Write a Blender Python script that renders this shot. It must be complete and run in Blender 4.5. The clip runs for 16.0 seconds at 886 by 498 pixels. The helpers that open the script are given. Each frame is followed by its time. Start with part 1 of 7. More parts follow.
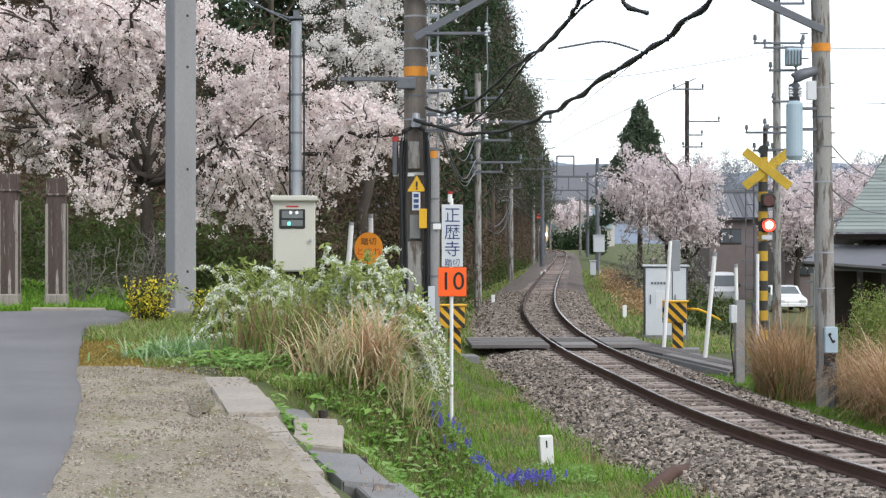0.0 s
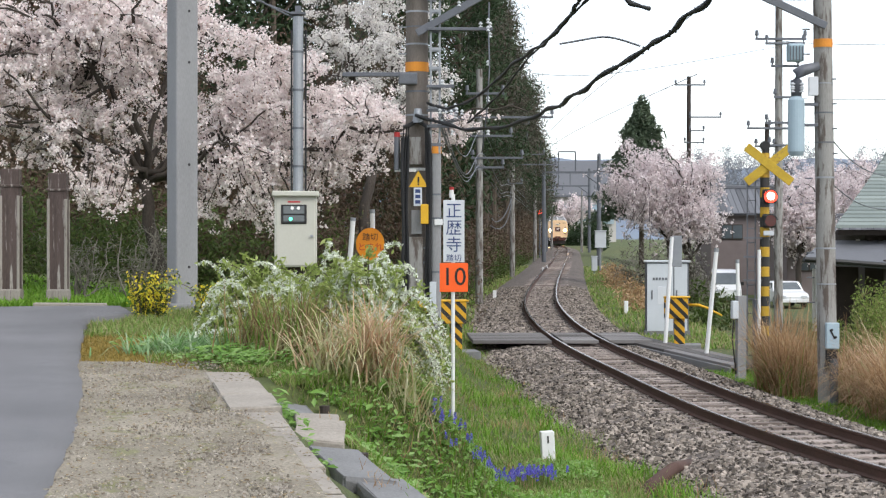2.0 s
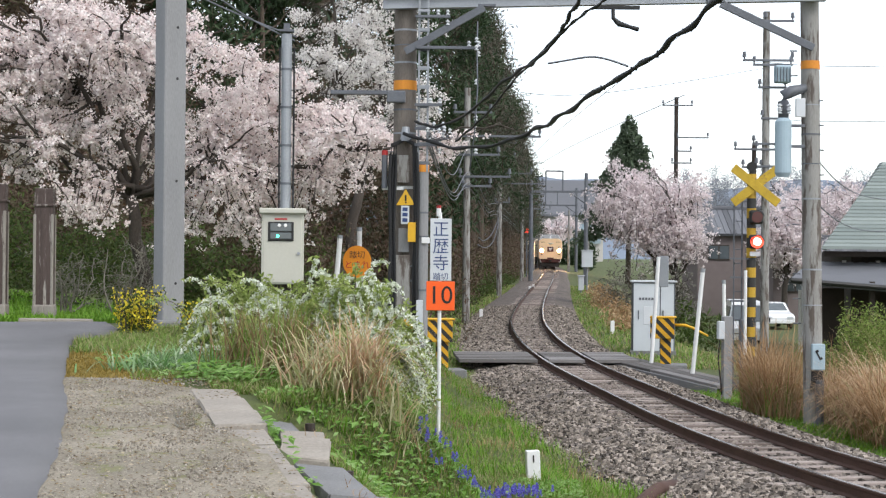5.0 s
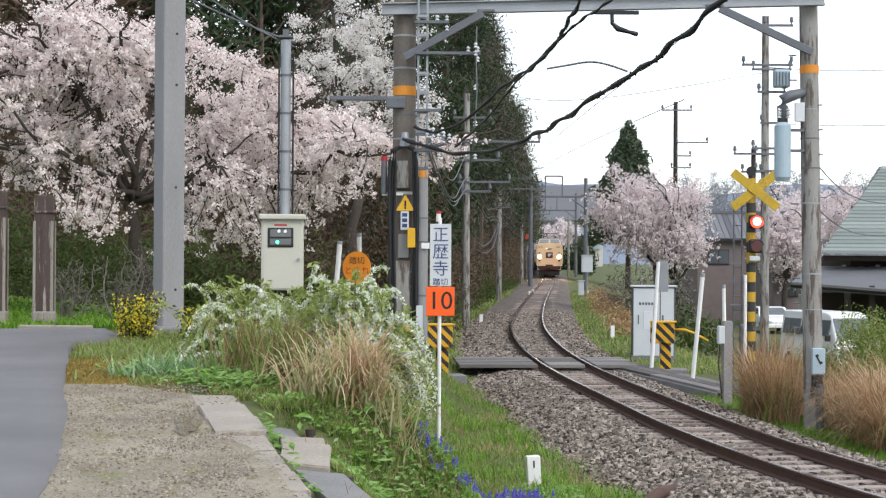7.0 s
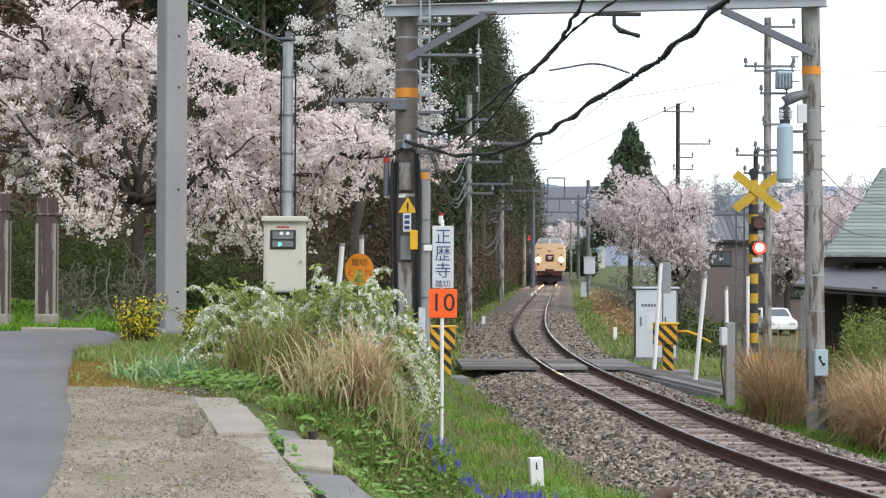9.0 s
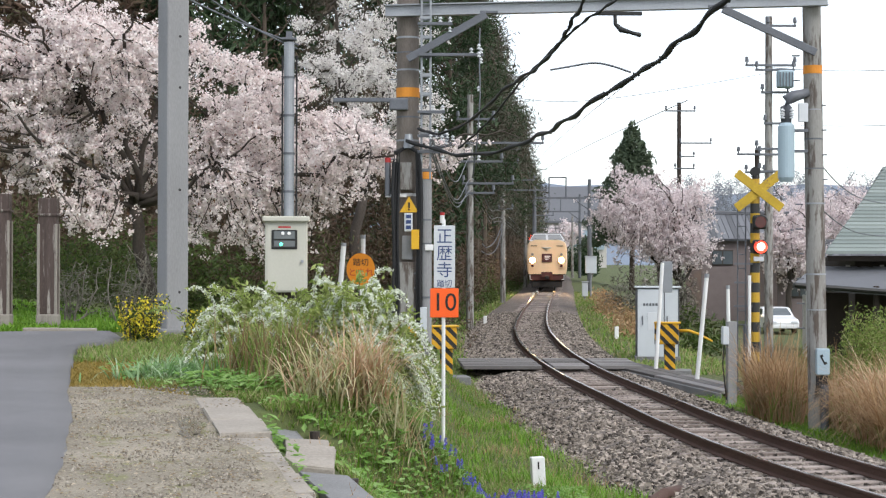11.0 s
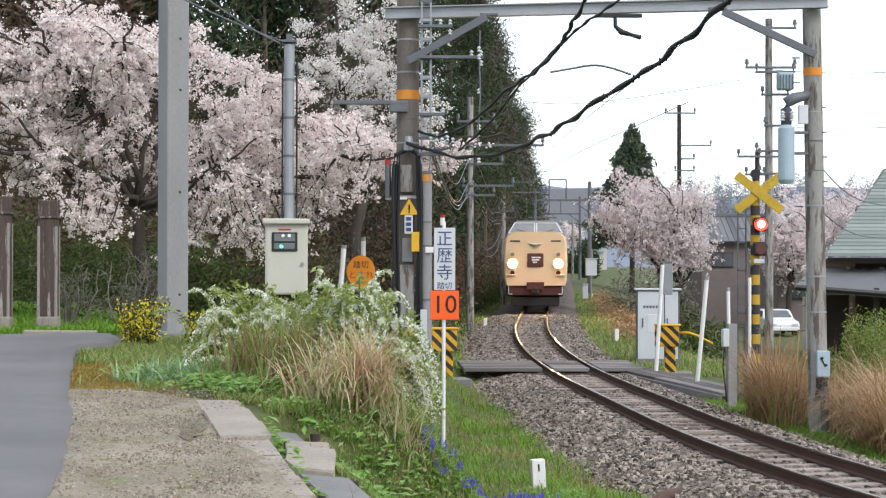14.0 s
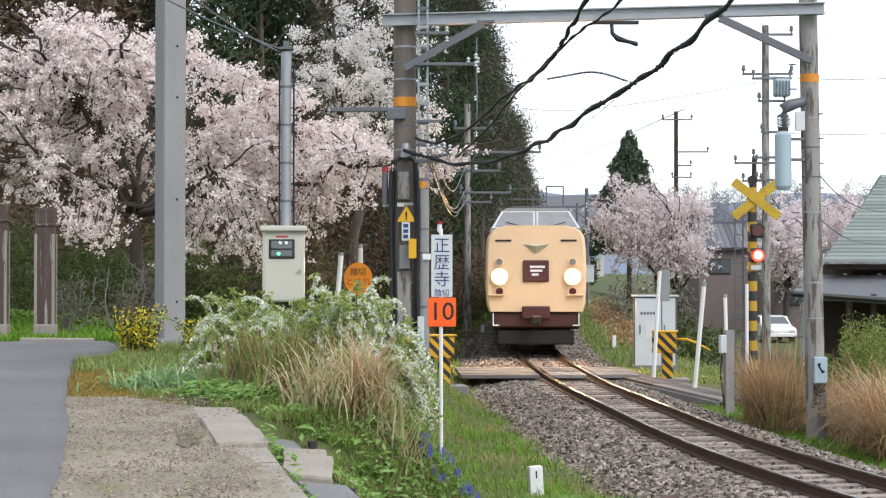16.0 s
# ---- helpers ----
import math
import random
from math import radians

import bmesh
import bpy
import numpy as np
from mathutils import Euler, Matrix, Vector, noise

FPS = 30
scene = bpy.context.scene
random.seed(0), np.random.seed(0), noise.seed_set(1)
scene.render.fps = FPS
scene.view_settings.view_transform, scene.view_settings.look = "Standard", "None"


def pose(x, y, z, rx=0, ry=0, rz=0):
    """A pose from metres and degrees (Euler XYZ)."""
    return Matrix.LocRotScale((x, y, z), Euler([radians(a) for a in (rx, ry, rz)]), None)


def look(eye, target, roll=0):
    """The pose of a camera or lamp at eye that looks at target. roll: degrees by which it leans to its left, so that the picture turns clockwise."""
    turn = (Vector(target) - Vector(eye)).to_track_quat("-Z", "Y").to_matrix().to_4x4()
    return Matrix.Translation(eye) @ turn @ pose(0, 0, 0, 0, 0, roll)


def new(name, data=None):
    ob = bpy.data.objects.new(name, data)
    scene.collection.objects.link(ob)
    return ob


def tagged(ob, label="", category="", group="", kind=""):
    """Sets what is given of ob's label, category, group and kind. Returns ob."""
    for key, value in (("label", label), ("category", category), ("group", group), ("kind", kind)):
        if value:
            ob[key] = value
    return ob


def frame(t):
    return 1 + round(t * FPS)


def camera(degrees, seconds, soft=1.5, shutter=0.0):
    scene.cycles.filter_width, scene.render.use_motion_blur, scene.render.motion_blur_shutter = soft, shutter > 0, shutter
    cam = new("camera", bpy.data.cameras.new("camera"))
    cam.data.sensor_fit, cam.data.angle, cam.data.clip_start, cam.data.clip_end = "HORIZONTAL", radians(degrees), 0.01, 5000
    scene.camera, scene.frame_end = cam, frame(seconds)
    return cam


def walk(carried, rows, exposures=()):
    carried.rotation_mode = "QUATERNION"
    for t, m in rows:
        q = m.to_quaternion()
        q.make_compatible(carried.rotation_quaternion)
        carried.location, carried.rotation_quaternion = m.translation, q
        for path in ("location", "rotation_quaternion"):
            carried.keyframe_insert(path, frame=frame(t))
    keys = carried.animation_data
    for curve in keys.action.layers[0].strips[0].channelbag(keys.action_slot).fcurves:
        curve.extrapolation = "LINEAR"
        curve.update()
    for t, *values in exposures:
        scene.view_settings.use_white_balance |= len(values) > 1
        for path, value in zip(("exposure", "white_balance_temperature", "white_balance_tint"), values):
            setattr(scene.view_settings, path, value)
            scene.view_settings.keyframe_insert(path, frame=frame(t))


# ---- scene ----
# Plan: the camera stands at x = 0, y = 0 on an old platform and looks along +y; z = 0 is the rail top before the crossing.
EYE = Vector((0.0, 0.0, 2.45))
cam = camera(29.3, 16.0, soft=1.25, shutter=0.4)


def aim(yaw, pitch, roll):
    """Camera pose from degrees: yaw to its left, pitch up, roll."""
    way = Vector((-math.sin(radians(yaw)), math.cos(radians(yaw)), math.tan(radians(pitch))))
    return look(EYE, EYE + way, roll)


walk(cam, [(t, aim(a, b, c)) for t, a, b, c in (
    (0.0, 0.000, -0.153, 0.000), (0.5, 0.017, -0.229, 0.004), (1.0, 0.032, -0.279, -0.020), (1.5, 0.044, -0.308, -0.014),
    (2.0, 0.053, -0.304, 0.042), (2.5, 0.044, -0.256, 0.157), (3.0, -0.017, -0.149, 0.293), (3.5, -0.120, -0.012, 0.373),
    (4.0, -0.233, 0.113, 0.480), (4.5, -0.325, 0.220, 0.500), (5.5, -0.425, 0.400, 0.440), (6.5, -0.426, 0.477, 0.357), (7.0, -0.395, 0.504, 0.295),
    (7.5, -0.372, 0.531, 0.245), (8.0, -0.353, 0.548, 0.240), (8.5, -0.328, 0.561, 0.225), (9.0, -0.313, 0.569, 0.220),
    (10.25, -0.280, 0.563, 0.155), (11.5, -0.252, 0.554, 0.091), (12.0, -0.241, 0.561, 0.078), (12.5, -0.248, 0.567, 0.090),
    (13.0, -0.250, 0.582, 0.067), (13.5, -0.258, 0.603, 0.062), (14.0, -0.258, 0.634, 0.090), (14.5, -0.264, 0.678, 0.066),
    (15.0, -0.273, 0.728, 0.095), (15.5, -0.298, 0.794, 0.031), (16.0, -0.353, 0.867, -0.006))])

# ---- sky and sun: a bright overcast noon ----
world = bpy.data.worlds.new("sky")
scene.world = world
world.use_nodes = True
wn, wl = world.node_tree.nodes, world.node_tree.links
wn.clear()
sky = wn.new("ShaderNodeTexSky")
sky.sky_type, sky.sun_disc, sky.sun_elevation, sky.sun_rotation = "NISHITA", False, radians(46), radians(138)
clear = wn.new("ShaderNodeBackground")
clear.inputs["Strength"].default_value = 0.08
cloud = wn.new("ShaderNodeBackground")
cloud.inputs["Strength"].default_value = 1.04
veil, tone, where = wn.new("ShaderNodeTexNoise"), wn.new("ShaderNodeValToRGB"), wn.new("ShaderNodeTexCoord")
veil.inputs["Scale"].default_value, veil.inputs["Detail"].default_value = 7.0, 5
tone.color_ramp.elements[0].position, tone.color_ramp.elements[0].color = 0.36, (0.80, 0.83, 0.90, 1)
tone.color_ramp.elements[1].position, tone.color_ramp.elements[1].color = 0.60, (0.97, 0.98, 1.0, 1)
wl.new(where.outputs["Generated"], veil.inputs["Vector"])
wl.new(veil.outputs["Fac"], tone.inputs[0])
wl.new(tone.outputs[0], cloud.inputs["Color"])
both = wn.new("ShaderNodeAddShader")
wout = wn.new("ShaderNodeOutputWorld")
wl.new(sky.outputs[0], clear.inputs[0])
wl.new(clear.outputs[0], both.inputs[0])
wl.new(cloud.outputs[0], both.inputs[1])
wl.new(both.outputs[0], wout.inputs[0])
lamp = bpy.data.lights.new("sun", "SUN")
lamp.energy, lamp.angle, lamp.color = 2.0, radians(22), (1.0, 0.97, 0.92)
sun = new("sun", lamp)
sun.matrix_world = look((22, -10, 30), (0, 14, 0))
scene.view_settings.exposure = 0.1

# ---- building tools ----


def part(name, bm, material, parent=None, label="", smooth=False):
    """One mesh object from a bmesh, under a thing or a part."""
    me = bpy.data.meshes.new(name)
    bm.to_mesh(me)
    bm.free()
    me.materials.append(material)
    if smooth:
        me.shade_smooth()
    ob = new(name, me)
    ob.parent = parent
    if label:
        tagged(ob, label)
    return ob


def mesh_part(name, verts, faces, material, parent=None, label="", smooth=False):
    me = bpy.data.meshes.new(name)
    me.from_pydata([tuple(map(float, v)) for v in verts] if not isinstance(verts, np.ndarray) else verts.tolist(), [],
                   faces.tolist() if isinstance(faces, np.ndarray) else faces)
    me.materials.append(material)
    if smooth:
        me.shade_smooth()
    me.update()
    ob = new(name, me)
    ob.parent = parent
    if label:
        tagged(ob, label)
    return ob


def thing(name, m, label, category, group="", kind=""):
    """An Empty at the base of a thing; its parts are built in its space."""
    ob = new(name)
    ob.empty_display_size = 0.2
    ob.matrix_world = m
    return tagged(ob, label, category, group, kind)


def box(bm, c, s, bevel=0.0, m=None, turn=None):
    """A box of size s centred at c, with bevelled edges."""
    mm = Matrix.Translation(c)
    if turn:
        mm = mm @ Euler([radians(a) for a in turn]).to_matrix().to_4x4()
    mm = mm @ Matrix.Diagonal((*s, 1))
    if m:
        mm = m @ mm
    got = bmesh.ops.create_cube(bm, size=1, matrix=mm)["verts"]
    if bevel:
        edges = list({e for v in got for e in v.link_edges})
        bmesh.ops.bevel(bm, geom=edges, offset=bevel, segments=2, profile=0.5, affect="EDGES", clamp_overlap=True)
    return bm


def rod(bm, a, b, r0, r1=None, n=12):
    """A tapered round bar from a to b."""
    a, b = Vector(a), Vector(b)
    r1 = r0 if r1 is None else r1
    d = b - a
    m = Matrix.Translation((a + b) / 2) @ d.to_track_quat("Z", "Y").to_matrix().to_4x4()
    bmesh.ops.create_cone(bm, cap_ends=True, segments=n, radius1=r0, radius2=r1, depth=d.length, matrix=m)
    return bm


def B():
    return bmesh.new()


def tube(points, radii, n=6):
    """Vertices and faces of a tube along points."""
    pts = np.array(points, float)
    k = len(pts)
    tang = np.gradient(pts, axis=0)
    tang /= np.linalg.norm(tang, axis=1)[:, None] + 1e-9
    ref = np.where(np.abs(tang[:, 2:3]) > 0.9, np.array([[1.0, 0, 0]]), np.array([[0, 0, 1.0]]))
    u = np.cross(tang, ref)
    u /= np.linalg.norm(u, axis=1)[:, None] + 1e-9
    w = np.cross(tang, u)
    ang = np.linspace(0, 2 * math.pi, n, endpoint=False)
    r = np.array(radii, float).reshape(-1, 1, 1)
    v = pts[:, None] + r * (np.cos(ang)[None, :, None] * u[:, None] + np.sin(ang)[None, :, None] * w[:, None])
    faces = [(i * n + j, i * n + (j + 1) % n, (i + 1) * n + (j + 1) % n, (i + 1) * n + j) for i in range(k - 1) for j in range(n)]
    faces += [tuple(range(n - 1, -1, -1)), tuple((k - 1) * n + j for j in range(n))]
    return v.reshape(-1, 3), faces


def join(pieces):
    """Verts and faces of many pieces as one."""
    vs, fs, o = [], [], 0
    for v, f in pieces:
        vs.append(np.asarray(v, float))
        fs += [tuple(i + o for i in q) for q in f]
        o += len(v)
    return np.concatenate(vs), fs


def quads(centres, size, rng, flat=0.0, long=1.0, up=None):
    """A small leaf, folded along its middle, at every centre, turned at random; size may vary."""
    c = np.asarray(centres, float)
    n = len(c)
    d = rng.normal(size=(n, 3))
    if up is not None:
        d = d * (1 - flat) + np.asarray(up) * flat * 2
    d /= np.linalg.norm(d, axis=1)[:, None]
    e = rng.normal(size=(n, 3))
    a = np.cross(d, e)
    a /= np.linalg.norm(a, axis=1)[:, None]
    b = np.cross(d, a)
    s = (size * rng.uniform(0.6, 1.3, n))[:, None]
    a, b = a * s * long, b * s
    v = np.stack([c - a, c - b * 0.7 + d * s * 0.25, c + a, c + b * 0.7 + d * s * 0.25], 1).reshape(-1, 3)
    f = np.arange(4 * n).reshape(n, 4)
    return v, f


def blades(roots, length, width, rng, lean=0.5, droop=0.5, seg=3):
    """Bent grass blades standing on roots."""
    r = np.asarray(roots, float)
    n = len(r)
    ang = rng.uniform(0, 2 * math.pi, n)
    out = np.stack([np.cos(ang), np.sin(ang), np.zeros(n)], 1)
    side = np.stack([-np.sin(ang), np.cos(ang), np.zeros(n)], 1)
    L = (length * rng.uniform(0.5, 1.25, n))[:, None]
    ln = (lean * rng.uniform(0.1, 1.2, n))[:, None]
    dr = (droop * rng.uniform(0.2, 1.3, n))[:, None]
    vs = []
    for i in range(seg + 1):
        t = i / seg
        p = r + out * L * (ln * t + dr * t * t * 0.7) + np.array([0, 0, 1.0]) * L * (t - dr * t * t * t * 0.75)
        w = width * (1 - 0.88 * t ** 1.5)
        vs += [p - side * w, p + side * w]
    v = np.stack(vs, 1)
    m = 2 * (seg + 1)
    f = np.concatenate([np.arange(n)[:, None] * m + np.array([[2 * i, 2 * i + 1, 2 * i + 3, 2 * i + 2]]) for i in range(seg)])
    return v.reshape(-1, 3), f


def spline(xs, ys):
    """A smooth curve through knots (monotone in x)."""
    xs, ys = np.array(xs, float), np.array(ys, float)
    n = len(xs)
    h = np.diff(xs)
    A, r = np.eye(n), np.zeros(n)
    for i in range(1, n - 1):
        A[i, i - 1:i + 2] = h[i - 1], 2 * (h[i - 1] + h[i]), h[i]
        r[i] = 3 * ((ys[i + 1] - ys[i]) / h[i] - (ys[i] - ys[i - 1]) / h[i - 1])
    c = np.linalg.solve(A, r)

    def at(x):
        x = np.asarray(x, float)
        i = np.clip(np.searchsorted(xs, x) - 1, 0, n - 2)
        d = x - xs[i]
        b = (ys[i + 1] - ys[i]) / h[i] - h[i] * (2 * c[i] + c[i + 1]) / 3
        return ys[i] + b * d + c[i] * d ** 2 + (c[i + 1] - c[i]) / (3 * h[i]) * d ** 3
    return at


# ---- materials ----


def paint(name, colour, rough=0.7, metal=0.0, dark=None, scale=2.0, fine=40.0, amount=0.5, bump=0.15, spec=0.4, island=False, wear=None, wear_at=0.62, stretch=(1, 1, 1)):
    """A surface with two scales of variation, a little relief and, if given, worn patches of another colour."""
    m = bpy.data.materials.new(name)
    m.use_nodes = True
    n, l = m.node_tree.nodes, m.node_tree.links
    p = n["Principled BSDF"]
    p.inputs["Roughness"].default_value, p.inputs["Metallic"].default_value = rough, metal
    p.inputs["Specular IOR Level"].default_value = spec
    dark = dark or tuple(c * 0.6 for c in colour)
    co = n.new("ShaderNodeTexCoord")
    mp = n.new("ShaderNodeMapping")
    mp.inputs["Scale"].default_value = stretch
    l.new(co.outputs["Object"], mp.inputs["Vector"])
    big, small = n.new("ShaderNodeTexNoise"), n.new("ShaderNodeTexNoise")
    big.inputs["Scale"].default_value, big.inputs["Detail"].default_value = scale, 6
    small.inputs["Scale"].default_value, small.inputs["Detail"].default_value = fine, 4
    for t in (big, small):
        l.new(mp.outputs[0], t.inputs["Vector"])
    add = n.new("ShaderNodeMath")
    add.operation = "MULTIPLY_ADD"
    add.inputs[1].default_value = 0.5
    l.new(small.outputs["Fac"], add.inputs[0])
    half = n.new("ShaderNodeMath")
    half.operation = "MULTIPLY"
    half.inputs[1].default_value = 0.5
    l.new(big.outputs["Fac"], half.inputs[0])
    l.new(half.outputs[0], add.inputs[2])
    fac = add.outputs[0]
    if island:
        info, oi = n.new("ShaderNodeNewGeometry"), n.new("ShaderNodeObjectInfo")
        s = n.new("ShaderNodeMath")
        s.operation = "ADD"
        l.new(info.outputs["Random Per Island"], s.inputs[0])
        l.new(oi.outputs["Random"], s.inputs[1])
        fr = n.new("ShaderNodeMath")
        fr.operation = "FRACT"
        l.new(s.outputs[0], fr.inputs[0])
        mx = n.new("ShaderNodeMix")
        mx.inputs["Factor"].default_value = 0.6
        l.new(fac, mx.inputs["A"])
        l.new(fr.outputs[0], mx.inputs["B"])
        fac = mx.outputs["Result"]
    ramp = n.new("ShaderNodeValToRGB")
    ramp.color_ramp.elements[0].position, ramp.color_ramp.elements[1].position = 0.5 - amount / 2, 0.5 + amount / 2
    ramp.color_ramp.elements[0].color, ramp.color_ramp.elements[1].color = (*dark, 1), (*colour, 1)
    l.new(fac, ramp.inputs[0])
    col = ramp.outputs[0]
    if wear:
        wn2 = n.new("ShaderNodeTexNoise")
        wn2.inputs["Scale"].default_value, wn2.inputs["Detail"].default_value = scale * 2.3, 8
        wn2.inputs["Roughness"].default_value = 0.65
        l.new(mp.outputs[0], wn2.inputs["Vector"])
        wr = n.new("ShaderNodeValToRGB")
        wr.color_ramp.elements[0].position, wr.color_ramp.elements[1].position = wear_at, wear_at + 0.08
        l.new(wn2.outputs["Fac"], wr.inputs[0])
        mw = n.new("ShaderNodeMix")
        mw.data_type = "RGBA"
        l.new(wr.outputs[0], mw.inputs["Factor"])
        l.new(col, mw.inputs["A"])
        mw.inputs["B"].default_value = (*wear, 1)
        col = mw.outputs["Result"]
    l.new(col, p.inputs["Base Color"])
    if bump:
        b = n.new("ShaderNodeBump")
        b.inputs["Strength"].default_value, b.inputs["Distance"].default_value = bump, 0.02
        l.new(small.outputs["Fac"], b.inputs["Height"])
        l.new(b.outputs[0], p.inputs["Normal"])
    return m


def leafy(name, colours, rough=0.6, through_light=0.35):
    """Leaves or petals: one of several colours for each, and light that shines through."""
    m = bpy.data.materials.new(name)
    m.use_nodes = True
    n, l = m.node_tree.nodes, m.node_tree.links
    p = n["Principled BSDF"]
    p.inputs["Roughness"].default_value, p.inputs["Specular IOR Level"].default_value = rough, 0.25
    g = n.new("ShaderNodeNewGeometry")
    r = n.new("ShaderNodeValToRGB")
    r.color_ramp.elements[0].color = (*colours[0], 1)
    r.color_ramp.elements[1].color = (*colours[-1], 1)
    for i, c in enumerate(colours[1:-1], 1):
        e = r.color_ramp.elements.new(i / (len(colours) - 1))
        e.color = (*c, 1)
    l.new(g.outputs["Random Per Island"], r.inputs[0])
    l.new(r.outputs[0], p.inputs["Base Color"])
    t = n.new("ShaderNodeBsdfTranslucent")
    l.new(r.outputs[0], t.inputs[0])
    mix = n.new("ShaderNodeMixShader")
    mix.inputs[0].default_value = through_light
    l.new(p.outputs[0], mix.inputs[1])
    l.new(t.outputs[0], mix.inputs[2])
    l.new(mix.outputs[0], n["Material Output"].inputs[0])
    return m


def glow(name, colour, strength):
    m = bpy.data.materials.new(name)
    m.use_nodes = True
    p = m.node_tree.nodes["Principled BSDF"]
    p.inputs["Base Color"].default_value = (*colour, 1)
    p.inputs["Emission Color"].default_value = (*colour, 1)
    p.inputs["Emission Strength"].default_value = strength
    return m


def stripes(name, a, b, width, way=(1, 0, 1), rough=0.5):
    """Diagonal bands in two colours, with wear."""
    m = paint(name, a, rough, amount=0.4, bump=0.1)
    n, l = m.node_tree.nodes, m.node_tree.links
    p = n["Principled BSDF"]
    src = p.inputs["Base Color"].links[0].from_socket
    co, dot = n.new("ShaderNodeTexCoord"), n.new("ShaderNodeVectorMath")
    dot.operation = "DOT_PRODUCT"
    dot.inputs[1].default_value = way
    l.new(co.outputs["Object"], dot.inputs[0])
    dv, fr, gt = (n.new("ShaderNodeMath") for _ in range(3))
    dv.operation, fr.operation, gt.operation = "DIVIDE", "FRACT", "GREATER_THAN"
    dv.inputs[1].default_value, gt.inputs[1].default_value = width * 2, 0.5
    l.new(dot.outputs["Value"], dv.inputs[0])
    l.new(dv.outputs[0], fr.inputs[0])
    l.new(fr.outputs[0], gt.inputs[0])
    mx = n.new("ShaderNodeMix")
    mx.data_type = "RGBA"
    l.new(gt.outputs[0], mx.inputs["Factor"])
    l.new(src, mx.inputs["A"])
    mx.inputs["B"].default_value = (*b, 1)
    l.new(mx.outputs["Result"], p.inputs["Base Color"])
    return m


M_ASPHALT = paint("asphalt", (0.185, 0.182, 0.188), 0.7, dark=(0.095, 0.095, 0.10), scale=0.7, fine=90, amount=0.32, bump=0.4, wear=(0.13, 0.13, 0.135), wear_at=0.6)
M_GRAVEL = paint("gravel_path", (0.36, 0.32, 0.255), 0.95, dark=(0.13, 0.112, 0.08), scale=1.1, fine=45, amount=0.34, bump=0.8, wear=(0.19, 0.185, 0.095), wear_at=0.55)
M_SOIL = paint("soil_and_moss", (0.10, 0.13, 0.035), 0.95, dark=(0.045, 0.05, 0.02), scale=0.8, fine=25, bump=0.6, wear=(0.14, 0.11, 0.07), wear_at=0.6)
M_BALLAST = paint("ballast_bed", (0.20, 0.168, 0.148), 0.95, dark=(0.035, 0.028, 0.024), scale=1.5, fine=20, amount=0.4, bump=1.0)
M_PEBBLE = paint("path_pebble", (0.44, 0.40, 0.34), 0.95, dark=(0.13, 0.11, 0.085), scale=3, fine=30, amount=0.8, bump=0.2, island=True)
M_STONE = paint("ballast_stone", (0.39, 0.335, 0.285), 0.9, dark=(0.022, 0.017, 0.014), scale=3, fine=30, amount=0.62, bump=0.3, island=True)
M_SLAB = paint("platform_slab", (0.36, 0.325, 0.28), 0.85, dark=(0.22, 0.195, 0.165), scale=1.5, fine=30, amount=0.45, bump=0.3, wear=(0.2, 0.18, 0.15), wear_at=0.66)
M_SLABD = paint("dark_slab", (0.23, 0.23, 0.23), 0.85, dark=(0.13, 0.13, 0.13), scale=1.5, fine=30, bump=0.3)
M_CONC = paint("pole_concrete", (0.34, 0.335, 0.32), 0.85, dark=(0.19, 0.182, 0.17), scale=1.2, fine=30, amount=0.5, bump=0.2, wear=(0.10, 0.082, 0.07), wear_at=0.50, stretch=(3, 3, 0.5))
M_CONCD = paint("dark_stained_concrete", (0.235, 0.205, 0.18), 0.9, dark=(0.10, 0.082, 0.07), scale=1.5, fine=30, amount=0.5, bump=0.2, wear=(0.27, 0.255, 0.235), wear_at=0.64, stretch=(3, 3, 0.5))
M_CONC2 = paint("pole_concrete_plain", (0.29, 0.29, 0.295), 0.85, dark=(0.19, 0.19, 0.195), scale=1.2, fine=30, bump=0.15, stretch=(2, 2, 0.5))
M_RAIL = paint("rail_side", (0.105, 0.056, 0.042), 0.8, dark=(0.05, 0.028, 0.021), scale=2, fine=30, bump=0.15, metal=0.2)
M_RAILTOP = paint("rail_head", (0.20, 0.155, 0.135), 0.23, metal=1.0, dark=(0.11, 0.08, 0.068), scale=2, fine=20, bump=0.02, stretch=(1, 0.2, 1))
M_SLEEPER = paint("sleeper_timber", (0.37, 0.315, 0.285), 0.9, dark=(0.14, 0.11, 0.095), scale=4, fine=50, bump=0.5, island=True, stretch=(0.5, 4, 1))
M_PLANK = paint("crossing_plank", (0.20, 0.19, 0.185), 0.85, dark=(0.085, 0.078, 0.074), scale=3, fine=40, bump=0.4, island=True, stretch=(0.4, 3, 1))
M_BARK = paint("bark", (0.085, 0.07, 0.058), 0.95, dark=(0.03, 0.024, 0.02), scale=4, fine=40, bump=0.8, stretch=(1, 1, 0.4))
M_BARKB = paint("brown_bark", (0.13, 0.10, 0.075), 0.95, dark=(0.05, 0.038, 0.03), scale=4, fine=40, bump=0.6)
M_STEEL = paint("galvanised_steel", (0.36, 0.38, 0.40), 0.5, metal=0.6, dark=(0.26, 0.27, 0.29), scale=3, fine=40, bump=0.05)
M_STEELD = paint("weathered_steel", (0.17, 0.18, 0.20), 0.6, metal=0.4, dark=(0.10, 0.105, 0.12), scale=3, fine=40, bump=0.1)
M_BLACK = paint("black_rubber", (0.018, 0.018, 0.02), 0.6, dark=(0.01, 0.01, 0.011), bump=0.1)
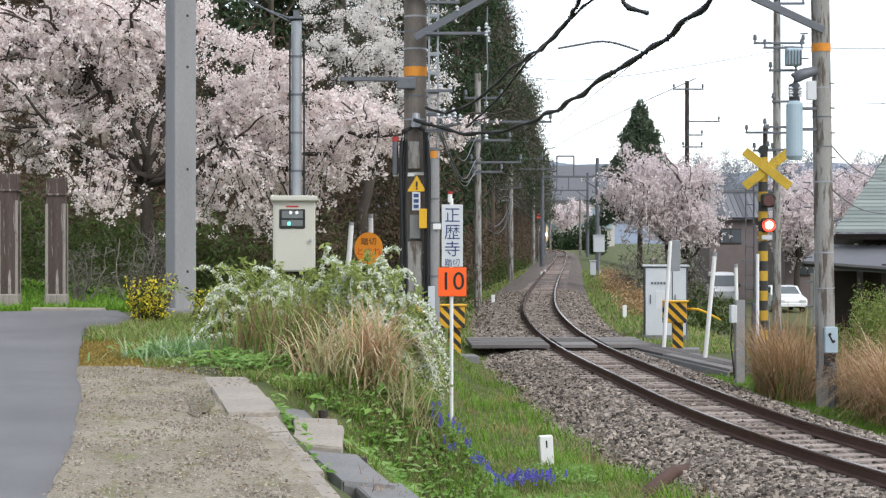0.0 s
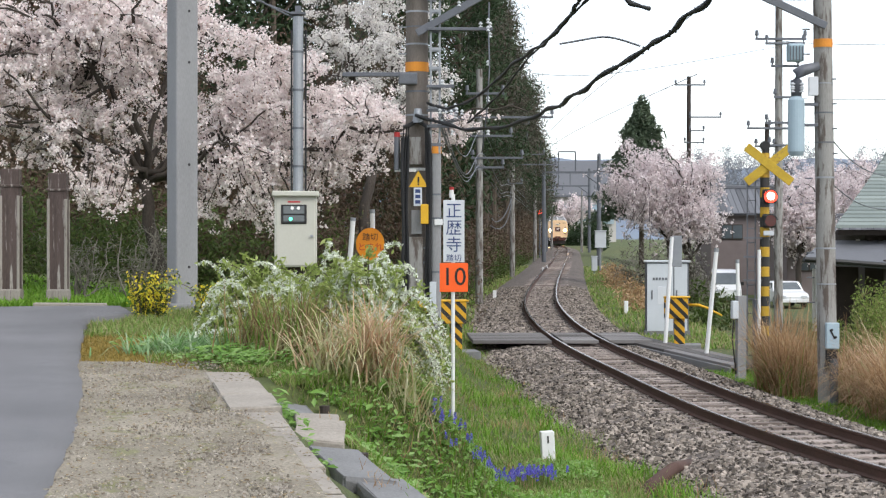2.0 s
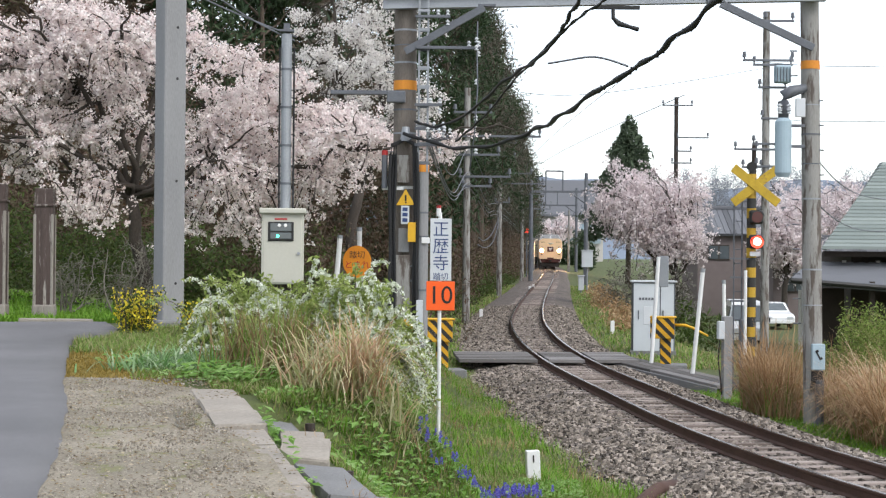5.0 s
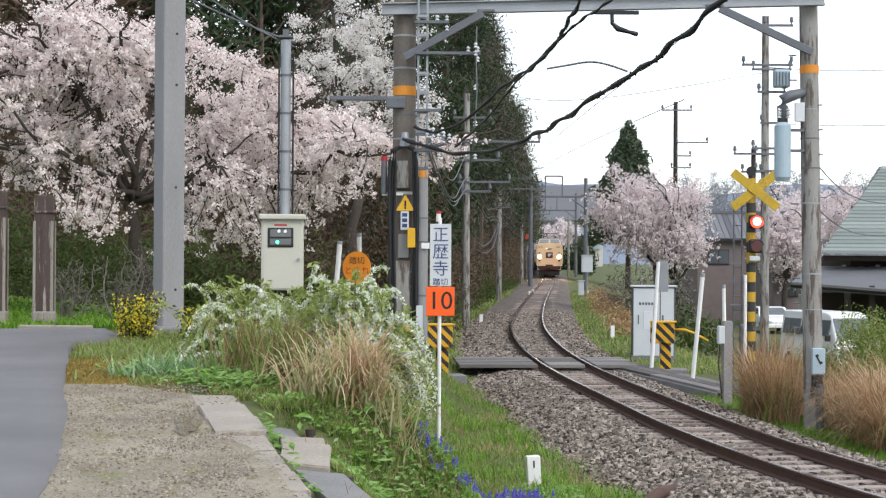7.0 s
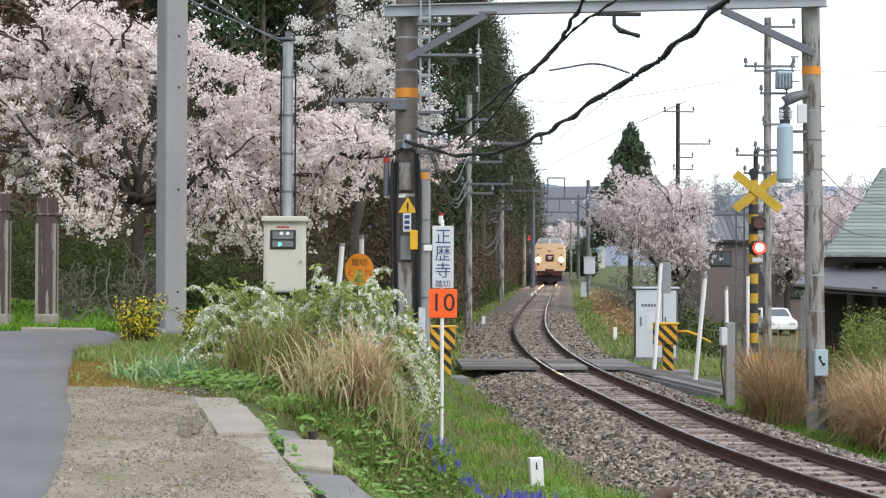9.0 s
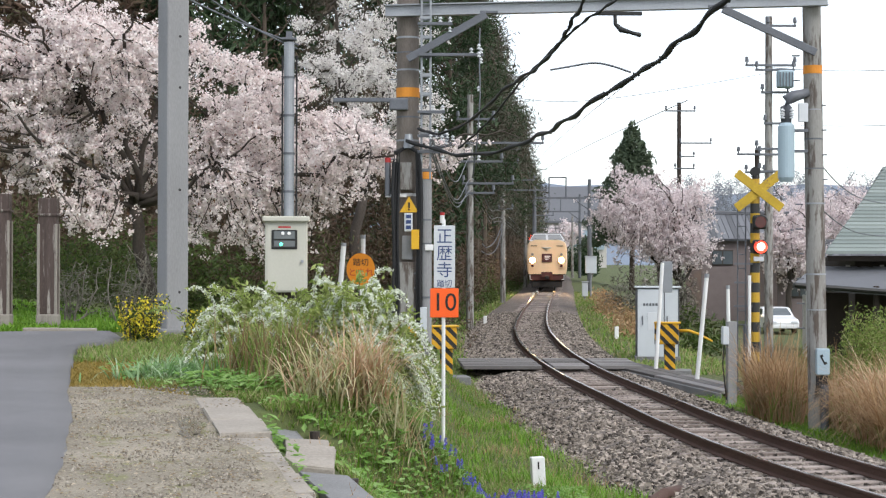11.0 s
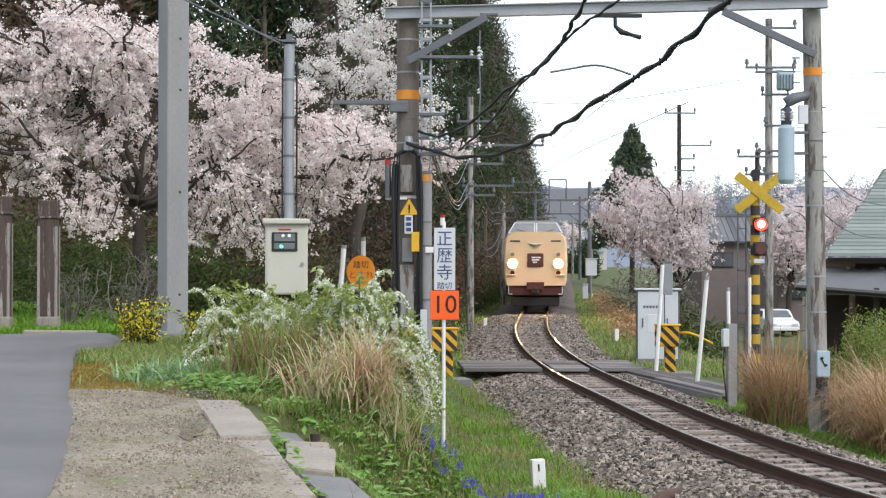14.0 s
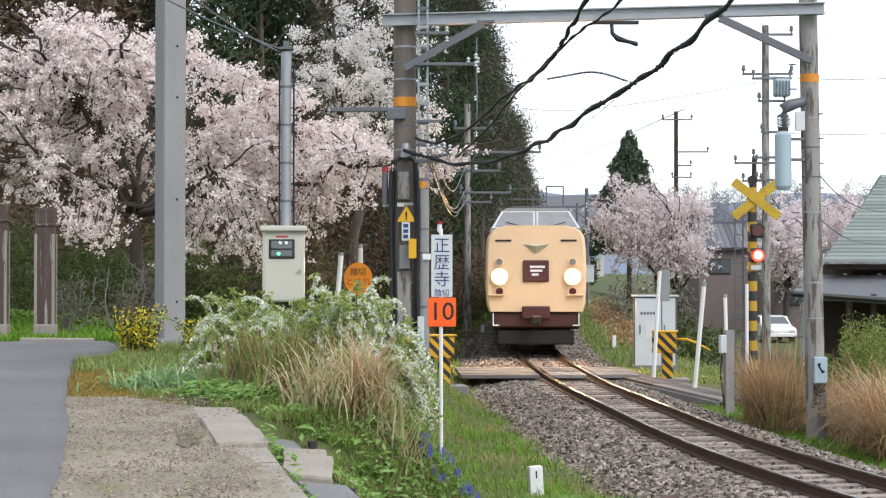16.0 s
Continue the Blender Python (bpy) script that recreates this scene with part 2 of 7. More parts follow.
M_WHITE = paint("white_enamel", (0.78, 0.78, 0.78), 0.45, dark=(0.64, 0.64, 0.63), scale=3, bump=0.05, wear=(0.4, 0.38, 0.35), wear_at=0.72)
M_CABINET = paint("cabinet_cream_grey", (0.50, 0.49, 0.43), 0.5, dark=(0.44, 0.43, 0.37), scale=2, bump=0.05, wear=(0.33, 0.31, 0.26), wear_at=0.75)
M_BOXGREY = paint("relay_box_grey", (0.56, 0.59, 0.62), 0.5, dark=(0.47, 0.5, 0.53), scale=2, bump=0.05, wear=(0.3, 0.27, 0.24), wear_at=0.73)
M_YELLOW = paint("yellow_enamel", (0.72, 0.42, 0.02), 0.5, dark=(0.58, 0.32, 0.02), scale=4, bump=0.05, wear=(0.3, 0.2, 0.06), wear_at=0.7)
M_ORANGE = paint("orange_board", (0.95, 0.13, 0.015), 0.5, dark=(0.85, 0.10, 0.012), bump=0.03)
M_BAND = paint("orange_band", (0.70, 0.28, 0.03), 0.7, dark=(0.55, 0.2, 0.03), bump=0.1)
M_SIGNW = paint("sign_white", (0.62, 0.64, 0.66), 0.5, dark=(0.52, 0.54, 0.57), bump=0.03)
M_BLUE = paint("sign_blue", (0.04, 0.07, 0.20), 0.5, bump=0)
M_INK = paint("black_paint", (0.02, 0.02, 0.02), 0.5, bump=0)
M_REDP = paint("red_paint", (0.5, 0.03, 0.03), 0.5, bump=0)
M_HAZARD = stripes("hazard_bands", (0.78, 0.42, 0.02), (0.02, 0.02, 0.02), 0.13, (1, 0, 1))
M_MAST = stripes("mast_bands", (0.55, 0.34, 0.03), (0.03, 0.03, 0.03), 0.21, (0, 0, 1))
M_CROSSY = paint("crossbuck_yellow", (0.56, 0.38, 0.03), 0.6, dark=(0.34, 0.22, 0.02), scale=5, bump=0.1, wear=(0.25, 0.15, 0.05), wear_at=0.6)
M_CREAM = paint("train_cream", (0.78, 0.56, 0.35), 0.4, dark=(0.70, 0.49, 0.30), scale=1.0, fine=8, bump=0.02, spec=0.5)
M_MAROON = paint("train_maroon", (0.10, 0.03, 0.025), 0.6, dark=(0.05, 0.018, 0.016), bump=0.1)
M_UNDER = paint("underframe_black", (0.025, 0.022, 0.02), 0.8, bump=0.2)
M_ROOFG = paint("train_roof_grey", (0.24, 0.23, 0.22), 0.7, bump=0.1)
M_GLASS = paint("dark_window_glass", (0.10, 0.12, 0.13), 0.08, dark=(0.07, 0.085, 0.095), scale=1, fine=4, bump=0, spec=0.8)
# Paler than the other glass: a grey sky reflection is in the base colour.
M_SKYGLASS = paint("sky_tinted_cab_glass", (0.26, 0.265, 0.265), 0.08, dark=(0.17, 0.175, 0.175), scale=1.5, fine=4, bump=0, spec=0.8)
M_SILVER = paint("silver_trim", (0.7, 0.7, 0.7), 0.3, metal=0.8, dark=(0.6, 0.6, 0.6), bump=0)
M_HEAD = glow("headlight_glow", (1.0, 0.62, 0.29), 1900)
# Emissive orange that imitates the warm glare round the headlights.
M_GLARE = glow("lamp_glare_glow", (1.0, 0.55, 0.2), 12)
M_REDGLOW = glow("red_lamp_glow", (1.0, 0.06, 0.03), 2.2)
M_REDGLASS = paint("dark_red_glass", (0.10, 0.012, 0.012), 0.15, dark=(0.06, 0.01, 0.01), bump=0, spec=0.6)
M_GREENGLOW = glow("green_lamp_glow", (0.1, 1.0, 0.55), 2.2)
M_BLOSSOM = leafy("cherry_blossom", [(0.82, 0.71, 0.70), (0.87, 0.79, 0.77), (0.90, 0.85, 0.82), (0.75, 0.62, 0.61)], through_light=0.3)
M_BLOSSOM2 = leafy("weeping_blossom", [(0.78, 0.68, 0.69), (0.85, 0.79, 0.79), (0.66, 0.57, 0.57)], through_light=0.4)
M_MAGNOLIA = leafy("white_blossom", [(0.85, 0.84, 0.80), (0.80, 0.76, 0.74), (0.72, 0.68, 0.66)], through_light=0.4)
M_LEAFBUD = leafy("bronze_buds", [(0.20, 0.09, 0.05), (0.28, 0.14, 0.08), (0.14, 0.12, 0.04)])
M_EVERGREEN = leafy("evergreen_needles", [(0.022, 0.042, 0.02), (0.036, 0.064, 0.026), (0.05, 0.075, 0.032)], through_light=0.15)
M_BROWNWOOD = leafy("brown_spring_twigs", [(0.095, 0.058, 0.042), (0.13, 0.082, 0.058), (0.075, 0.062, 0.036), (0.15, 0.105, 0.075), (0.085, 0.085, 0.04)], through_light=0.2)
M_SHRUB = leafy("shrub_leaves", [(0.036, 0.06, 0.016), (0.06, 0.095, 0.022), (0.10, 0.14, 0.035), (0.05, 0.044, 0.024)])
M_GRASS = leafy("grass_blades", [(0.10, 0.19, 0.03), (0.17, 0.29, 0.05), (0.24, 0.34, 0.08), (0.30, 0.28, 0.13), (0.38, 0.32, 0.18)])
M_LAWN = leafy("lawn_blades", [(0.10, 0.22, 0.02), (0.16, 0.32, 0.03), (0.2, 0.34, 0.05)])
M_DRY = leafy("dry_grass", [(0.34, 0.20, 0.10), (0.47, 0.31, 0.17), (0.24, 0.14, 0.07), (0.58, 0.43, 0.26)])
M_PAMPAS = leafy("pampas_straw", [(0.52, 0.32, 0.20), (0.64, 0.45, 0.29), (0.42, 0.25, 0.15), (0.72, 0.60, 0.42), (0.40, 0.38, 0.17)])
M_STRAWG = leafy("green_straw", [(0.62, 0.56, 0.34), (0.40, 0.44, 0.18), (0.70, 0.64, 0.46), (0.26, 0.34, 0.10)])
M_RUSTW = leafy("rusty_weeds", [(0.26, 0.16, 0.08), (0.36, 0.24, 0.13), (0.18, 0.12, 0.06), (0.20, 0.21, 0.07)])
M_GREYTWIG = leafy("grey_twigs", [(0.16, 0.15, 0.13), (0.24, 0.22, 0.19), (0.11, 0.12, 0.08)], through_light=0.1)
M_PALE = leafy("pale_leaves", [(0.20, 0.36, 0.14), (0.42, 0.52, 0.34), (0.12, 0.27, 0.07), (0.28, 0.42, 0.20)])
M_MIXWOOD = leafy("mixed_wood", [(0.05, 0.056, 0.036), (0.08, 0.072, 0.054), (0.11, 0.092, 0.072), (0.06, 0.066, 0.042)], through_light=0.15)
M_SPIREA = leafy("spirea_flowers", [(0.80, 0.82, 0.74), (0.66, 0.71, 0.56), (0.86, 0.87, 0.82)])
M_SPIREAL = leafy("spirea_leaves", [(0.20, 0.27, 0.06), (0.30, 0.37, 0.10), (0.40, 0.45, 0.18)])
M_FORSY = leafy("yellow_flowers", [(0.72, 0.56, 0.03), (0.82, 0.70, 0.06), (0.45, 0.42, 0.05)])
M_MUSCARI = leafy("blue_violet_flowers", [(0.12, 0.12, 0.55), (0.18, 0.16, 0.68), (0.22, 0.2, 0.5)])
M_BROAD = leafy("broad_leaves", [(0.11, 0.23, 0.04), (0.19, 0.34, 0.07), (0.30, 0.43, 0.17)])
M_BUSHG = leafy("bush_leaves", [(0.09, 0.13, 0.03), (0.17, 0.24, 0.05), (0.26, 0.34, 0.09), (0.22, 0.17, 0.09)])
M_TILE = paint("roof_tile_grey", (0.145, 0.15, 0.165), 0.65, dark=(0.085, 0.088, 0.097), scale=2, fine=20, bump=0.2, island=True)
M_ROOFGREEN = paint("roof_sheet_grey_green", (0.235, 0.27, 0.255), 0.6, dark=(0.16, 0.19, 0.18), scale=1, fine=12, bump=0.1, island=True)
M_DARKWOOD = paint("dark_timber", (0.055, 0.042, 0.035), 0.85, dark=(0.03, 0.023, 0.02), scale=3, fine=30, bump=0.3)
M_PLASTER = paint("plaster", (0.55, 0.53, 0.50), 0.9, dark=(0.46, 0.44, 0.41), scale=1, fine=20, bump=0.1)
M_MAUVE = paint("mauve_wall", (0.20, 0.165, 0.16), 0.9, dark=(0.14, 0.115, 0.112), bump=0.1)
M_CARWHITE = paint("car_white", (0.78, 0.79, 0.80), 0.25, dark=(0.72, 0.73, 0.74), scale=1, fine=5, bump=0, spec=0.6)
M_TYRE = paint("tyre", (0.02, 0.02, 0.02), 0.8, bump=0.1)
M_POSTSTONE = paint("gate_post_stone", (0.12, 0.088, 0.078), 0.9, dark=(0.045, 0.032, 0.028), scale=2, fine=30, bump=0.4, wear=(0.34, 0.31, 0.275), wear_at=0.56, stretch=(4, 4, 0.35))
M_POSTPALE = paint("gate_post_lichen", (0.36, 0.33, 0.29), 0.9, dark=(0.20, 0.175, 0.15), scale=3, fine=30, bump=0.4, wear=(0.12, 0.09, 0.08), wear_at=0.6, stretch=(3, 3, 0.5))
# The mist of distance is mixed into the hills' blue-grey base colour.
M_HAZEHILL = paint("hazed_hill", (0.20, 0.24, 0.30), 1.0, dark=(0.16, 0.19, 0.24), scale=0.02, fine=0.4, bump=0)
# Pale blue-grey twigs: the haze of distance is painted into them.
M_HAZETREE = leafy("hazed_bare_trees", [(0.28, 0.30, 0.34), (0.36, 0.38, 0.42), (0.22, 0.24, 0.28)])
M_BLUEGREY = paint("capacitor_blue_grey", (0.36, 0.46, 0.52), 0.5, dark=(0.30, 0.39, 0.45), bump=0.05)

# ---- the lie of the land ----
track_x = spline((-10, 8, 20.5, 26.5, 31.2, 37, 42.4, 48, 55, 65, 87, 117, 161, 200, 230, 246, 262, 280, 310, 350, 420),
                 (13.6, 8.0, 4.9, 4.18, 3.88, 3.50, 3.22, 3.08, 3.18, 3.72, 5.30, 7.65, 11.1, 14.0, 15.75, 15.9, 14.9, 12.4, 5.5, -8, -40))
track_z = spline((-10, 20, 34, 42.4, 53, 65, 87, 117, 161, 200, 250, 320, 420), (0.0, 0.0, 0.0, 0.07, 0.30, 0.42, 0.53, 0.66, 0.95, 1.3, 1.75, 2.3, 3.0))
RNG = np.random.default_rng(7)


def plat_x(y):
    """The right edge of the old platform."""
    return np.interp(y, (-20, 10.4, 17, 22), (4.5, -0.6, -1.9, -2.9))


def edge_x(y):
    """The platform's edge, then the brow of the bank behind it."""
    return np.interp(y, (-20, 10.4, 16.2, 17.6, 20, 24, 30, 38, 46, 60, 75, 300), (4.5, -0.6, -1.74, -0.62, -0.85, -1.0, -1.0, -0.6, -0.9, -1.2, -0.6, -0.6))


def pave_z(y):
    return 0.9 + 0.03 * (np.clip(y, 8, 27) - 10.4)


def smooth(a, b, x):
    t = np.clip((np.asarray(x, float) - a) / (b - a), 0, 1)
    return t * t * (3 - 2 * t)


def ground_z(x, y):
    """Height of the ground sheet under the ballast, pavements and plants."""
    x, y = np.asarray(x, float), np.asarray(y, float)
    s = x - track_x(np.clip(y, -10, 420))
    tz = track_z(np.clip(y, -10, 420))
    low = tz - 0.36
    high = pave_z(y) - 0.04
    e = edge_x(y)
    drop = np.interp(y, (10, 17, 24, 34, 42, 60), (1.5, 1.5, 1.4, 1.8, 1.8, 1.6))
    k = 0.22 * smooth(0, 0.12, x - e) * smooth(18, 16, y) + (1 - 0.22 * smooth(18, 16, y)) * smooth(0, 1, (x - e - 0.4 * smooth(18, 16, y)) / drop)
    far_left = high + smooth(45, 75, y) * 0.4 + smooth(4, 26, -x - 0.02 * y) * smooth(30, 60, y) * 6.0
    at_crossing = np.exp(-((y - 39.5) / 4.0) ** 2) * smooth(-9, -2.0, x)
    far_left = far_left * (1 - at_crossing) + (-0.06) * at_crossing
    z = far_left * (1 - k) + low * k
    right = low - smooth(2.6, 9, s) * np.interp(y, (20, 40, 60, 80, 140, 250), (0.1, 0.5, 1.1, 1.4, 1.5, 0.0))
    z = np.where(s > 1.0, right, z)
    z = z + 0.05 * np.sin(x * 1.7 + y * 0.9) * np.sin(y * 0.7 - x * 0.4) * smooth(0.1, 0.5, np.abs(x - e)) * (np.abs(s) > 2.2) * (x > e)
    return z


def sheet(name, xs, ys, zf, material, label="", kind="structure", category=""):
    X, Y = np.meshgrid(xs, ys)
    Z = zf(X, Y)
    v = np.stack([X.ravel(), Y.ravel(), Z.ravel()], 1)
    nx, ny = len(xs), len(ys)
    i = (np.arange(ny - 1)[:, None] * nx + np.arange(nx - 1)[None]).ravel()
    f = np.stack([i, i + 1, i + nx + 1, i + nx], 1)
    ob = mesh_part(name, v, f, material, smooth=True)
    return tagged(ob, label, category, kind=kind)


sheet("ground", np.concatenate([[-2500, -600, -200, -90], np.arange(-60, -14, 2.0), np.arange(-14, 10, 0.2), np.arange(10, 60, 2.0), [90, 200, 600, 2500]]),
      np.concatenate([[-400, -60], np.arange(-10, 8, 1.0), np.arange(8, 50, 0.4), np.arange(50, 120, 1.0), np.arange(120, 420, 6.0), [600, 1200, 3000]]),
      ground_z, M_SOIL, "mossy earth and grass bank beside the railway", category="ground")

# asphalt lane with a ragged edge that bends off to the far left
lane_edge = spline((6, 10.4, 13.7, 15.7, 18.2, 21.8, 23.6, 24.7), (-1.93, -2.43, -2.97, -3.37, -3.94, -4.66, -4.85, -4.52))


def lane():
    ys = np.concatenate([np.arange(-10, 8, 1.0), np.arange(8, 26.31, 0.08)])
    v, f = [], []
    for y in ys:
        e = float(lane_edge(np.clip(y, 6, 24.7))) if y < 24.7 else -4.55 - (y - 24.7) * 0.3
        e += 0.012 * math.sin(y * 2.1) + 0.008 * math.sin(y * 6.7)
        row = [e + 0.02, e, e - 0.3, e - 1.2, e - 3, e - 9, e - 25]
        for j, x in enumerate(row):
            v.append((x, y, float(pave_z(y)) + (0.035 if j else -0.06) + 0.02 * math.sin(x * 0.9)))
    n = 7
    for i in range(len(ys) - 1):
        for j in range(n - 1):
            f.append((i * n + j, i * n + j + 1, (i + 1) * n + j + 1, (i + 1) * n + j))
    return tagged(mesh_part("road", v, f, M_ASPHALT, smooth=True), "grey worn asphalt lane with a ragged edge", "road", kind="structure")


lane()
# gravel strip of the old platform
gx = np.linspace(0, 1, 24)


def strip():
    ys = np.arange(-8, 18.6, 0.2)
    v, f = [], []
    for y in ys:
        a = float(lane_edge(np.clip(y, 6, 24.7))) - 0.1 if y > 6 else -2.1
        b = float(plat_x(y)) - 0.42 if y > 9 else float(plat_x(y)) - 0.3
        b += 0.27 * float(smooth(14.2, 12.8, y) if y > 9 else 0)
        b = max(a + 0.2, b - max(0, y - 17.2) * 0.8)
        for g in gx:
            x = a + (b - a) * g
            v.append((x, y, float(pave_z(y)) + 0.008 + 0.012 * math.sin(x * 7 + y * 3) * math.sin(y * 5) - 0.06 * (y > 18.3)))
    n = len(gx)
    for i in range(len(ys) - 1):
        for j in range(n - 1):
            f.append((i * n + j, i * n + j + 1, (i + 1) * n + j + 1, (i + 1) * n + j))
    tagged(mesh_part("pavement", v, f, M_GRAVEL, smooth=True), "trodden sandy gravel surface of an old platform", "path", kind="structure")


strip()

# ---- track ----
DECK = (40.9, 43.6)


def heading(y):
    return math.degrees(math.atan2(-(float(track_x(y + 0.5)) - float(track_x(y - 0.5))), 1.0))


def along(y, off, dz=0.0):
    """A point beside the track's centre line."""
    a = radians(heading(y))
    return Vector((float(track_x(y)) + off * math.cos(a), y + off * math.sin(a), float(track_z(y)) + dz))


def sweep(profile, ys, off):
    v, f = [], []
    n = len(profile)
    for y in ys:
        for px, pz in profile:
            v.append(along(y, off + px, pz))
    for i in range(len(ys) - 1):
        for j in range(n):
            f.append((i * n + j, i * n + (j + 1) % n, (i + 1) * n + (j + 1) % n, (i + 1) * n + j))
    return v, f


YS = np.concatenate([np.arange(4, 60, 0.75), np.arange(60, 330, 3.0)])
bed_y = np.concatenate([np.arange(0, 60, 0.5), np.arange(60, 330, 3.0)])


def bed():
    prof = [(-2.75, -0.52), (-2.55, -0.40), (-2.1, -0.30), (-1.35, -0.16), (-0.72, -0.185), (-0.4, -0.19), (0.4, -0.19), (0.72, -0.185), (1.3, -0.17), (1.9, -0.33), (2.2, -0.52)]
    v, f = [], []
    n = len(prof)
    for y in bed_y:
        for px, pz in prof:
            w = along(y, px + 0.05 * math.sin(y * 3 + px), pz)
            w.z += 0.02 * math.sin(y * 4.3 + px * 6)
            v.append(w)
    for i in range(len(bed_y) - 1):
        for j in range(n - 1):
            f.append((i * n + j, i * n + j + 1, (i + 1) * n + j + 1, (i + 1) * n + j))
    return tagged(mesh_part("ballast_bed", v, f, M_BALLAST, smooth=True), "brown-grey crushed stone railway ballast", "ballast", kind="structure")


bed()
track = thing("railway_track", pose(0, 0, 0), "single narrow-gauge railway track on timber sleepers", "railway track", kind="structure")
FOOT = [(-0.064, -0.152), (0.064, -0.152), (0.064, -0.138), (0.012, -0.118), (0.012, -0.045), (0.033, -0.03), (0.033, -0.004), (-0.033, -0.004), (-0.033, -0.03), (-0.012, -0.045), (-0.012, -0.118), (-0.064, -0.138)]
HEAD = [(-0.030, -0.0035), (0.030, -0.0035), (0.024, 0.004), (-0.024, 0.004)]
for side in (-0.566, 0.566):
    r = mesh_part("rail", *sweep(FOOT, YS, side), M_RAIL, track, "rust-brown steel rail")
    mesh_part("rail_head", *sweep(HEAD, YS, side), M_RAILTOP, r, "polished running surface")
sl = B()
box(sl, (0, 0, 0), (2.1, 0.17, 0.14), 0.012)
for i in range(6):
    box(sl, (random.uniform(-0.9, 0.9), random.uniform(-0.08, 0.08), 0.069), (0.35, 0.012, 0.006))
first = part("sleeper", sl, M_SLEEPER, track)
y0, SPACING = 12.0, 0.53
first.matrix_local = Matrix.Translation(along(y0, 0, -0.222)) @ pose(0, 0, 0, 0, 0, heading(y0))
rest = []
for i in range(1, 480):
    y = y0 + i * SPACING
    if y > 260:
        break
    m = Matrix.Translation(along(y, random.uniform(-0.05, 0.05), -0.222 + random.uniform(-0.012, 0.008) - (0.022 if y > 46 else 0))) @ pose(0, 0, 0, 0, 0, heading(y) + random.uniform(-1, 1))
    if y < 150:
        o = new("sleeper", first.data)
        o.parent = track
        o.matrix_local = m
    else:
        q = np.array([m @ Vector(c) for c in ((-1.05, -0.1, 0.07), (1.05, -0.1, 0.07), (1.05, 0.1, 0.07), (-1.05, 0.1, 0.07), (-1.05, -0.1, -0.07), (1.05, -0.1, -0.07), (1.05, 0.1, -0.07), (-1.05, 0.1, -0.07))])
        rest.append((q, [(0, 1, 2, 3), (0, 4, 5, 1), (1, 5, 6, 2), (2, 6, 7, 3), (3, 7, 4, 0)]))
tagged(mesh_part("far_sleepers", *join(rest), M_SLEEPER, track), kind="stuff")

# ballast stones, each a small broken block
BLOCK = [(-0.7, -0.7, -0.6), (0.7, -0.7, -0.6), (0.7, 0.7, -0.6), (-0.7, 0.7, -0.6), (-0.55, -0.55, 0.6), (0.55, -0.6, 0.6), (0.6, 0.55, 0.6), (-0.55, 0.6, 0.6)]
BLOCKF = [(4, 5, 6), (4, 6, 7), (0, 1, 5), (0, 5, 4), (1, 2, 6), (1, 6, 5), (2, 3, 7), (2, 7, 6), (3, 0, 4), (3, 4, 7)]


def stones(pos, size, rng):
    n = len(pos)
    base = np.array(BLOCK)[None] * rng.uniform(0.55, 1.35, (n, 8, 3))
    turn = rng.uniform(0, 2 * math.pi, (n, 1))
    base = np.stack([base[..., 0] * np.cos(turn) - base[..., 1] * np.sin(turn), base[..., 0] * np.sin(turn) + base[..., 1] * np.cos(turn), base[..., 2] + base[..., 0] * rng.normal(size=(n, 1)) * 0.4], 2)
    base = base * (size * rng.uniform(0.55, 1.35, (n, 1)))[:, None] * rng.uniform(0.6, 1.2, (n, 1, 3))
    v = base + np.asarray(pos)[:, None]
    f = np.array(BLOCKF)[None] + (np.arange(n) * 8)[:, None, None]
    return v.reshape(-1, 3), f.reshape(-1, 3)


def scatter_ballast():
    prof_x = np.array([-2.75, -2.55, -2.1, -1.35, -0.62, -0.4, 0.4, 0.62, 1.3, 1.9, 2.2])
    prof_z = np.array([-0.52, -0.40, -0.30, -0.175, -0.195, -0.207, -0.207, -0.195, -0.175, -0.33, -0.52])
    n = 66000
    y = 15.5 + 62 * RNG.random(n) ** 2.2
    off = RNG.uniform(-2.85, 2.15, n)
    ok = ~((y > DECK[0]) & (y < DECK[1]) & (np.abs(off) < 1.9)) & ~((np.abs(np.abs(off) - 0.566) < 0.075))
    y, off = y[ok], off[ok]
    ph = (y - y0) / SPACING
    gap = np.abs(ph - np.round(ph)) * SPACING
    ok = ~((gap < 0.085) & (np.abs(off) < 1.0))
    ok |= (RNG.random(len(y)) < 0.02) & (np.abs(off) < 0.45)
    ok |= (RNG.random(len(y)) < 0.4) & (np.abs(off) > 0.75)
    y, off = y[ok], off[ok]
    p = np.stack([track_x(y) + off, y, track_z(y) + np.interp(off, prof_x, prof_z) + 0.012], 1)
    tagged(mesh_part("ballast_stones", *stones(p, 0.041, RNG), M_STONE), "loose grey-brown ballast stones", "ballast", kind="stuff")


scatter_ballast()

# ---- level crossing deck ----
deck = thing("level_crossing_deck", pose(0, 0, 0), "grey weathered plank level crossing deck across the track", "level crossing", kind="structure")
h_deck = heading(40)


def plank(name, c, s, rz, ry=0, rx=0, mat=None):
    bm = B()
    box(bm, (0, 0, 0), s, 0.012)
    o = part(name, bm, mat or M_PLANK, deck)
    o.matrix_local = pose(*c, rx, ry, rz)
    return o


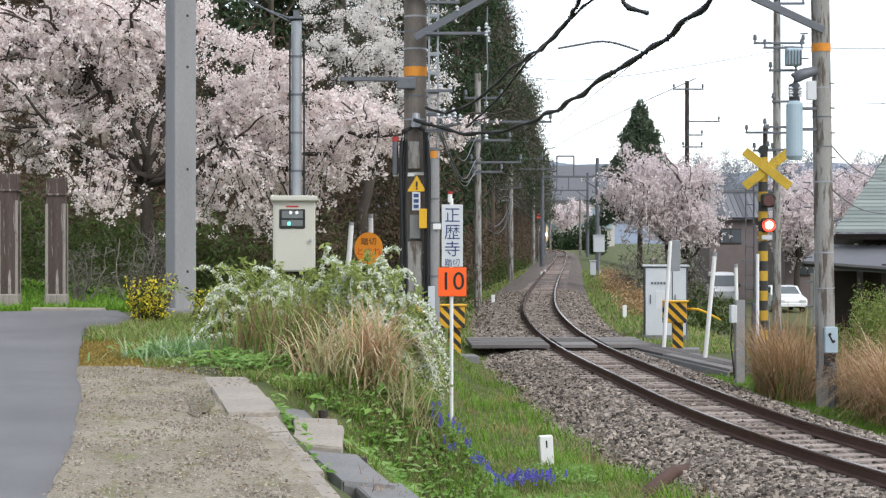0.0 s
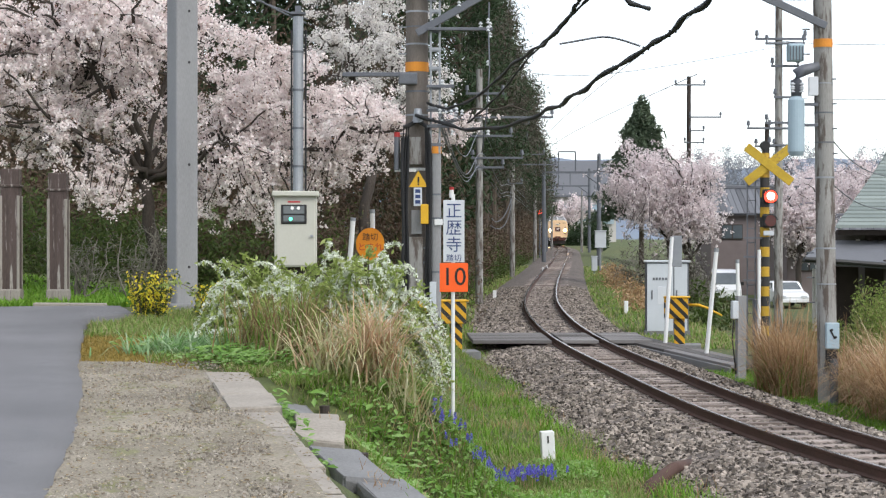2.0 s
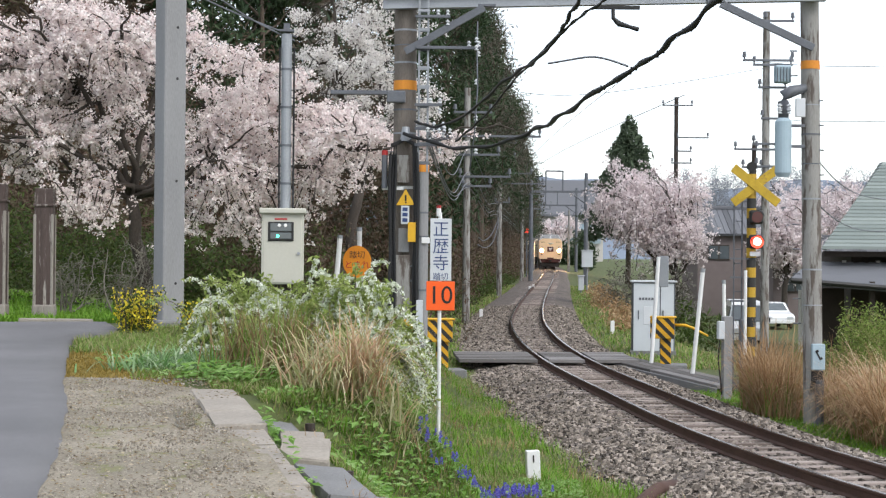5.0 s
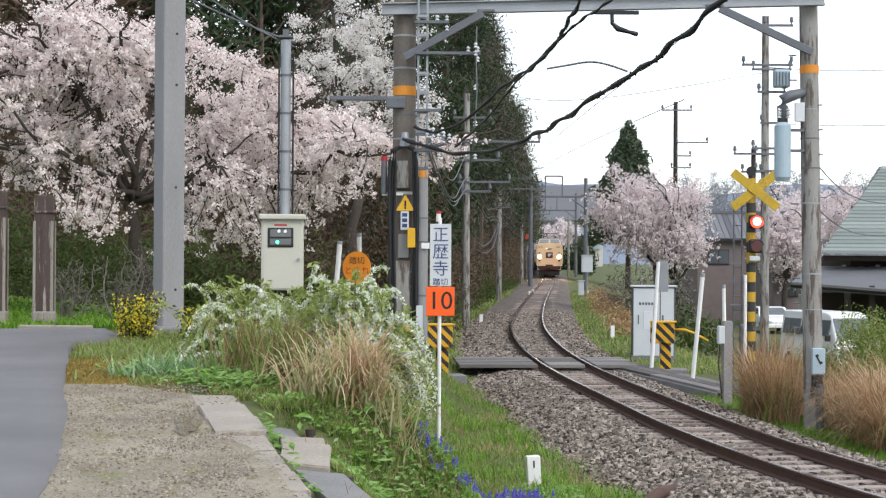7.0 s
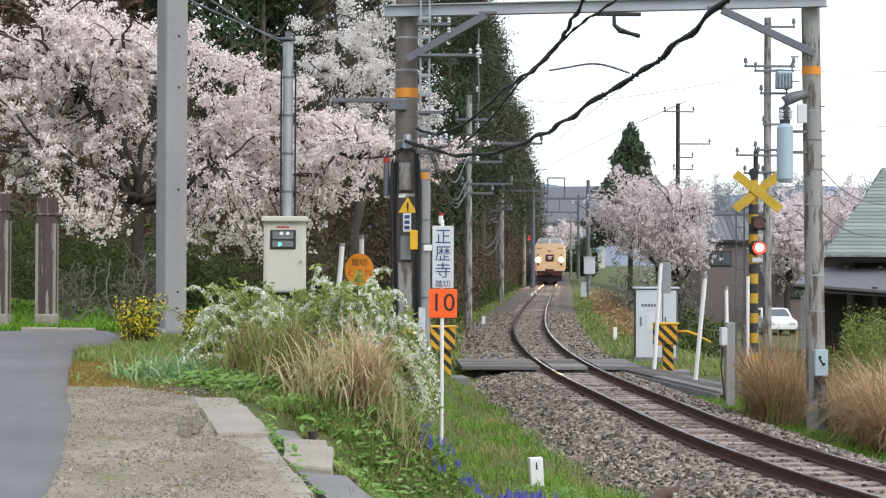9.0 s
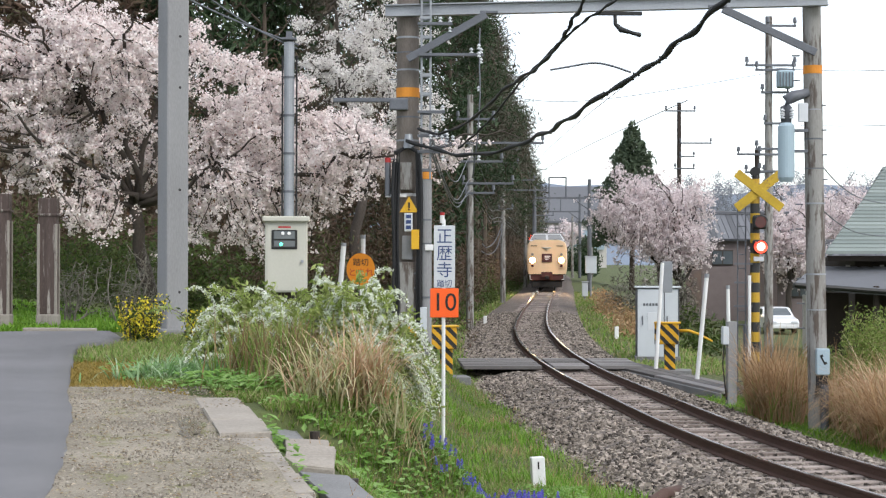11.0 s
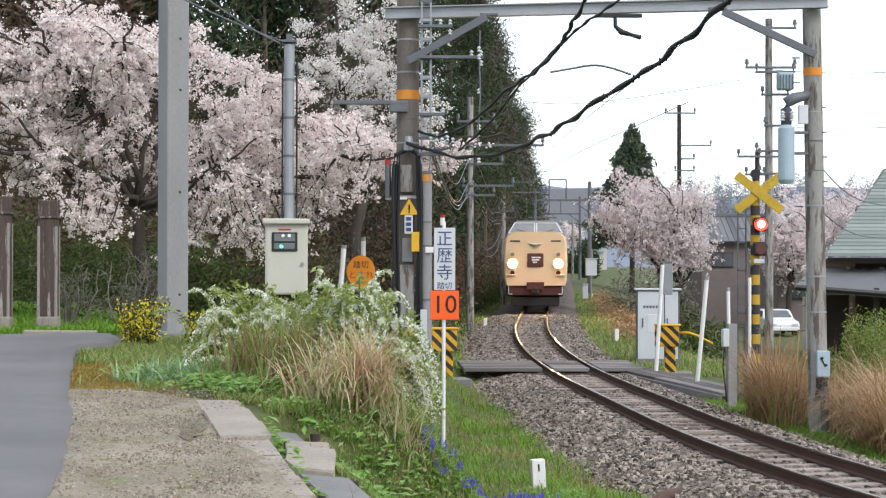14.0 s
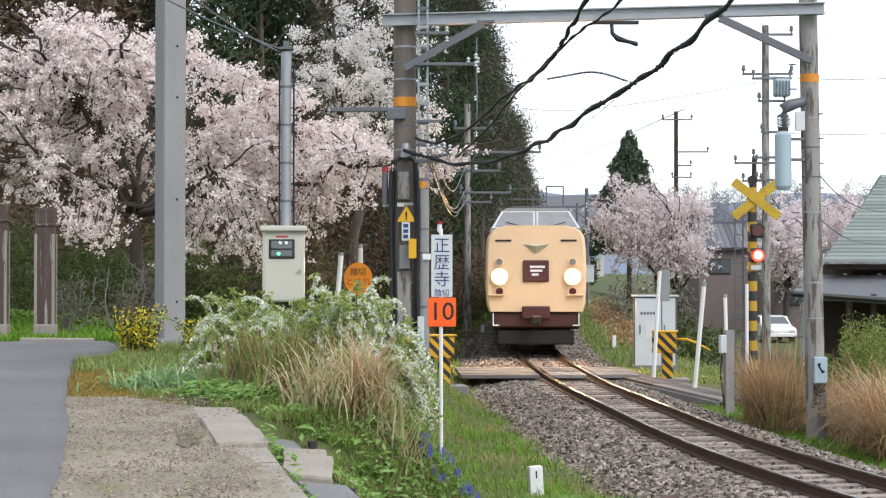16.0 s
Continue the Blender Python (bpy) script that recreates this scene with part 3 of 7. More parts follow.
for a, b in ((-2.6, -0.70), (-0.44, 0.44), (0.70, 1.75)):
    for i in range(5):
        y = DECK[0] + 0.27 + i * 0.54
        c = along(y, (a + b) / 2, -0.03)
        plank("plank", (c.x, c.y, c.z - 0.03), (b - a, 0.52, 0.09), heading(y) + random.uniform(-1.2, 1.2), random.uniform(-0.5, 0.5))
# the right-hand ramp: long boards that run obliquely towards the viewer and sink
ramp_a, ramp_b = Vector((4.55, 42.9, -0.02)), Vector((6.45, 35.6, -0.20))
for k in range(3):
    for j in range(2):
        o = Vector((0.30 * (k - 1), 0.08 * (k - 1), 0.0))
        a, b = ramp_a.lerp(ramp_b, j * 0.5) + o, ramp_a.lerp(ramp_b, j * 0.5 + 0.495) + o
        d = b - a
        plank("plank", (a + b) / 2, (0.285, d.length, 0.08), math.degrees(math.atan2(-d.x, d.y)), 0, math.degrees(math.asin(d.z / d.length)))
for k in range(2):
    d = ramp_b - ramp_a
    c = ramp_a.lerp(ramp_b, 0.25 + 0.5 * k) + Vector((-0.47, -0.12, -0.14))
    plank("edge_board", c, (0.06, d.length * 0.5, 0.24), math.degrees(math.atan2(-d.x, d.y)), 0, math.degrees(math.asin(d.z / d.length)), M_SLABD)
for i in range(5):
    plank("plank", (0.05 - 0.62 * i, 42.2, -0.03 - 0.014 * i), (0.6, 2.6, 0.10), random.uniform(-2, 2), 0, 0)

# ---- things by the line ----


def text_part(name, words, height, material, parent, m, label="", depth=0.002):
    """Lettering in the built-in font, as a mesh, centred."""
    cu = bpy.data.curves.new(name, "FONT")
    cu.body, cu.size, cu.extrude = words, height, depth
    cu.align_x, cu.align_y = "CENTER", "CENTER"
    cu.resolution_u = 3
    tmp = bpy.data.objects.new(name, cu)
    scene.collection.objects.link(tmp)
    bpy.context.view_layer.update()
    me = bpy.data.meshes.new_from_object(tmp.evaluated_get(bpy.context.evaluated_depsgraph_get()))
    bpy.data.objects.remove(tmp)
    me.materials.clear()
    me.materials.append(material)
    ob = new(name, me)
    ob.parent = parent
    ob.matrix_local = m
    if label:
        tagged(ob, label)
    return ob


FACE = pose(0, 0, 0, 90, 0, 0)


def at_face(x, y, z):
    return Matrix.Translation((x, y, z)) @ FACE


def gz(x, y):
    return float(ground_z(x, y))


def square_pole():
    t = thing("utility_pole", pose(-4.07, 26.3, 1.33, 0, 0, 33), "tall square grey concrete pole with bolt holes", "pole")
    bm = B()
    box(bm, (0, 0, 4.2), (0.37, 0.37, 8.8), 0.03)
    part("shaft", bm, M_CONC2, t)
    for z in (0.7, 2.28, 3.86, 4.65, 5.44):
        bm = B()
        rod(bm, (0.03, -0.188, z), (0.03, -0.15, z), 0.022, n=10)
        part("bolt_hole", bm, M_INK, t, "dark bolt hole")
    bm = B()
    box(bm, (0, 0, 0.03), (0.6, 0.55, 0.22), 0.04)
    part("footing", bm, M_SLABD, t, "dark concrete footing")


square_pole()


def cabinet():
    g = gz(-1.93, 22.1)
    t = thing("equipment_cabinet", pose(-1.93, 22.0, g, 0, 0, 3), "cream-grey metal control cabinet with a small lamp window", "cabinet")
    z0 = 2.10 - g
    bm = B()
    box(bm, (0, 0, z0 + 0.46), (0.54, 0.34, 0.92), 0.012)
    body = part("body", bm, M_CABINET, t)
    bm = B()
    box(bm, (0, -0.02, z0 + 0.945), (0.60, 0.44, 0.07), 0.015)
    part("lid", bm, M_CABINET, t, "overhanging sheet lid")
    bm = B()
    box(bm, (0, -0.173, z0 + 0.45), (0.49, 0.012, 0.86), 0.005)
    door = part("door", bm, M_CABINET, t)
    bm = B()
    box(bm, (-0.02, -0.185, z0 + 0.68), (0.33, 0.02, 0.25), 0.02)
    win = part("lamp_window", bm, M_INK, door, "black-framed lamp window")
    bm = B()
    box(bm, (-0.02, -0.196, z0 + 0.735), (0.27, 0.008, 0.10), 0.004)
    box(bm, (-0.02, -0.196, z0 + 0.625), (0.27, 0.008, 0.08), 0.004)
    part("window_glass", bm, M_GLASS, win)
    for x, z, mt in ((-0.04, 0.76, M_WHITE), (0.04, 0.76, M_WHITE), (-0.06, 0.62, M_GREENGLOW)):
        bm = B()
        rod(bm, (x, -0.207, z0 + z), (x, -0.198, z0 + z), 0.022, n=12)
        part("indicator_lamp", bm, mt, win)
    bm = B()
    box(bm, (-0.02, -0.182, z0 + 0.84), (0.16, 0.006, 0.02))
    part("name_plate", bm, M_REDP, door, "small unreadable red plate")
    bm = B()
    rod(bm, (0.21, -0.18, z0 + 0.4), (0.21, -0.21, z0 + 0.4), 0.02, n=8)
    part("handle", bm, M_STEEL, door)
    bm = B()
    rod(bm, (0.02, 0.26, 0), (0.02, 0.26, 5.38 - g), 0.068, n=16)
    part("post", bm, M_STEEL, t, "round galvanised post")
    for k in range(4):
        bm = B()
        rod(bm, (0.02, 0.26, 3.4 - g + k * 0.5), (0.02, 0.26, 3.43 - g + k * 0.5), 0.075, n=16)
        part("band", bm, M_STEELD, t)
    for dx in (-0.085, 0.1):
        bm = B()
        rod(bm, (0.02 + dx, 0.2, 0), (0.02 + dx, 0.22, 5.2 - g), 0.014, n=6)
        part("cable", bm, M_BLACK, t, "black cable up the post")
    bm = B()
    box(bm, (0.02, 0.26, 5.42 - g), (0.19, 0.19, 0.03))
    box(bm, (0.02, 0.26, 5.47 - g), (0.08, 0.08, 0.10))
    part("cap", bm, M_STEELD, t)
    bm = B()
    box(bm, (0.02, 0.06, z0 - 0.45), (0.24, 0.2, 0.95), 0.02)
    part("stand", bm, M_DARKWOOD, t, "dark stand under the cabinet")


cabinet()


def concrete_pole(t, x, y, z0, z1, r0, r1, bands=(), lean=0.0, mat=None):
    bm = B()
    rod(bm, (x, y, z0), (x + lean, y, z1), r0, r1, n=24)
    part("shaft", bm, mat or M_CONC, t, "stained concrete shaft")
    for z, h, mt in bands:
        k = (z - z0) / (z1 - z0)
        bm = B()
        r = r0 + (r1 - r0) * k + 0.006
        rod(bm, (x + lean * k, y, z), (x + lean * k, y, z + h), r, n=24)
        part("band", bm, mt, t)


def insulator(t, p, d=(0, 0, 1), n=4, r=0.05):
    p, d = Vector(p), Vector(d)
    pts = [p + d * (i * 0.0125) for i in range(4 * n)]
    mesh_part("insulator", *tube(pts, [r if i % 4 < 2 else r * 0.4 for i in range(4 * n)], 10), M_SIGNW, t, "white ribbed insulator")


def gantry():
    t = thing("catenary_gantry", pose(0, 0, 0), "steel beam gantry on two stained concrete poles over the track", "catenary gantry")
    # left pole
    concrete_pole(t, -0.47, 28.8, gz(-0.47, 28.8) - 0.1, 9.6, 0.20, 0.185,
                  [(5.30, 0.16, M_BAND), (4.95, 0.03, M_STEELD), (4.55, 0.03, M_STEEL), (3.62, 0.05, M_WHITE), (5.75, 0.03, M_STEEL), (6.3, 0.03, M_STEEL), (2.3, 0.03, M_STEEL), (6.05, 0.02, M_STEELD), (2.05, 0.04, M_STEEL)], mat=M_CONCD)
    bm = B()
    rod(bm, (-0.15, 28.5, gz(-0.15, 28.5) - 0.1), (-0.155, 28.5, 3.9), 0.095, n=18)
    part("side_post", bm, M_CONC2, t, "slender grey side post")
    for dx in (-0.075, 0.075):
        for dy in (-0.075, 0.075):
            bm = B()
            box(bm, (-0.16 + dx, 28.5 + dy, 6.7), (0.035, 0.035, 5.6), 0.004)
            part("angle_bar", bm, M_STEEL, t, "upright steel angle bar")
    for k in range(17):
        for dy in (-0.09, 0.09):
            bm = B()
            box(bm, (-0.16, 28.5 + dy, 4.05 + k * 0.32), (0.2, 0.012, 0.05), 0.003)
            part("batten", bm, M_STEEL if k % 3 else M_STEELD, t)
    for z in (3.2, 2.8, 1.9):
        bm = B()
        rod(bm, (-0.16, 28.5, z), (-0.16, 28.5, z + 0.03), 0.105, n=18)
        part("clamp", bm, M_STEELD, t)
    bm = B()
    rod(bm, (-0.155, 28.5, 3.9), (-0.155, 28.5, 4.02), 0.102, n=18)
    part("band", bm, M_BAND, t)
    # right pole
    concrete_pole(t, 6.52, 28.8, gz(6.52, 28.8) - 0.1, 9.6, 0.165, 0.15, [(5.72, 0.14, M_BAND), (4.6, 0.025, M_STEELD), (3.5, 0.03, M_STEEL), (2.3, 0.03, M_STEEL), (4.1, 0.02, M_STEELD), (5.1, 0.02, M_STEEL), (1.7, 0.02, M_STEEL)], lean=-0.16)
    # beam: one rolled I-section
    a, b = Vector((-0.85, 28.55, 6.74)), Vector((6.62, 28.55, 6.95))
    sec = [(-0.08, -0.10), (0.08, -0.10), (0.08, -0.08), (0.007, -0.075), (0.007, 0.075), (0.08, 0.08), (0.08, 0.10), (-0.08, 0.10), (-0.08, 0.08), (-0.007, 0.075), (-0.007, -0.075), (-0.08, -0.08)]
    n = len(sec)
    v = [(e.x, e.y + p, e.z + q) for e in (a, b) for p, q in sec]
    mesh_part("beam", v, [(k, (k + 1) % n, (k + 1) % n + n, k + n) for k in range(n)] + [tuple(range(n - 1, -1, -1)), tuple(range(n, 2 * n))], M_STEEL, t, "grey steel I-beam")
    for x in (0.9, 4.75):
        bm = B()
        box(bm, (x, 28.54, 6.69 + x * 0.028), (0.30, 0.17, 0.05), 0.01)
        part("splice_plate", bm, M_STEELD, t)
    for p, q in (((-0.47, 28.38, 5.91), (0.85, 28.38, 6.66)), ((6.41, 28.5, 6.05), (4.84, 28.5, 6.78))):
        bm = B()
        p, q = Vector(p), Vector(q)
        dd = q - p
        box(bm, (p + q) / 2, (dd.length, 0.07, 0.12), 0.005, turn=(0, -math.degrees(math.atan2(dd.z, dd.x)), 0))
        box(bm, (p + q) / 2 + Vector((0, 0.03, 0.06)), (dd.length * 0.98, 0.12, 0.02), 0.004, turn=(0, -math.degrees(math.atan2(dd.z, dd.x)), 0))
        part("brace", bm, M_STEELD, t, "dark grey diagonal brace")
    # bracket plates and arms on the left pole
    bm = B()
    box(bm, (-1.15, 28.6, 5.24), (1.15, 0.10, 0.07), 0.008)
    box(bm, (-0.62, 28.6, 5.17), (0.32, 0.12, 0.20), 0.02)
    part("bracket", bm, M_STEELD, t, "grey bracket arm")
    for z, x1 in ((5.98, 0.80), (6.5, 0.28), (5.02, 0.16), (4.62, 0.22), (4.35, 0.16)):
        bm = B()
        box(bm, ((-0.3 + x1) / 2, 28.35, z), (x1 + 0.3, 0.05, 0.05), 0.006)
        part("cross_arm", bm, M_STEELD, t)
        insulator(t, (x1 - 0.04, 28.35, z + 0.03), n=2, r=0.035)
        insulator(t, (x1 - 0.20, 28.35, z + 0.03), n=2, r=0.035)
        insulator(t, (x1 - 0.04, 28.35, z - 0.14), n=2, r=0.035)
    for x in (-0.08, 0.02, 0.11, 0.20, 0.29):
        insulator(t, (x, 28.3, 4.56 + 0.02 * math.sin(x * 40)), r=0.032, n=2)
        pts = [(x, 28.3, 4.58), (x + 0.05, 28.25, 4.47), (x * 0.4 - 0.1, 28.3, 4.42 - 0.1 * x), (-0.3, 28.36, 4.48), (-0.42, 28.4, 4.40)]
        mesh_part("jumper_wire", *tube(pts, [0.011] * 5, 5), M_STEELD, t, "slack grey jumper wire", smooth=True)
    bm = B()
    rod(bm, (-0.45, 28.52, 4.42), (-0.45, 28.52, 4.66), 0.10, 0.06, n=14)
    part("cable_head", bm, M_STEEL, t, "grey cable end box")
    pts = [(0.74, 28.3, 6.42), (0.73, 28.2, 5.9), (0.74, 28.0, 5.3), (0.70, 28.0, 4.6), (0.62, 28.1, 3.9)]
    mesh_part("hanging_wire", *tube(pts, [0.012] * 5, 5), M_STEELD, t, "thin hanging wire with insulators", smooth=True)
    for z in (6.05, 5.92, 5.35, 4.75, 4.2):
        insulator(t, (0.72, 28.15, z), n=2, r=0.035)
    # equipment down the left pole
    def plate(name, x0, x1, z0, z1, mt, label="", y=28.56, d=0.06):
        bm = B()
        box(bm, ((x0 + x1) / 2, y, (z0 + z1) / 2), (x1 - x0, d, z1 - z0), 0.008)
        return part(name, bm, mt, t, label)
    plate("junction_box", -0.60, -0.38, 3.72, 4.18, M_CONC, "grey junction box", d=0.16)
    plate("equipment_box", -0.60, -0.36, 1.25, 2.5, M_CONC, "tall grey equipment box", d=0.18)
    plate("equipment_box", -0.56, -0.38, 2.55, 2.95, M_CONC2, d=0.12)
    plate("yellow_box", -0.40, -0.27, 2.72, 3.05, M_YELLOW, "small yellow box", y=28.42, d=0.12)
    plate("label_plate", -0.56, -0.26, 1.22, 1.42, M_YELLOW, "worn yellow label plate", y=28.44, d=0.02)
    plate("tag", -0.17, -0.03, 2.70, 2.80, M_WHITE, "white tag", y=28.38, d=0.02)
    plate("conduit_box", -0.25, -0.14, 1.05, 1.75, M_BOXGREY, "grey conduit box", y=28.36, d=0.1)
    w = plate("notice", -0.52, -0.38, 3.02, 3.33, M_SIGNW, "small white notice with blue writing", y=28.45, d=0.015)
    bm = B()
    for i in range(3):
        box(bm, (-0.45, 28.438, 3.27 - i * 0.09), (0.085, 0.006, 0.06))
    part("writing", bm, M_BLUE, w, "unreadable blue characters")
    tri = mesh_part("warning_triangle", [(-0.60, 28.44, 3.34), (-0.28, 28.44, 3.34), (-0.44, 28.44, 3.61), (-0.60, 28.455, 3.34), (-0.28, 28.455, 3.34), (-0.44, 28.455, 3.61)],
                    [(0, 1, 2), (5, 4, 3), (0, 3, 4, 1), (1, 4, 5, 2), (2, 5, 3, 0)], M_YELLOW, t, "yellow warning triangle")
    bm = B()
    box(bm, (-0.44, 28.434, 3.46), (0.028, 0.006, 0.10))
    box(bm, (-0.44, 28.434, 3.385), (0.028, 0.006, 0.025))
    part("exclamation_mark", bm, M_INK, tri)
    for i, (x, r) in enumerate(((-0.70, 0.03), (-0.66, 0.028), (-0.62, 0.022), (-0.27, 0.035), (-0.245, 0.03), (-0.30, 0.02))):
        pts = [(x + 0.012 * math.sin(z * 3 + i), 28.42 + 0.03 * (i % 2), z) for z in np.linspace(gz(x, 28.4) - 0.1, 4.15, 14)]
        pts += [(x * 0.9 - 0.05, 28.45, 4.35), (-0.45, 28.5, 4.45)]
        mesh_part("cable", *tube(pts, [r] * len(pts), 8), M_BLACK, t, "black cable down the pole", smooth=True)
    bm = B()
    rod(bm, (-0.80, 28.5, 3.62), (-0.80, 28.5, 4.18), 0.05, n=12)
    horn = part("alarm_horn", bm, M_STEELD, t, "grey horn with a red cap")
    bm = B()
    rod(bm, (-0.80, 28.5, 4.18), (-0.80, 28.5, 4.26), 0.052, n=12)
    part("cap", bm, M_REDP, horn)
    bm = B()
    box(bm, (-0.66, 28.5, 3.62), (0.36, 0.04, 0.05), 0.005)
    part("horn_arm", bm, M_WHITE, t)
    # right pole: capacitor, elbow, phone box, small plates
    bm = B()
    rod(bm, (5.95, 28.7, 3.95), (5.95, 28.7, 4.82), 0.14, n=20)
    rod(bm, (5.95, 28.7, 3.88), (5.95, 28.7, 3.95), 0.10, 0.14, n=20)
    rod(bm, (5.95, 28.7, 4.82), (5.95, 28.7, 4.88), 0.14, 0.09, n=20)
    part("capacitor", bm, M_BLUEGREY, t, "pale blue-grey cylindrical capacitor")
    pts = [(5.95, 28.7, 4.86), (5.95, 28.7, 5.15), (5.97, 28.7, 5.27), (6.08, 28.7, 5.33), (6.33, 28.7, 5.40)]
    mesh_part("elbow_pipe", *tube(pts, [0.09, 0.10, 0.105, 0.10, 0.07], 12), M_STEELD, t, "dark elbow pipe", smooth=True)
    for z in (4.95, 5.03):
        insulator(t, (5.87, 28.62, z), n=2, r=0.045)
        insulator(t, (6.03, 28.62, z), n=2, r=0.045)
    for z in (4.4, 4.75):
        bm = B()
        box(bm, (6.14, 28.7, z), (0.36, 0.05, 0.05), 0.004)
        part("capacitor_arm", bm, M_STEELD, t)
    bm = B()
    box(bm, (6.22, 28.62, 5.05), (0.16, 0.08, 0.32), 0.01)
    part("small_box", bm, M_SIGNW, t)
    bm = B()
    box(bm, (6.54, 28.58, 0.84), (0.22, 0.12, 0.44), 0.015)
    ph = part("telephone_box", bm, M_BLUEGREY, t, "pale grey-green telephone box")
    bm = B()
    box(bm, (6.53, 28.515, 0.87), (0.028, 0.008, 0.15), 0.003, turn=(0, -28, 0))
    box(bm, (6.51, 28.515, 0.935), (0.055, 0.008, 0.04), 0.003, turn=(0, -28, 0))
    box(bm, (6.575, 28.515, 0.815), (0.055, 0.008, 0.04), 0.003, turn=(0, -28, 0))
    part("handset_sign", bm, M_INK, ph, "black handset symbol")
    bm = B()
    box(bm, (6.54, 28.64, 0.50), (0.2, 0.06, 0.2), 0.01)
    part("cable_sleeve", bm, M_BLACK, t)
    bm = B()
    rod(bm, (6.58, 28.60, -0.4), (6.58, 28.60, 0.45), 0.07, n=12)
    part("base_wrap", bm, M_STEELD, t, "dark wrap at the foot")
    for z in np.arange(1.4, 6.4, 0.42):
        bm = B()
        s = 1 if int(z * 10) % 2 else -1
        rod(bm, (6.45 - 0.02 * z + s * 0.15, 28.7, z), (6.45 - 0.02 * z + s * 0.28, 28.7, z), 0.012, n=6)
        part("step_bolt", bm, M_STEELD, t)
    for z in np.arange(2.9, 6.6, 0.45):
        bm = B()
        s = 1 if int(z * 10) % 2 else -1
        rod(bm, (-0.47 + s * 0.18, 28.7, z), (-0.47 + s * 0.32, 28.7, z), 0.012, n=6)
        part("step_bolt", bm, M_STEEL, t)
    bm = B()
    box(bm, (3.1, 28.5, 6.70), (0.75, 0.07, 0.06), 0.006)
    part("hanger_bar", bm, M_INK, t, "dark hanger bar under the beam")
    pts = [(3.02, 28.5, 6.70), (3.03, 28.5, 6.52), (3.12, 28.45, 6.42), (3.3, 28.4, 6.36), (3.42, 28.3, 6.31)]
    mesh_part("pull_off_arm", *tube(pts, [0.03, 0.035, 0.05, 0.03, 0.04], 8), M_INK, t, "dark insulated pull-off arm", smooth=True)


gantry()


def cable(name, pts, r, wave, label, seed, lash=True):
    """A heavy sagging cable, lashed in turns so that it looks knotted."""
    rng = np.random.default_rng(seed)
    k = np.linspace(0, 1, len(pts))
    f = [spline(k, [p[i] for p in pts]) for i in range(3)]
    u = np.linspace(0, 1, 150)
    w = np.stack([g(u) for g in f], 1)
    ph = u * 95
    w[:, 0] += wave * np.sin(ph) + wave * 0.7 * np.sin(ph * 0.37 + 1)
    w[:, 2] += wave * np.cos(ph * 0.8 + 2) + wave * 0.8 * np.sin(ph * 0.23)
    t = thing(name, pose(0, 0, 0), label, "cable")
    mesh_part("core", *tube(w, r * (1 + 0.25 * np.sin(ph * 1.3)), 8), M_BLACK, t, smooth=True)
    if lash:
        v = w + np.stack([np.cos(u * 420), 0 * u, np.sin(u * 420)], 1) * r * 1.1
        mesh_part("lashing", *tube(v, [r * 0.35] * len(v), 5), M_BLACK, t, smooth=True)


cable("overhead_cable", [(-0.5, 28.4, 4.55), (0.35, 27.6, 4.25), (1.0, 25.5, 4.2), (1.4, 23.5, 4.23), (1.63, 21.0, 4.25), (2.0, 19.2, 4.46), (2.35, 17.8, 4.62), (2.65, 16.7, 4.87), (3.0, 15.6, 5.3), (3.6, 13.5, 6.2), (4.6, 10, 8.0)], 0.028, 0.016,
      "thick black lashed cable sagging from the pole", 1)
cable("overhead_cable", [(-0.3, 28.4, 4.75), (0.1, 27.6, 4.6), (0.62, 25.5, 4.72), (1.02, 23.0, 4.90), (1.3, 21.2, 4.95), (1.5, 20, 5.15), (1.6, 19.2, 5.3), (1.75, 17.8, 5.6), (2.0, 15, 6.2), (2.4, 10, 7.5)], 0.022, 0.010,
      "black lashed cable rising from the pole", 2)
cable("overhead_cable", [(0.36, 26.7, 4.3), (0.75, 25.2, 4.55), (1.1, 23.2, 4.88), (1.35, 21.0, 5.02), (1.62, 19.6, 5.2), (1.88, 18.6, 5.3), (2.3, 17.0, 5.7), (3.2, 13, 6.9)], 0.016, 0.006,
      "thin black cable rising from the pole", 3, False)


def wire(pts, r=0.008, label="thin overhead wire", n=24):
    k = np.linspace(0, 1, len(pts))
    f = [spline(k, [p[i] for p in pts]) for i in range(3)]
    u = np.linspace(0, 1, n)
    w = np.stack([g(u) for g in f], 1)
    ob = mesh_part("overhead_wire", *tube(w, [r] * n, 5), M_STEELD)
    tagged(ob, label, "wire", "overhead wires")


wire([along(28, 0.1, 6.25), along(62, 0, 5.6), along(100, 0, 6.0), along(140, 0, 5.6), along(190, 0, 5.7)], 0.007, "thin catenary wire over the track")
wire([along(28, 0.1, 5.2), along(62, 0, 5.1), along(100, 0, 5.1), along(140, 0, 5.1), along(190, 0, 5.1)], 0.007, "thin contact wire over the track")
for z0, z1, z2 in ((4.6, 4.2, 5.6), (4.5, 4.0, 5.2), (4.4, 4.1, 5.0), (4.7, 4.7, 6.4)):
    wire([(-0.1, 28.5, z0), (0.6, 45, z1), (1.4, 62, z2), (2.6, 80, z2 - 0.5), (4.0, 100, z2), (9.0, 170, z2)], 0.013, "grey line wire between the poles", 40)
wire([(-1.8, 22.3, 5.35), (-3.2, 22, 5.9), (-5.2, 21, 6.9)], 0.012, "dark wire from the cabinet post", 20)
wire([(-1.82, 22.3, 5.30), (-2.7, 22, 5.75), (-4.0, 21, 6.7)], 0.012, "dark wire from the cabinet post", 20)
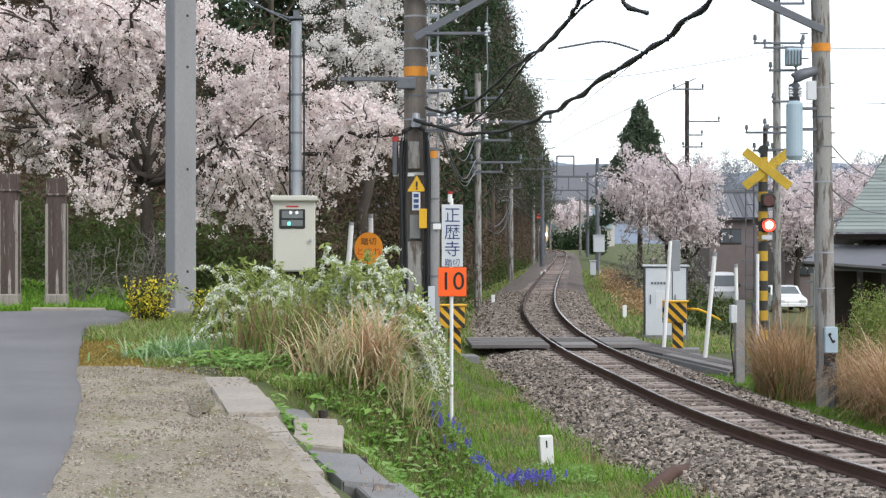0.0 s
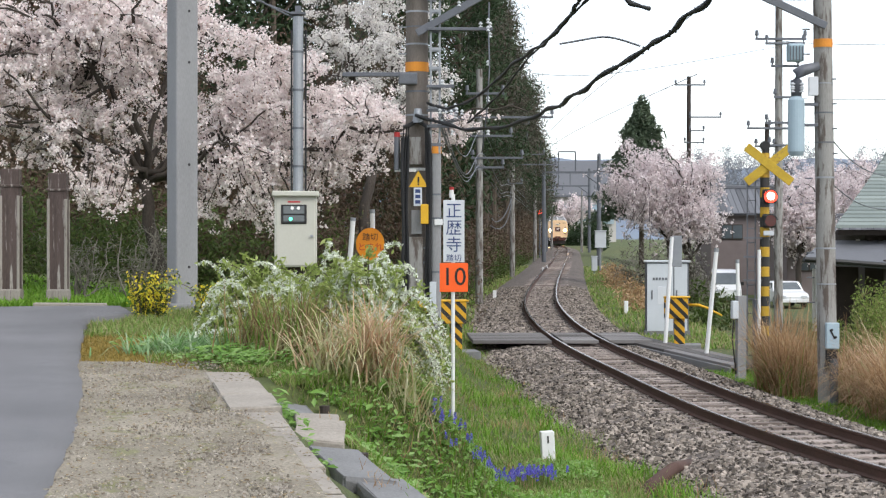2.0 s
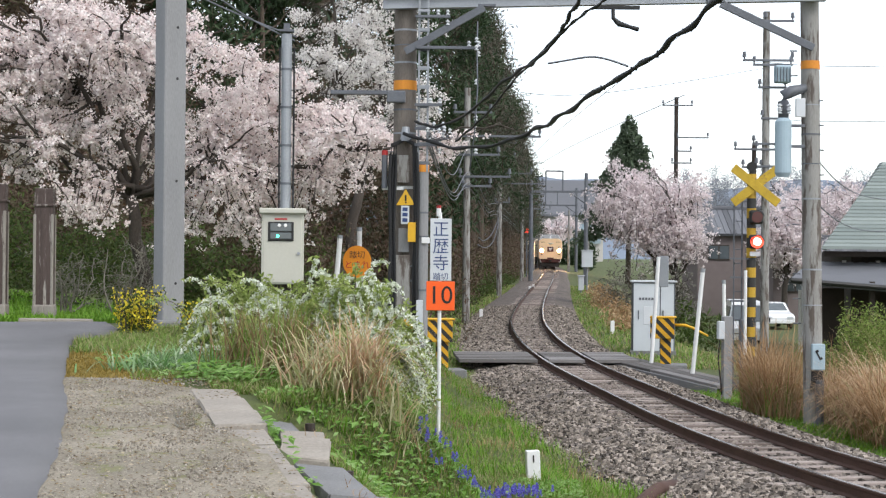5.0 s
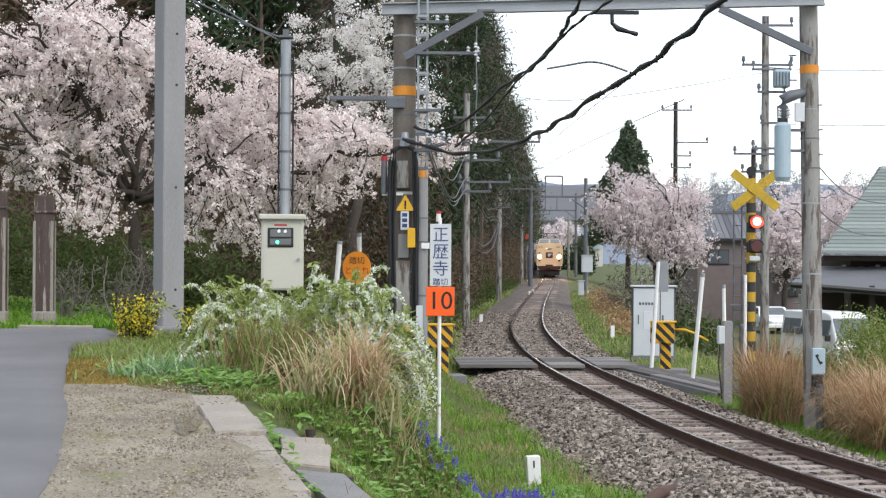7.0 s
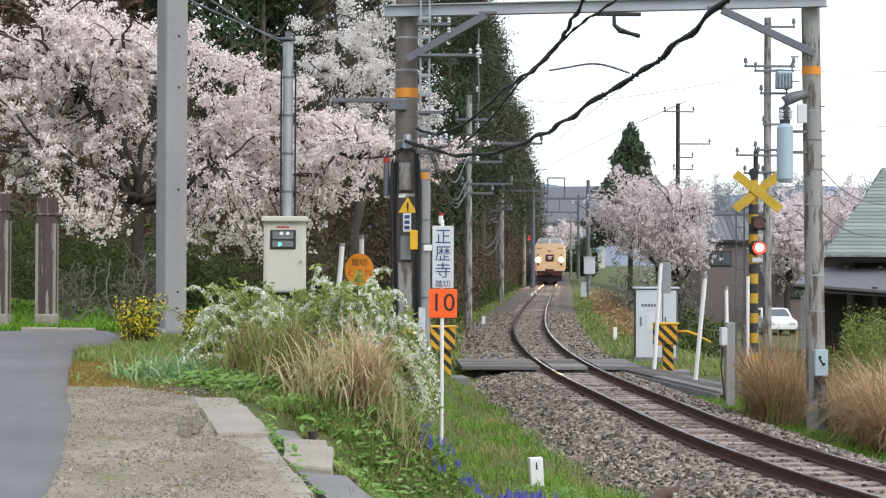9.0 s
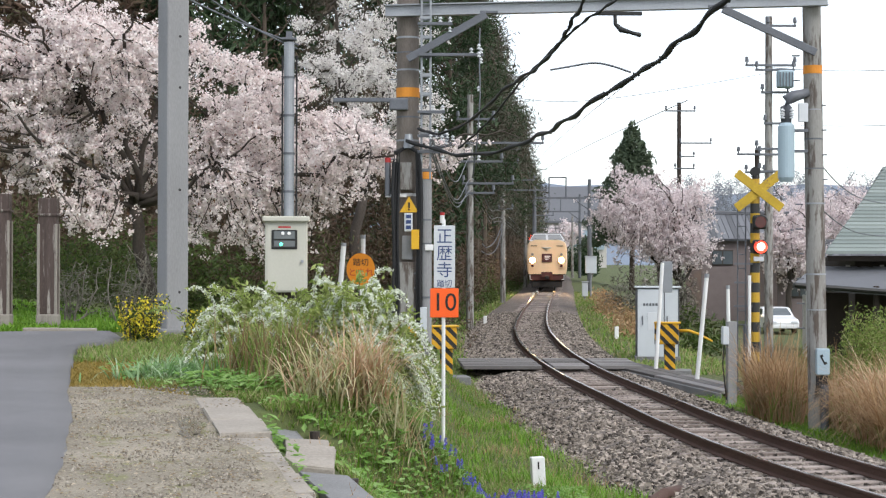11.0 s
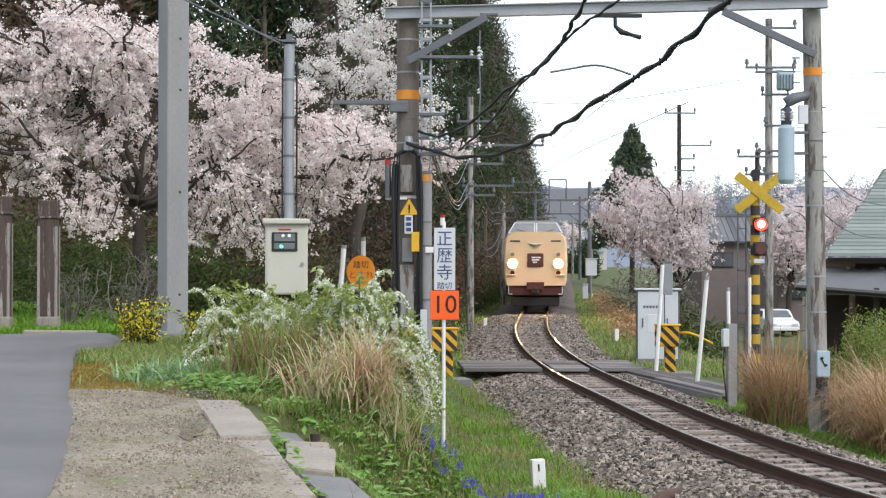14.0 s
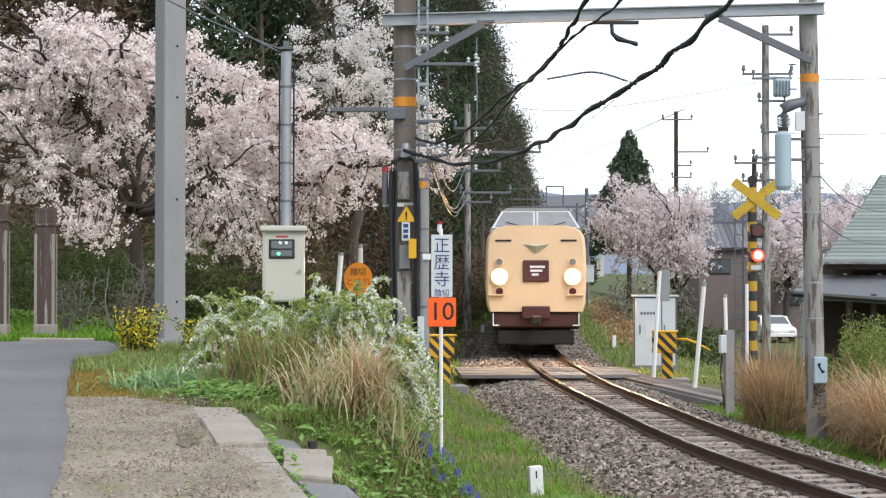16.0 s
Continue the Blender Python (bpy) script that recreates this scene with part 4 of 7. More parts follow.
wire([(6.4, 28.8, 4.4), (9.5, 38, 4.0), (14, 50, 4.3)], 0.012, "dark wire from the pole to the houses", 20)
wire([(6.4, 28.8, 3.6), (9.5, 38, 3.2), (14, 50, 3.4)], 0.012, "dark wire from the pole to the houses", 20)
wire([(11.8, 60, 9.5), (16, 58, 9.2), (24, 55, 9.6)], 0.011, "dark wire from the pole to the houses", 20)
wire([(11.8, 60, 7.5), (16, 58, 7.3), (24, 55, 7.6)], 0.011, "dark wire from the pole to the houses", 20)
wire([(1.95, 28.8, 5.78), (2.4, 28.8, 5.86), (2.8, 28.7, 5.88), (3.3, 28.6, 5.72)], 0.018, "bent steady arm over the track", 16)
wire([(3.95, 99.8, 4.9), (3.5, 99, 3.9), (3.0, 98, 3.5), (2.7, 97, 3.7)], 0.03, "slack grey cable loop beside the pole", 16)
wire([(3.95, 99.8, 4.6), (3.6, 99, 3.5), (3.1, 98, 3.1), (2.6, 97, 3.3)], 0.03, "slack grey cable loop beside the pole", 16)
wire([(2.0, 40, 6.4), (5, 48, 7.2), (11.8, 60, 9.3)], 0.008, "thin pale overhead wire", 20)


def sign_post():
    g = gz(0.12, 24.0)
    t = thing("crossing_name_sign", pose(0.12, 24.0, g, 0, 0, 2), "white post with crossing name board and orange speed board", "sign")
    bm = B()
    rod(bm, (0, 0, -0.1), (0, 0, 3.1 - g), 0.027, n=12)
    part("post", bm, M_WHITE, t, "white round post")
    bm = B()
    box(bm, (0.01, -0.035, 2.575 - g), (0.30, 0.02, 0.88), 0.006)
    b = part("name_board", bm, M_SIGNW, t, "pale grey crossing name board")
    for i, ch in enumerate("正歴寺"):
        text_part("lettering", ch, 0.235, M_BLUE, b, at_face(0.01, -0.048, 2.85 - g - 0.24 * i), "dark blue characters")
    text_part("lettering", "踏切", 0.11, M_BLUE, b, at_face(0.01, -0.048, 2.19 - g), "small dark blue characters")
    bm = B()
    box(bm, (0.01, -0.04, 1.92 - g), (0.40, 0.02, 0.41), 0.006)
    o = part("speed_board", bm, M_ORANGE, t, "square orange speed board")
    text_part("number", "10", 0.36, M_INK, o, at_face(0.01, -0.053, 1.92 - g), "black number")
    bm = B()
    rod(bm, (-0.02, 0, 3.05 - g), (-0.02, 0, 3.16 - g), 0.032, n=12)
    c = part("cap", bm, M_WHITE, t)
    bm = B()
    rod(bm, (-0.02, 0, 3.16 - g), (-0.02, 0, 3.2 - g), 0.033, n=12)
    part("red_tip", bm, M_REDP, c)


sign_post()


def barrier_machine(x, y, rz, arm):
    g = max(gz(x, y), -0.12)
    t = thing("crossing_barrier", pose(x, y, g, 0, 0, rz), "black and yellow striped crossing barrier machine" + (" with white raised pole" if arm else ""), "crossing barrier", "barriers of the crossing")
    bm = B()
    box(bm, (0, 0, 0.92), (0.58, 0.42, 0.50), 0.02)
    part("machine_box", bm, M_HAZARD, t)
    bm = B()
    box(bm, (0.02, -0.01, 1.19), (0.64, 0.46, 0.04), 0.01)
    part("lid", bm, M_YELLOW, t)
    bm = B()
    box(bm, (0.08, 0, 0.33), (0.26, 0.24, 0.7), 0.02)
    part("pedestal", bm, M_HAZARD, t)
    bm = B()
    box(bm, (0.1, 0.05, -0.05), (1.0, 0.8, 0.2), 0.02)
    part("footing", bm, M_SLABD, t, "dark concrete footing")
    if arm:
        bm = B()
        rod(bm, (-0.26, -0.3, 0.0), (-0.10, -0.3, 2.65), 0.05, 0.045, n=12)
        part("pole", bm, M_WHITE, t, "white raised barrier pole")
        bm = B()
        box(bm, (0.02, -0.2, 2.3), (0.24, 0.04, 0.75), 0.01)
        part("counter_plate", bm, M_STEEL, t)
        pts = [(0.3, -0.05, 1.0), (0.55, -0.1, 1.0), (0.75, -0.15, 0.93), (1.1, -0.2, 0.75)]
        mesh_part("crank_arm", *tube(pts, [0.035, 0.035, 0.03, 0.025], 8), M_YELLOW, t, "yellow bent crank arm", smooth=True)
    return t


barrier_machine(5.63, 41.2, -8, True)
barrier_machine(0.18, 38.6, 8, False)


def signal_mast():
    t = thing("crossing_signal", pose(6.8, 36.0, 0.0), "yellow and black crossing signal mast with crossbuck and red lamps", "crossing signal")
    bm = B()
    rod(bm, (0, 0, -0.6), (0, 0, 4.3), 0.10, n=18)
    part("mast", bm, M_MAST, t)
    bm = B()
    rod(bm, (0, 0, 4.3), (0, 0, 4.42), 0.06, n=12)
    rod(bm, (0, -0.06, 4.46), (0, 0.06, 4.46), 0.10, n=16)
    part("bell", bm, M_INK, t, "black bell on top")
    for s in (-1, 1):
        bm = B()
        box(bm, (0.06, -0.14 - 0.012 * s, 4.05), (1.22, 0.02, 0.19), 0.006, turn=(0, 38 * s, 0))
        part("crossbuck_arm", bm, M_CROSSY, t, "yellow crossbuck arm")
    for z in (3.38, 2.86):
        bm = B()
        box(bm, (0.07, -0.14, z), (0.30, 0.14, 0.30), 0.05)
        b = part("lamp_box", bm, M_INK, t, "black lamp box")
        bm = B()
        rod(bm, (0.08, -0.225, z), (0.08, -0.20, z), 0.12, n=24)
        part("lens", bm, M_REDGLASS, b, "dark red lens")
        bm = B()
        pts = [(0.08 + 0.135 * math.cos(a), -0.29, z + 0.135 * math.sin(a)) for a in np.linspace(0.1, math.pi - 0.1, 10)]
        mesh_part("hood", *tube(pts, [0.012] * 10, 5), M_INK, b)
    bm = B()
    rod(bm, (0.08, -0.25, 0), (0.08, -0.225, 0), 0.14, n=24)
    lit = part("lit_lens", bm, M_REDGLOW, t, "glowing red lamp light")
    bm = B()
    rod(bm, (0.08, -0.257, 0), (0.08, -0.245, 0), 0.085, n=20)
    part("filament_glow", bm, glow("hot_lamp_centre", (1.0, 0.72, 0.62), 4), lit, "white-hot lamp centre")
    for z in (1.6, 2.1, 2.5):
        bm = B()
        box(bm, (-0.2, -0.05, z), (0.5, 0.05, 0.04))
        part("bracket", bm, M_STEELD, t)
    bm = B()
    box(bm, (0.05, -0.16, 2.6), (0.22, 0.03, 0.10), 0.01)
    part("plate", bm, M_BOXGREY, t)
    lad = B()
    for x in (-0.36, -0.19):
        rod(lad, (x, 0.05, -0.4), (x, 0.05, 3.7), 0.017, n=6)
    for z in np.arange(0, 3.7, 0.3):
        rod(lad, (-0.36, 0.05, z), (-0.19, 0.05, z), 0.011, n=6)
    part("ladder", lad, M_STEELD, t, "dark steel ladder")
    pts = [(-0.36, 0.05, 3.65), (-0.36, 0.05, 3.8), (-0.2, 0.05, 3.9), (0, 0.02, 3.9)]
    mesh_part("ladder_hoop", *tube(pts, [0.017] * 4, 6), M_STEELD, t)
    bm = B()
    rod(bm, (-0.14, -0.12, -0.2), (-0.14, -0.12, 2.25), 0.035, n=10)
    part("marker_pole", bm, M_WHITE, t, "thin white pole")
    bm = B()
    box(bm, (-0.05, 0.1, 0.6), (0.35, 0.2, 1.2), 0.02)
    part("cable_box", bm, M_STEELD, t, "dark cable box at the foot")
    return t, lit


SIGNAL, LIT_LENS = signal_mast()


def white_post(x0, y, z0, x1, z1, label):
    t = thing("guard_post", pose(x0, y, z0), label, "post", "white posts at the crossing")
    bm = B()
    rod(bm, (0, 0, -0.2), (x1 - x0, 0, z1 - z0), 0.05, n=12)
    part("tube", bm, M_WHITE, t)
    bm = B()
    rod(bm, ((x1 - x0) * 0.97, 0, (z1 - z0) * 0.97), ((x1 - x0) * 1.01, 0, (z1 - z0) * 1.01), 0.053, n=12)
    part("cap", bm, M_STEEL, t)


white_post(5.9, 38.2, 0.0, 6.13, 2.25, "leaning white tubular post beside the crossing")
white_post(-1.92, 33.0, gz(-1.92, 33), -1.78, 2.87, "leaning white tubular post behind the bush")
white_post(-1.46, 34.5, gz(-1.46, 34.5), -1.47, 3.05, "white tubular post behind the round sign")
white_post(8.0, 46, -0.6, 7.95, 1.9, "white tubular post behind the signal mast")


def oval_sign():
    g = gz(-1.49, 34)
    t = thing("stop_sign", pose(-1.49, 34, g), "oval orange-yellow crossing warning sign on a post", "sign")
    bm = B()
    rod(bm, (0, 0.03, 0), (0, 0.03, 2.6 - g), 0.03, n=10)
    part("post", bm, M_WHITE, t)
    bm = B()
    bmesh.ops.create_cone(bm, cap_ends=True, segments=40, radius1=0.30, radius2=0.30, depth=0.025, matrix=Matrix.Translation((0, -0.02, 2.37 - g)) @ Matrix.Diagonal((0.95, 1, 1.08, 1)) @ FACE)
    p = part("plate", bm, paint("sign_amber", (0.75, 0.27, 0.01), 0.5, dark=(0.62, 0.2, 0.01), bump=0.03), t)
    text_part("lettering", "踏切", 0.16, M_INK, p, at_face(0, -0.036, 2.50 - g), "dark characters")
    text_part("lettering", "とまれ", 0.17, M_REDP, p, at_face(0, -0.036, 2.30 - g), "red characters")


oval_sign()


def marker():
    t = thing("distance_marker", pose(1.30, 21.2, gz(1.3, 21.2) - 0.02, 0, -3, 8), "small white concrete distance marker in the grass", "marker post")
    bm = B()
    box(bm, (0, 0, 0.2), (0.17, 0.13, 0.42), 0.012)
    part("block", bm, M_WHITE, t)
    bm = B()
    box(bm, (0.0, -0.068, 0.31), (0.018, 0.006, 0.09))
    part("number_bar", bm, M_INK, t)


marker()


def small_marker(x, y):
    t = thing("distance_marker", pose(x, y, gz(x, y), 0, 0, 5), "small white stake beside the track", "marker post")
    bm = B()
    box(bm, (0, 0, 0.2), (0.13, 0.1, 0.45), 0.01)
    part("block", bm, M_WHITE, t)


small_marker(1.95, 66)
small_marker(6.4, 110)
small_marker(7.0, 116)
small_marker(6.0, 56)
small_marker(6.5, 52)


def relay_box():
    t = thing("relay_cabinet", pose(6.2, 47.2, gz(6.2, 47) - 0.02, 0, 0, -4), "tall pale grey two-door relay cabinet by the crossing", "cabinet")
    g = gz(6.2, 47)
    bm = B()
    box(bm, (0, 0.2, 0.08), (1.25, 0.7, 0.2), 0.01)
    part("plinth", bm, M_SLABD, t, "dark plinth")
    h = 1.88 - g
    bm = B()
    box(bm, (0, 0.2, h / 2 + 0.06), (1.18, 0.6, h - 0.16), 0.015)
    part("body", bm, M_STEELD, t)
    bm = B()
    box(bm, (0, 0.18, h), (1.26, 0.72, 0.05), 0.01)
    part("lid", bm, M_BOXGREY, t)
    for x, w in ((-0.20, 0.74), (0.37, 0.38)):
        bm = B()
        box(bm, (x, -0.115, h / 2 + 0.06), (w - 0.02, 0.03, h - 0.24), 0.008)
        d = part("door", bm, M_BOXGREY, t)
        bm = B()
        rod(bm, (x - w * 0.3, -0.15, h * 0.5), (x - w * 0.3, -0.15, h * 0.62), 0.016, n=8)
        part("handle", bm, M_STEELD, d, "dark handle")
    bm = B()
    for i in range(5):
        box(bm, (-0.38 + i * 0.085, -0.134, h * 0.77), (0.06, 0.006, 0.07))
    part("writing", bm, M_STEELD, t, "unreadable grey characters")
    bm = B()
    box(bm, (-0.10, -0.135, h * 0.55), (0.36, 0.012, 0.50), 0.005)
    part("panel", bm, M_SIGNW, t)


relay_box()


def box_post():
    t = thing("concrete_post", pose(5.98, 34.2, -0.45, 0, 0, 10), "short concrete post with a small grey box", "post")
    bm = B()
    box(bm, (0, 0, 0.88), (0.19, 0.16, 1.8), 0.015)
    part("shaft", bm, M_CONC2, t)
    bm = B()
    box(bm, (-0.15, -0.05, 1.50), (0.13, 0.14, 0.36), 0.015)
    part("switch_box", bm, M_BOXGREY, t, "small grey switch box")
    pts = [(-0.15, 0, 1.3), (-0.18, 0, 0.9), (-0.12, 0, 0.4), (-0.1, 0, 0.2)]
    mesh_part("cable", *tube(pts, [0.015] * 4, 6), M_BLACK, t)


box_post()


def log():
    pts = [(2.17, 18.6, -0.47), (2.35, 19.2, -0.34), (2.70, 20.0, -0.25), (2.98, 20.6, -0.29)]
    ob = mesh_part("cut_pipe", *tube(pts, [0.085, 0.085, 0.08, 0.08], 14), M_RAIL, None, smooth=True)
    tagged(ob, "short brown rusty pipe half buried in the ballast", "pipe")


log()


def gate_post(x, y, top, w):
    g = gz(x, y)
    t = thing("gate_post", pose(x, y, g - 0.03, 0, 0, 4), "tall dark-stained stone gate post with pale worn corners", "gate post", "pair of gate posts")
    h = top - g
    bm = B()
    box(bm, (0, 0, h / 2), (w - 0.03, w - 0.03, h - 0.02), 0.02)
    part("shaft", bm, M_POSTSTONE, t)
    for sx in (-1, 1):
        for sy in (-1, 1):
            bm = B()
            box(bm, (sx * (w / 2 - 0.024), sy * (w / 2 - 0.024), h * 0.40), (0.05, 0.05, h * 0.80), 0.015)
            part("corner", bm, M_POSTPALE, t, "pale worn corner")
    bm = B()
    box(bm, (0, 0, 0.14), (w + 0.03, w + 0.03, 0.28), 0.03)
    part("foot", bm, M_POSTPALE, t, "pale lichened foot")
    bm = B()
    box(bm, (0, 0, h - 0.30), (w + 0.02, w + 0.02, 0.04), 0.01)
    part("collar", bm, M_POSTSTONE, t)


gate_post(-6.61, 29.0, 3.63, 0.34)
gate_post(-7.42, 29.0, 3.70, 0.34)


def kerb(x, i):
    t = thing("kerb_stone", pose(x, 26.75 - 0.12 * i, float(pave_z(26.6)), 0, 0, -4), "pale concrete kerb stone at the lane's edge", "kerb stone", "kerb stones")
    bm = B()
    box(bm, (0, 0, 0.0), (0.58, 0.14, 0.14), 0.02)
    part("stone", bm, M_SLAB, t)


for i in range(2):
    kerb(-6.2 + 0.6 * i, i)

# platform edge: large slabs in a row, some slipped
edge = thing("platform_edge", pose(0, 0, 0), "row of worn concrete edge slabs along the old platform", "platform edge", kind="structure")


def slab(c, s, rot, mt=None, parent=None):
    bm = B()
    box(bm, (0, 0, 0), s, 0.018)
    for v in bm.verts:
        v.co += Vector((random.uniform(-1, 1), random.uniform(-1, 1), random.uniform(-1, 1))) * 0.008
    o = part("slab", bm, mt or M_SLAB, parent or edge)
    o.matrix_local = pose(*c, *rot)
    return o


for i in range(9):
    y = 16.55 - i * 0.95
    x = float(plat_x(y)) - 0.22 - (0.02 if i else 0.05)
    slab((x + random.uniform(-0.02, 0.02), y, float(pave_z(y)) - 0.05 + random.uniform(-0.01, 0.012) - (0.032 if i > 2 else 0)), (0.44, 0.93, 0.16), (1.7, random.uniform(-1, 1), 11 + random.uniform(-2, 2)))


def loose(c, s, rot, mt, label):
    t = thing("loose_slab", pose(*c, *rot), label, "concrete slab", "slipped slabs")
    bm = B()
    box(bm, (0, 0, 0), s, 0.02)
    for v in bm.verts:
        v.co += Vector((random.uniform(-1, 1), random.uniform(-1, 1), random.uniform(-1, 1))) * 0.012
    part("block", bm, mt, t)


loose((-1.46, 16.0, gz(-1.46, 16.0) + 0.08), (0.42, 0.9, 0.12), (3, 12, 14), M_SLABD, "dark tilted concrete slab slipped from the platform")
loose((-1.14, 15.1, gz(-1.14, 15.1) + 0.07), (0.40, 0.75, 0.10), (2, 4, 6), M_SLAB, "pale concrete slab slipped from the platform")
loose((-1.04, 14.1, gz(-1.04, 14.1) + 0.09), (0.42, 0.70, 0.18), (8, 5, 4), M_SLAB, "thick pale broken slab slipped from the platform")
loose((-0.72, 12.9, gz(-0.72, 12.9) + 0.05), (0.40, 1.5, 0.12), (2, 8, 14), M_SLABD, "long dark slab lying below the platform edge")
loose((-0.36, 11.9, gz(-0.36, 11.9) + 0.05), (0.40, 1.2, 0.12), (2, 8, 14), M_SLABD, "dark slab lying below the platform edge")
for x, y in ((-0.66, 13.6), (-0.40, 12.5), (-0.2, 12.0), (-1.16, 16.4)):
    t = thing("stake", pose(x, y, gz(x, y) + 0.04, 0, 0, 20), "short dark timber stake beside the slabs", "stake", "stakes at the slabs")
    bm = B()
    rod(bm, (0, 0, -0.4), (0, 0, 0.05), 0.05, n=10)
    part("peg", bm, M_DARKWOOD, t)

# ---- poles, houses and cars beyond ----


def line_pole(x, y, top, r, arms, label, group="", wood=False, lean=0.0):
    g = gz(x, y)
    t = thing("utility_pole", pose(x, y, g - 0.1), label, "pole", group)
    bm = B()
    rod(bm, (0, 0, 0), (lean, 0, top - g), r, r * 0.75, n=14)
    part("shaft", bm, M_DARKWOOD if wood else M_CONC, t)
    for z, x0, x1 in arms:
        bm = B()
        box(bm, ((x0 + x1) / 2 + lean * 0.9, -0.12, z - g), (x1 - x0, 0.07, 0.08), 0.006)
        part("cross_arm", bm, M_STEELD, t)
        for k in (x0 + 0.05, x1 - 0.05):
            bm = B()
            rod(bm, (k + lean * 0.9, -0.12, z - g), (k + lean * 0.9, -0.12, z - g + 0.16), 0.03, n=6)
            rod(bm, (k + lean * 0.9, -0.12, z - g + 0.12), (k + lean * 0.9, -0.12, z - g + 0.30), 0.075, 0.05, n=8)
            part("insulator", bm, M_STEELD, t, "dark pin insulator")
    return t


line_pole(1.27, 62, 8.8, 0.15, [(7.03, -0.9, 2.7), (7.9, -0.5, 0.9), (6.35, -0.4, 1.2), (5.55, -0.3, 1.6), (5.2, -0.2, 0.9)], "grey concrete catenary pole with cross arms beside the track", "catenary poles")
line_pole(4.0, 100, 10.3, 0.16, [(9.4, -0.8, 1.0), (8.6, -0.7, 0.9), (7.6, -0.3, 1.9), (7.0, -0.3, 2.6), (5.9, -0.3, 0.6)], "grey concrete catenary pole with cross arms beside the track", "catenary poles")
line_pole(8.0, 150, 9.0, 0.17, [(8.3, -0.3, 2.0), (7.0, -0.3, 2.5)], "grey concrete catenary pole with cross arms beside the track", "catenary poles")


def far_portal(y, x0, x1, top, zb):
    t = thing("catenary_gantry", pose(0, y, 0), "distant dark steel gantry over the track", "catenary gantry")
    for x, k in ((x0, 0.0), (x1, 0.6)):
        bm = B()
        rod(bm, (x, 0, gz(x, y) - 0.2), (x, 0, top + k), 0.19, 0.15, n=12)
        part("post", bm, M_STEELD, t)
    bm = B()
    box(bm, ((x0 + x1) / 2, 0, zb), (x1 - x0, 0.15, 0.18), 0.01)
    part("beam", bm, M_STEELD, t)
    bm = B()
    xm = x0 + (x1 - x0) * 0.42
    for x in (xm - 0.7, xm + 0.7):
        rod(bm, (x, 0, zb), (x, 0, zb + 1.7), 0.06, n=8)
    rod(bm, (xm - 0.7, 0, zb + 1.7), (xm + 0.7, 0, zb + 1.7), 0.06, n=8)
    part("frame", bm, M_STEELD, t)
    bm = B()
    rod(bm, (x1, 0, zb - 1.0), (x1 - 1.4, 0, zb), 0.06, n=8)
    part("brace", bm, M_STEELD, t)


far_portal(140, 8.2, 12.75, 9.0, 8.05)
far_portal(205, 12.3, 17.5, 10.5, 9.0)
for x, y, top in ((16.6, 205, 8.5), (13.6, 215, 8.0), (18.2, 200, 9.3), (19.6, 212, 8.8)):
    line_pole(x, y, top, 0.16, [(top - 0.6, -0.6, 0.6)], "distant pole beside the line", "distant poles")


def signal():
    t = thing("railway_signal", pose(9.55, 170, gz(9.55, 170) - 0.2), "distant railway signal showing red", "railway signal")
    bm = B()
    g = 5.55 - (5.29 - gz(9.55, 170) + 0.2)
    rod(bm, (0, 0, 0), (0, 0, 5.2 - g), 0.08, n=10)
    part("post", bm, M_STEELD, t)
    bm = B()
    rod(bm, (0, 0, 5.55 - g), (0, 0.06, 5.55 - g), 0.5, n=28)
    p = part("target_plate", bm, M_INK, t, "black round backing plate")
    bm = B()
    rod(bm, (0, -0.05, 5.55 - g), (0, -0.01, 5.55 - g), 0.24, n=20)
    part("lamp", bm, M_REDGLOW, p, "lit red signal lamp")


signal()


def trackside_box(x, y, z, w, h):
    t = thing("trackside_box", pose(x, y, gz(x, y)), "grey equipment box on a post beside the track", "cabinet")
    g = gz(x, y)
    bm = B()
    box(bm, (0, 0, z - g), (w, 0.4, h), 0.02)
    part("body", bm, M_BOXGREY, t)
    bm = B()
    rod(bm, (0, 0.05, 0), (0, 0.05, z - g), 0.06, n=8)
    part("post", bm, M_STEEL, t)
    bm = B()
    box(bm, (0, -0.02, z - g + h / 2 + 0.02), (w + 0.08, 0.48, 0.05), 0.01)
    part("lid", bm, M_BOXGREY, t)


trackside_box(10.3, 112, 2.5, 0.72, 1.1)
trackside_box(9.55, 108, 0.95, 0.35, 0.9)

line_pole(14.4, 100, 12.2, 0.16, [(11.7, -0.85, 0.95), (9.8, 0.0, 1.9), (8.3, -0.3, 0.9), (9.0, 0, 0.9)], "dark telegraph pole with cross arms and insulators", "telegraph poles", True)
tp = line_pole(11.82, 60, 11.4, 0.16, [(11.06, -0.1, 0.95), (9.66, -0.85, 0.95), (9.5, -0.5, 0.9), (8.7, -0.3, 0.7), (7.6, -0.2, 0.6), (6.7, -0.5, 0.6), (6.5, -0.4, 0.4), (5.9, -0.4, 0.5)], "grey concrete utility pole with cross arms and transformers", "telegraph poles")
bm = B()
box(bm, (0.52, -0.3, 9.15 - gz(11.82, 60)), (0.56, 0.4, 0.62), 0.05)
can = part("transformer", bm, M_BLUEGREY, tp, "grey transformer tank")
for k in range(5):
    bm = B()
    box(bm, (0.30 + 0.11 * k, -0.52, 9.12 - gz(11.82, 60)), (0.03, 0.06, 0.5), 0.005)
    part("cooling_fin", bm, M_STEELD, can)
line_pole(12.55, 66, 7.1, 0.12, [(6.9, -0.8, 0.4), (6.2, -0.5, 0.3), (5.6, -0.3, 0.3)], "thin dark pole with short arms", "telegraph poles", True)


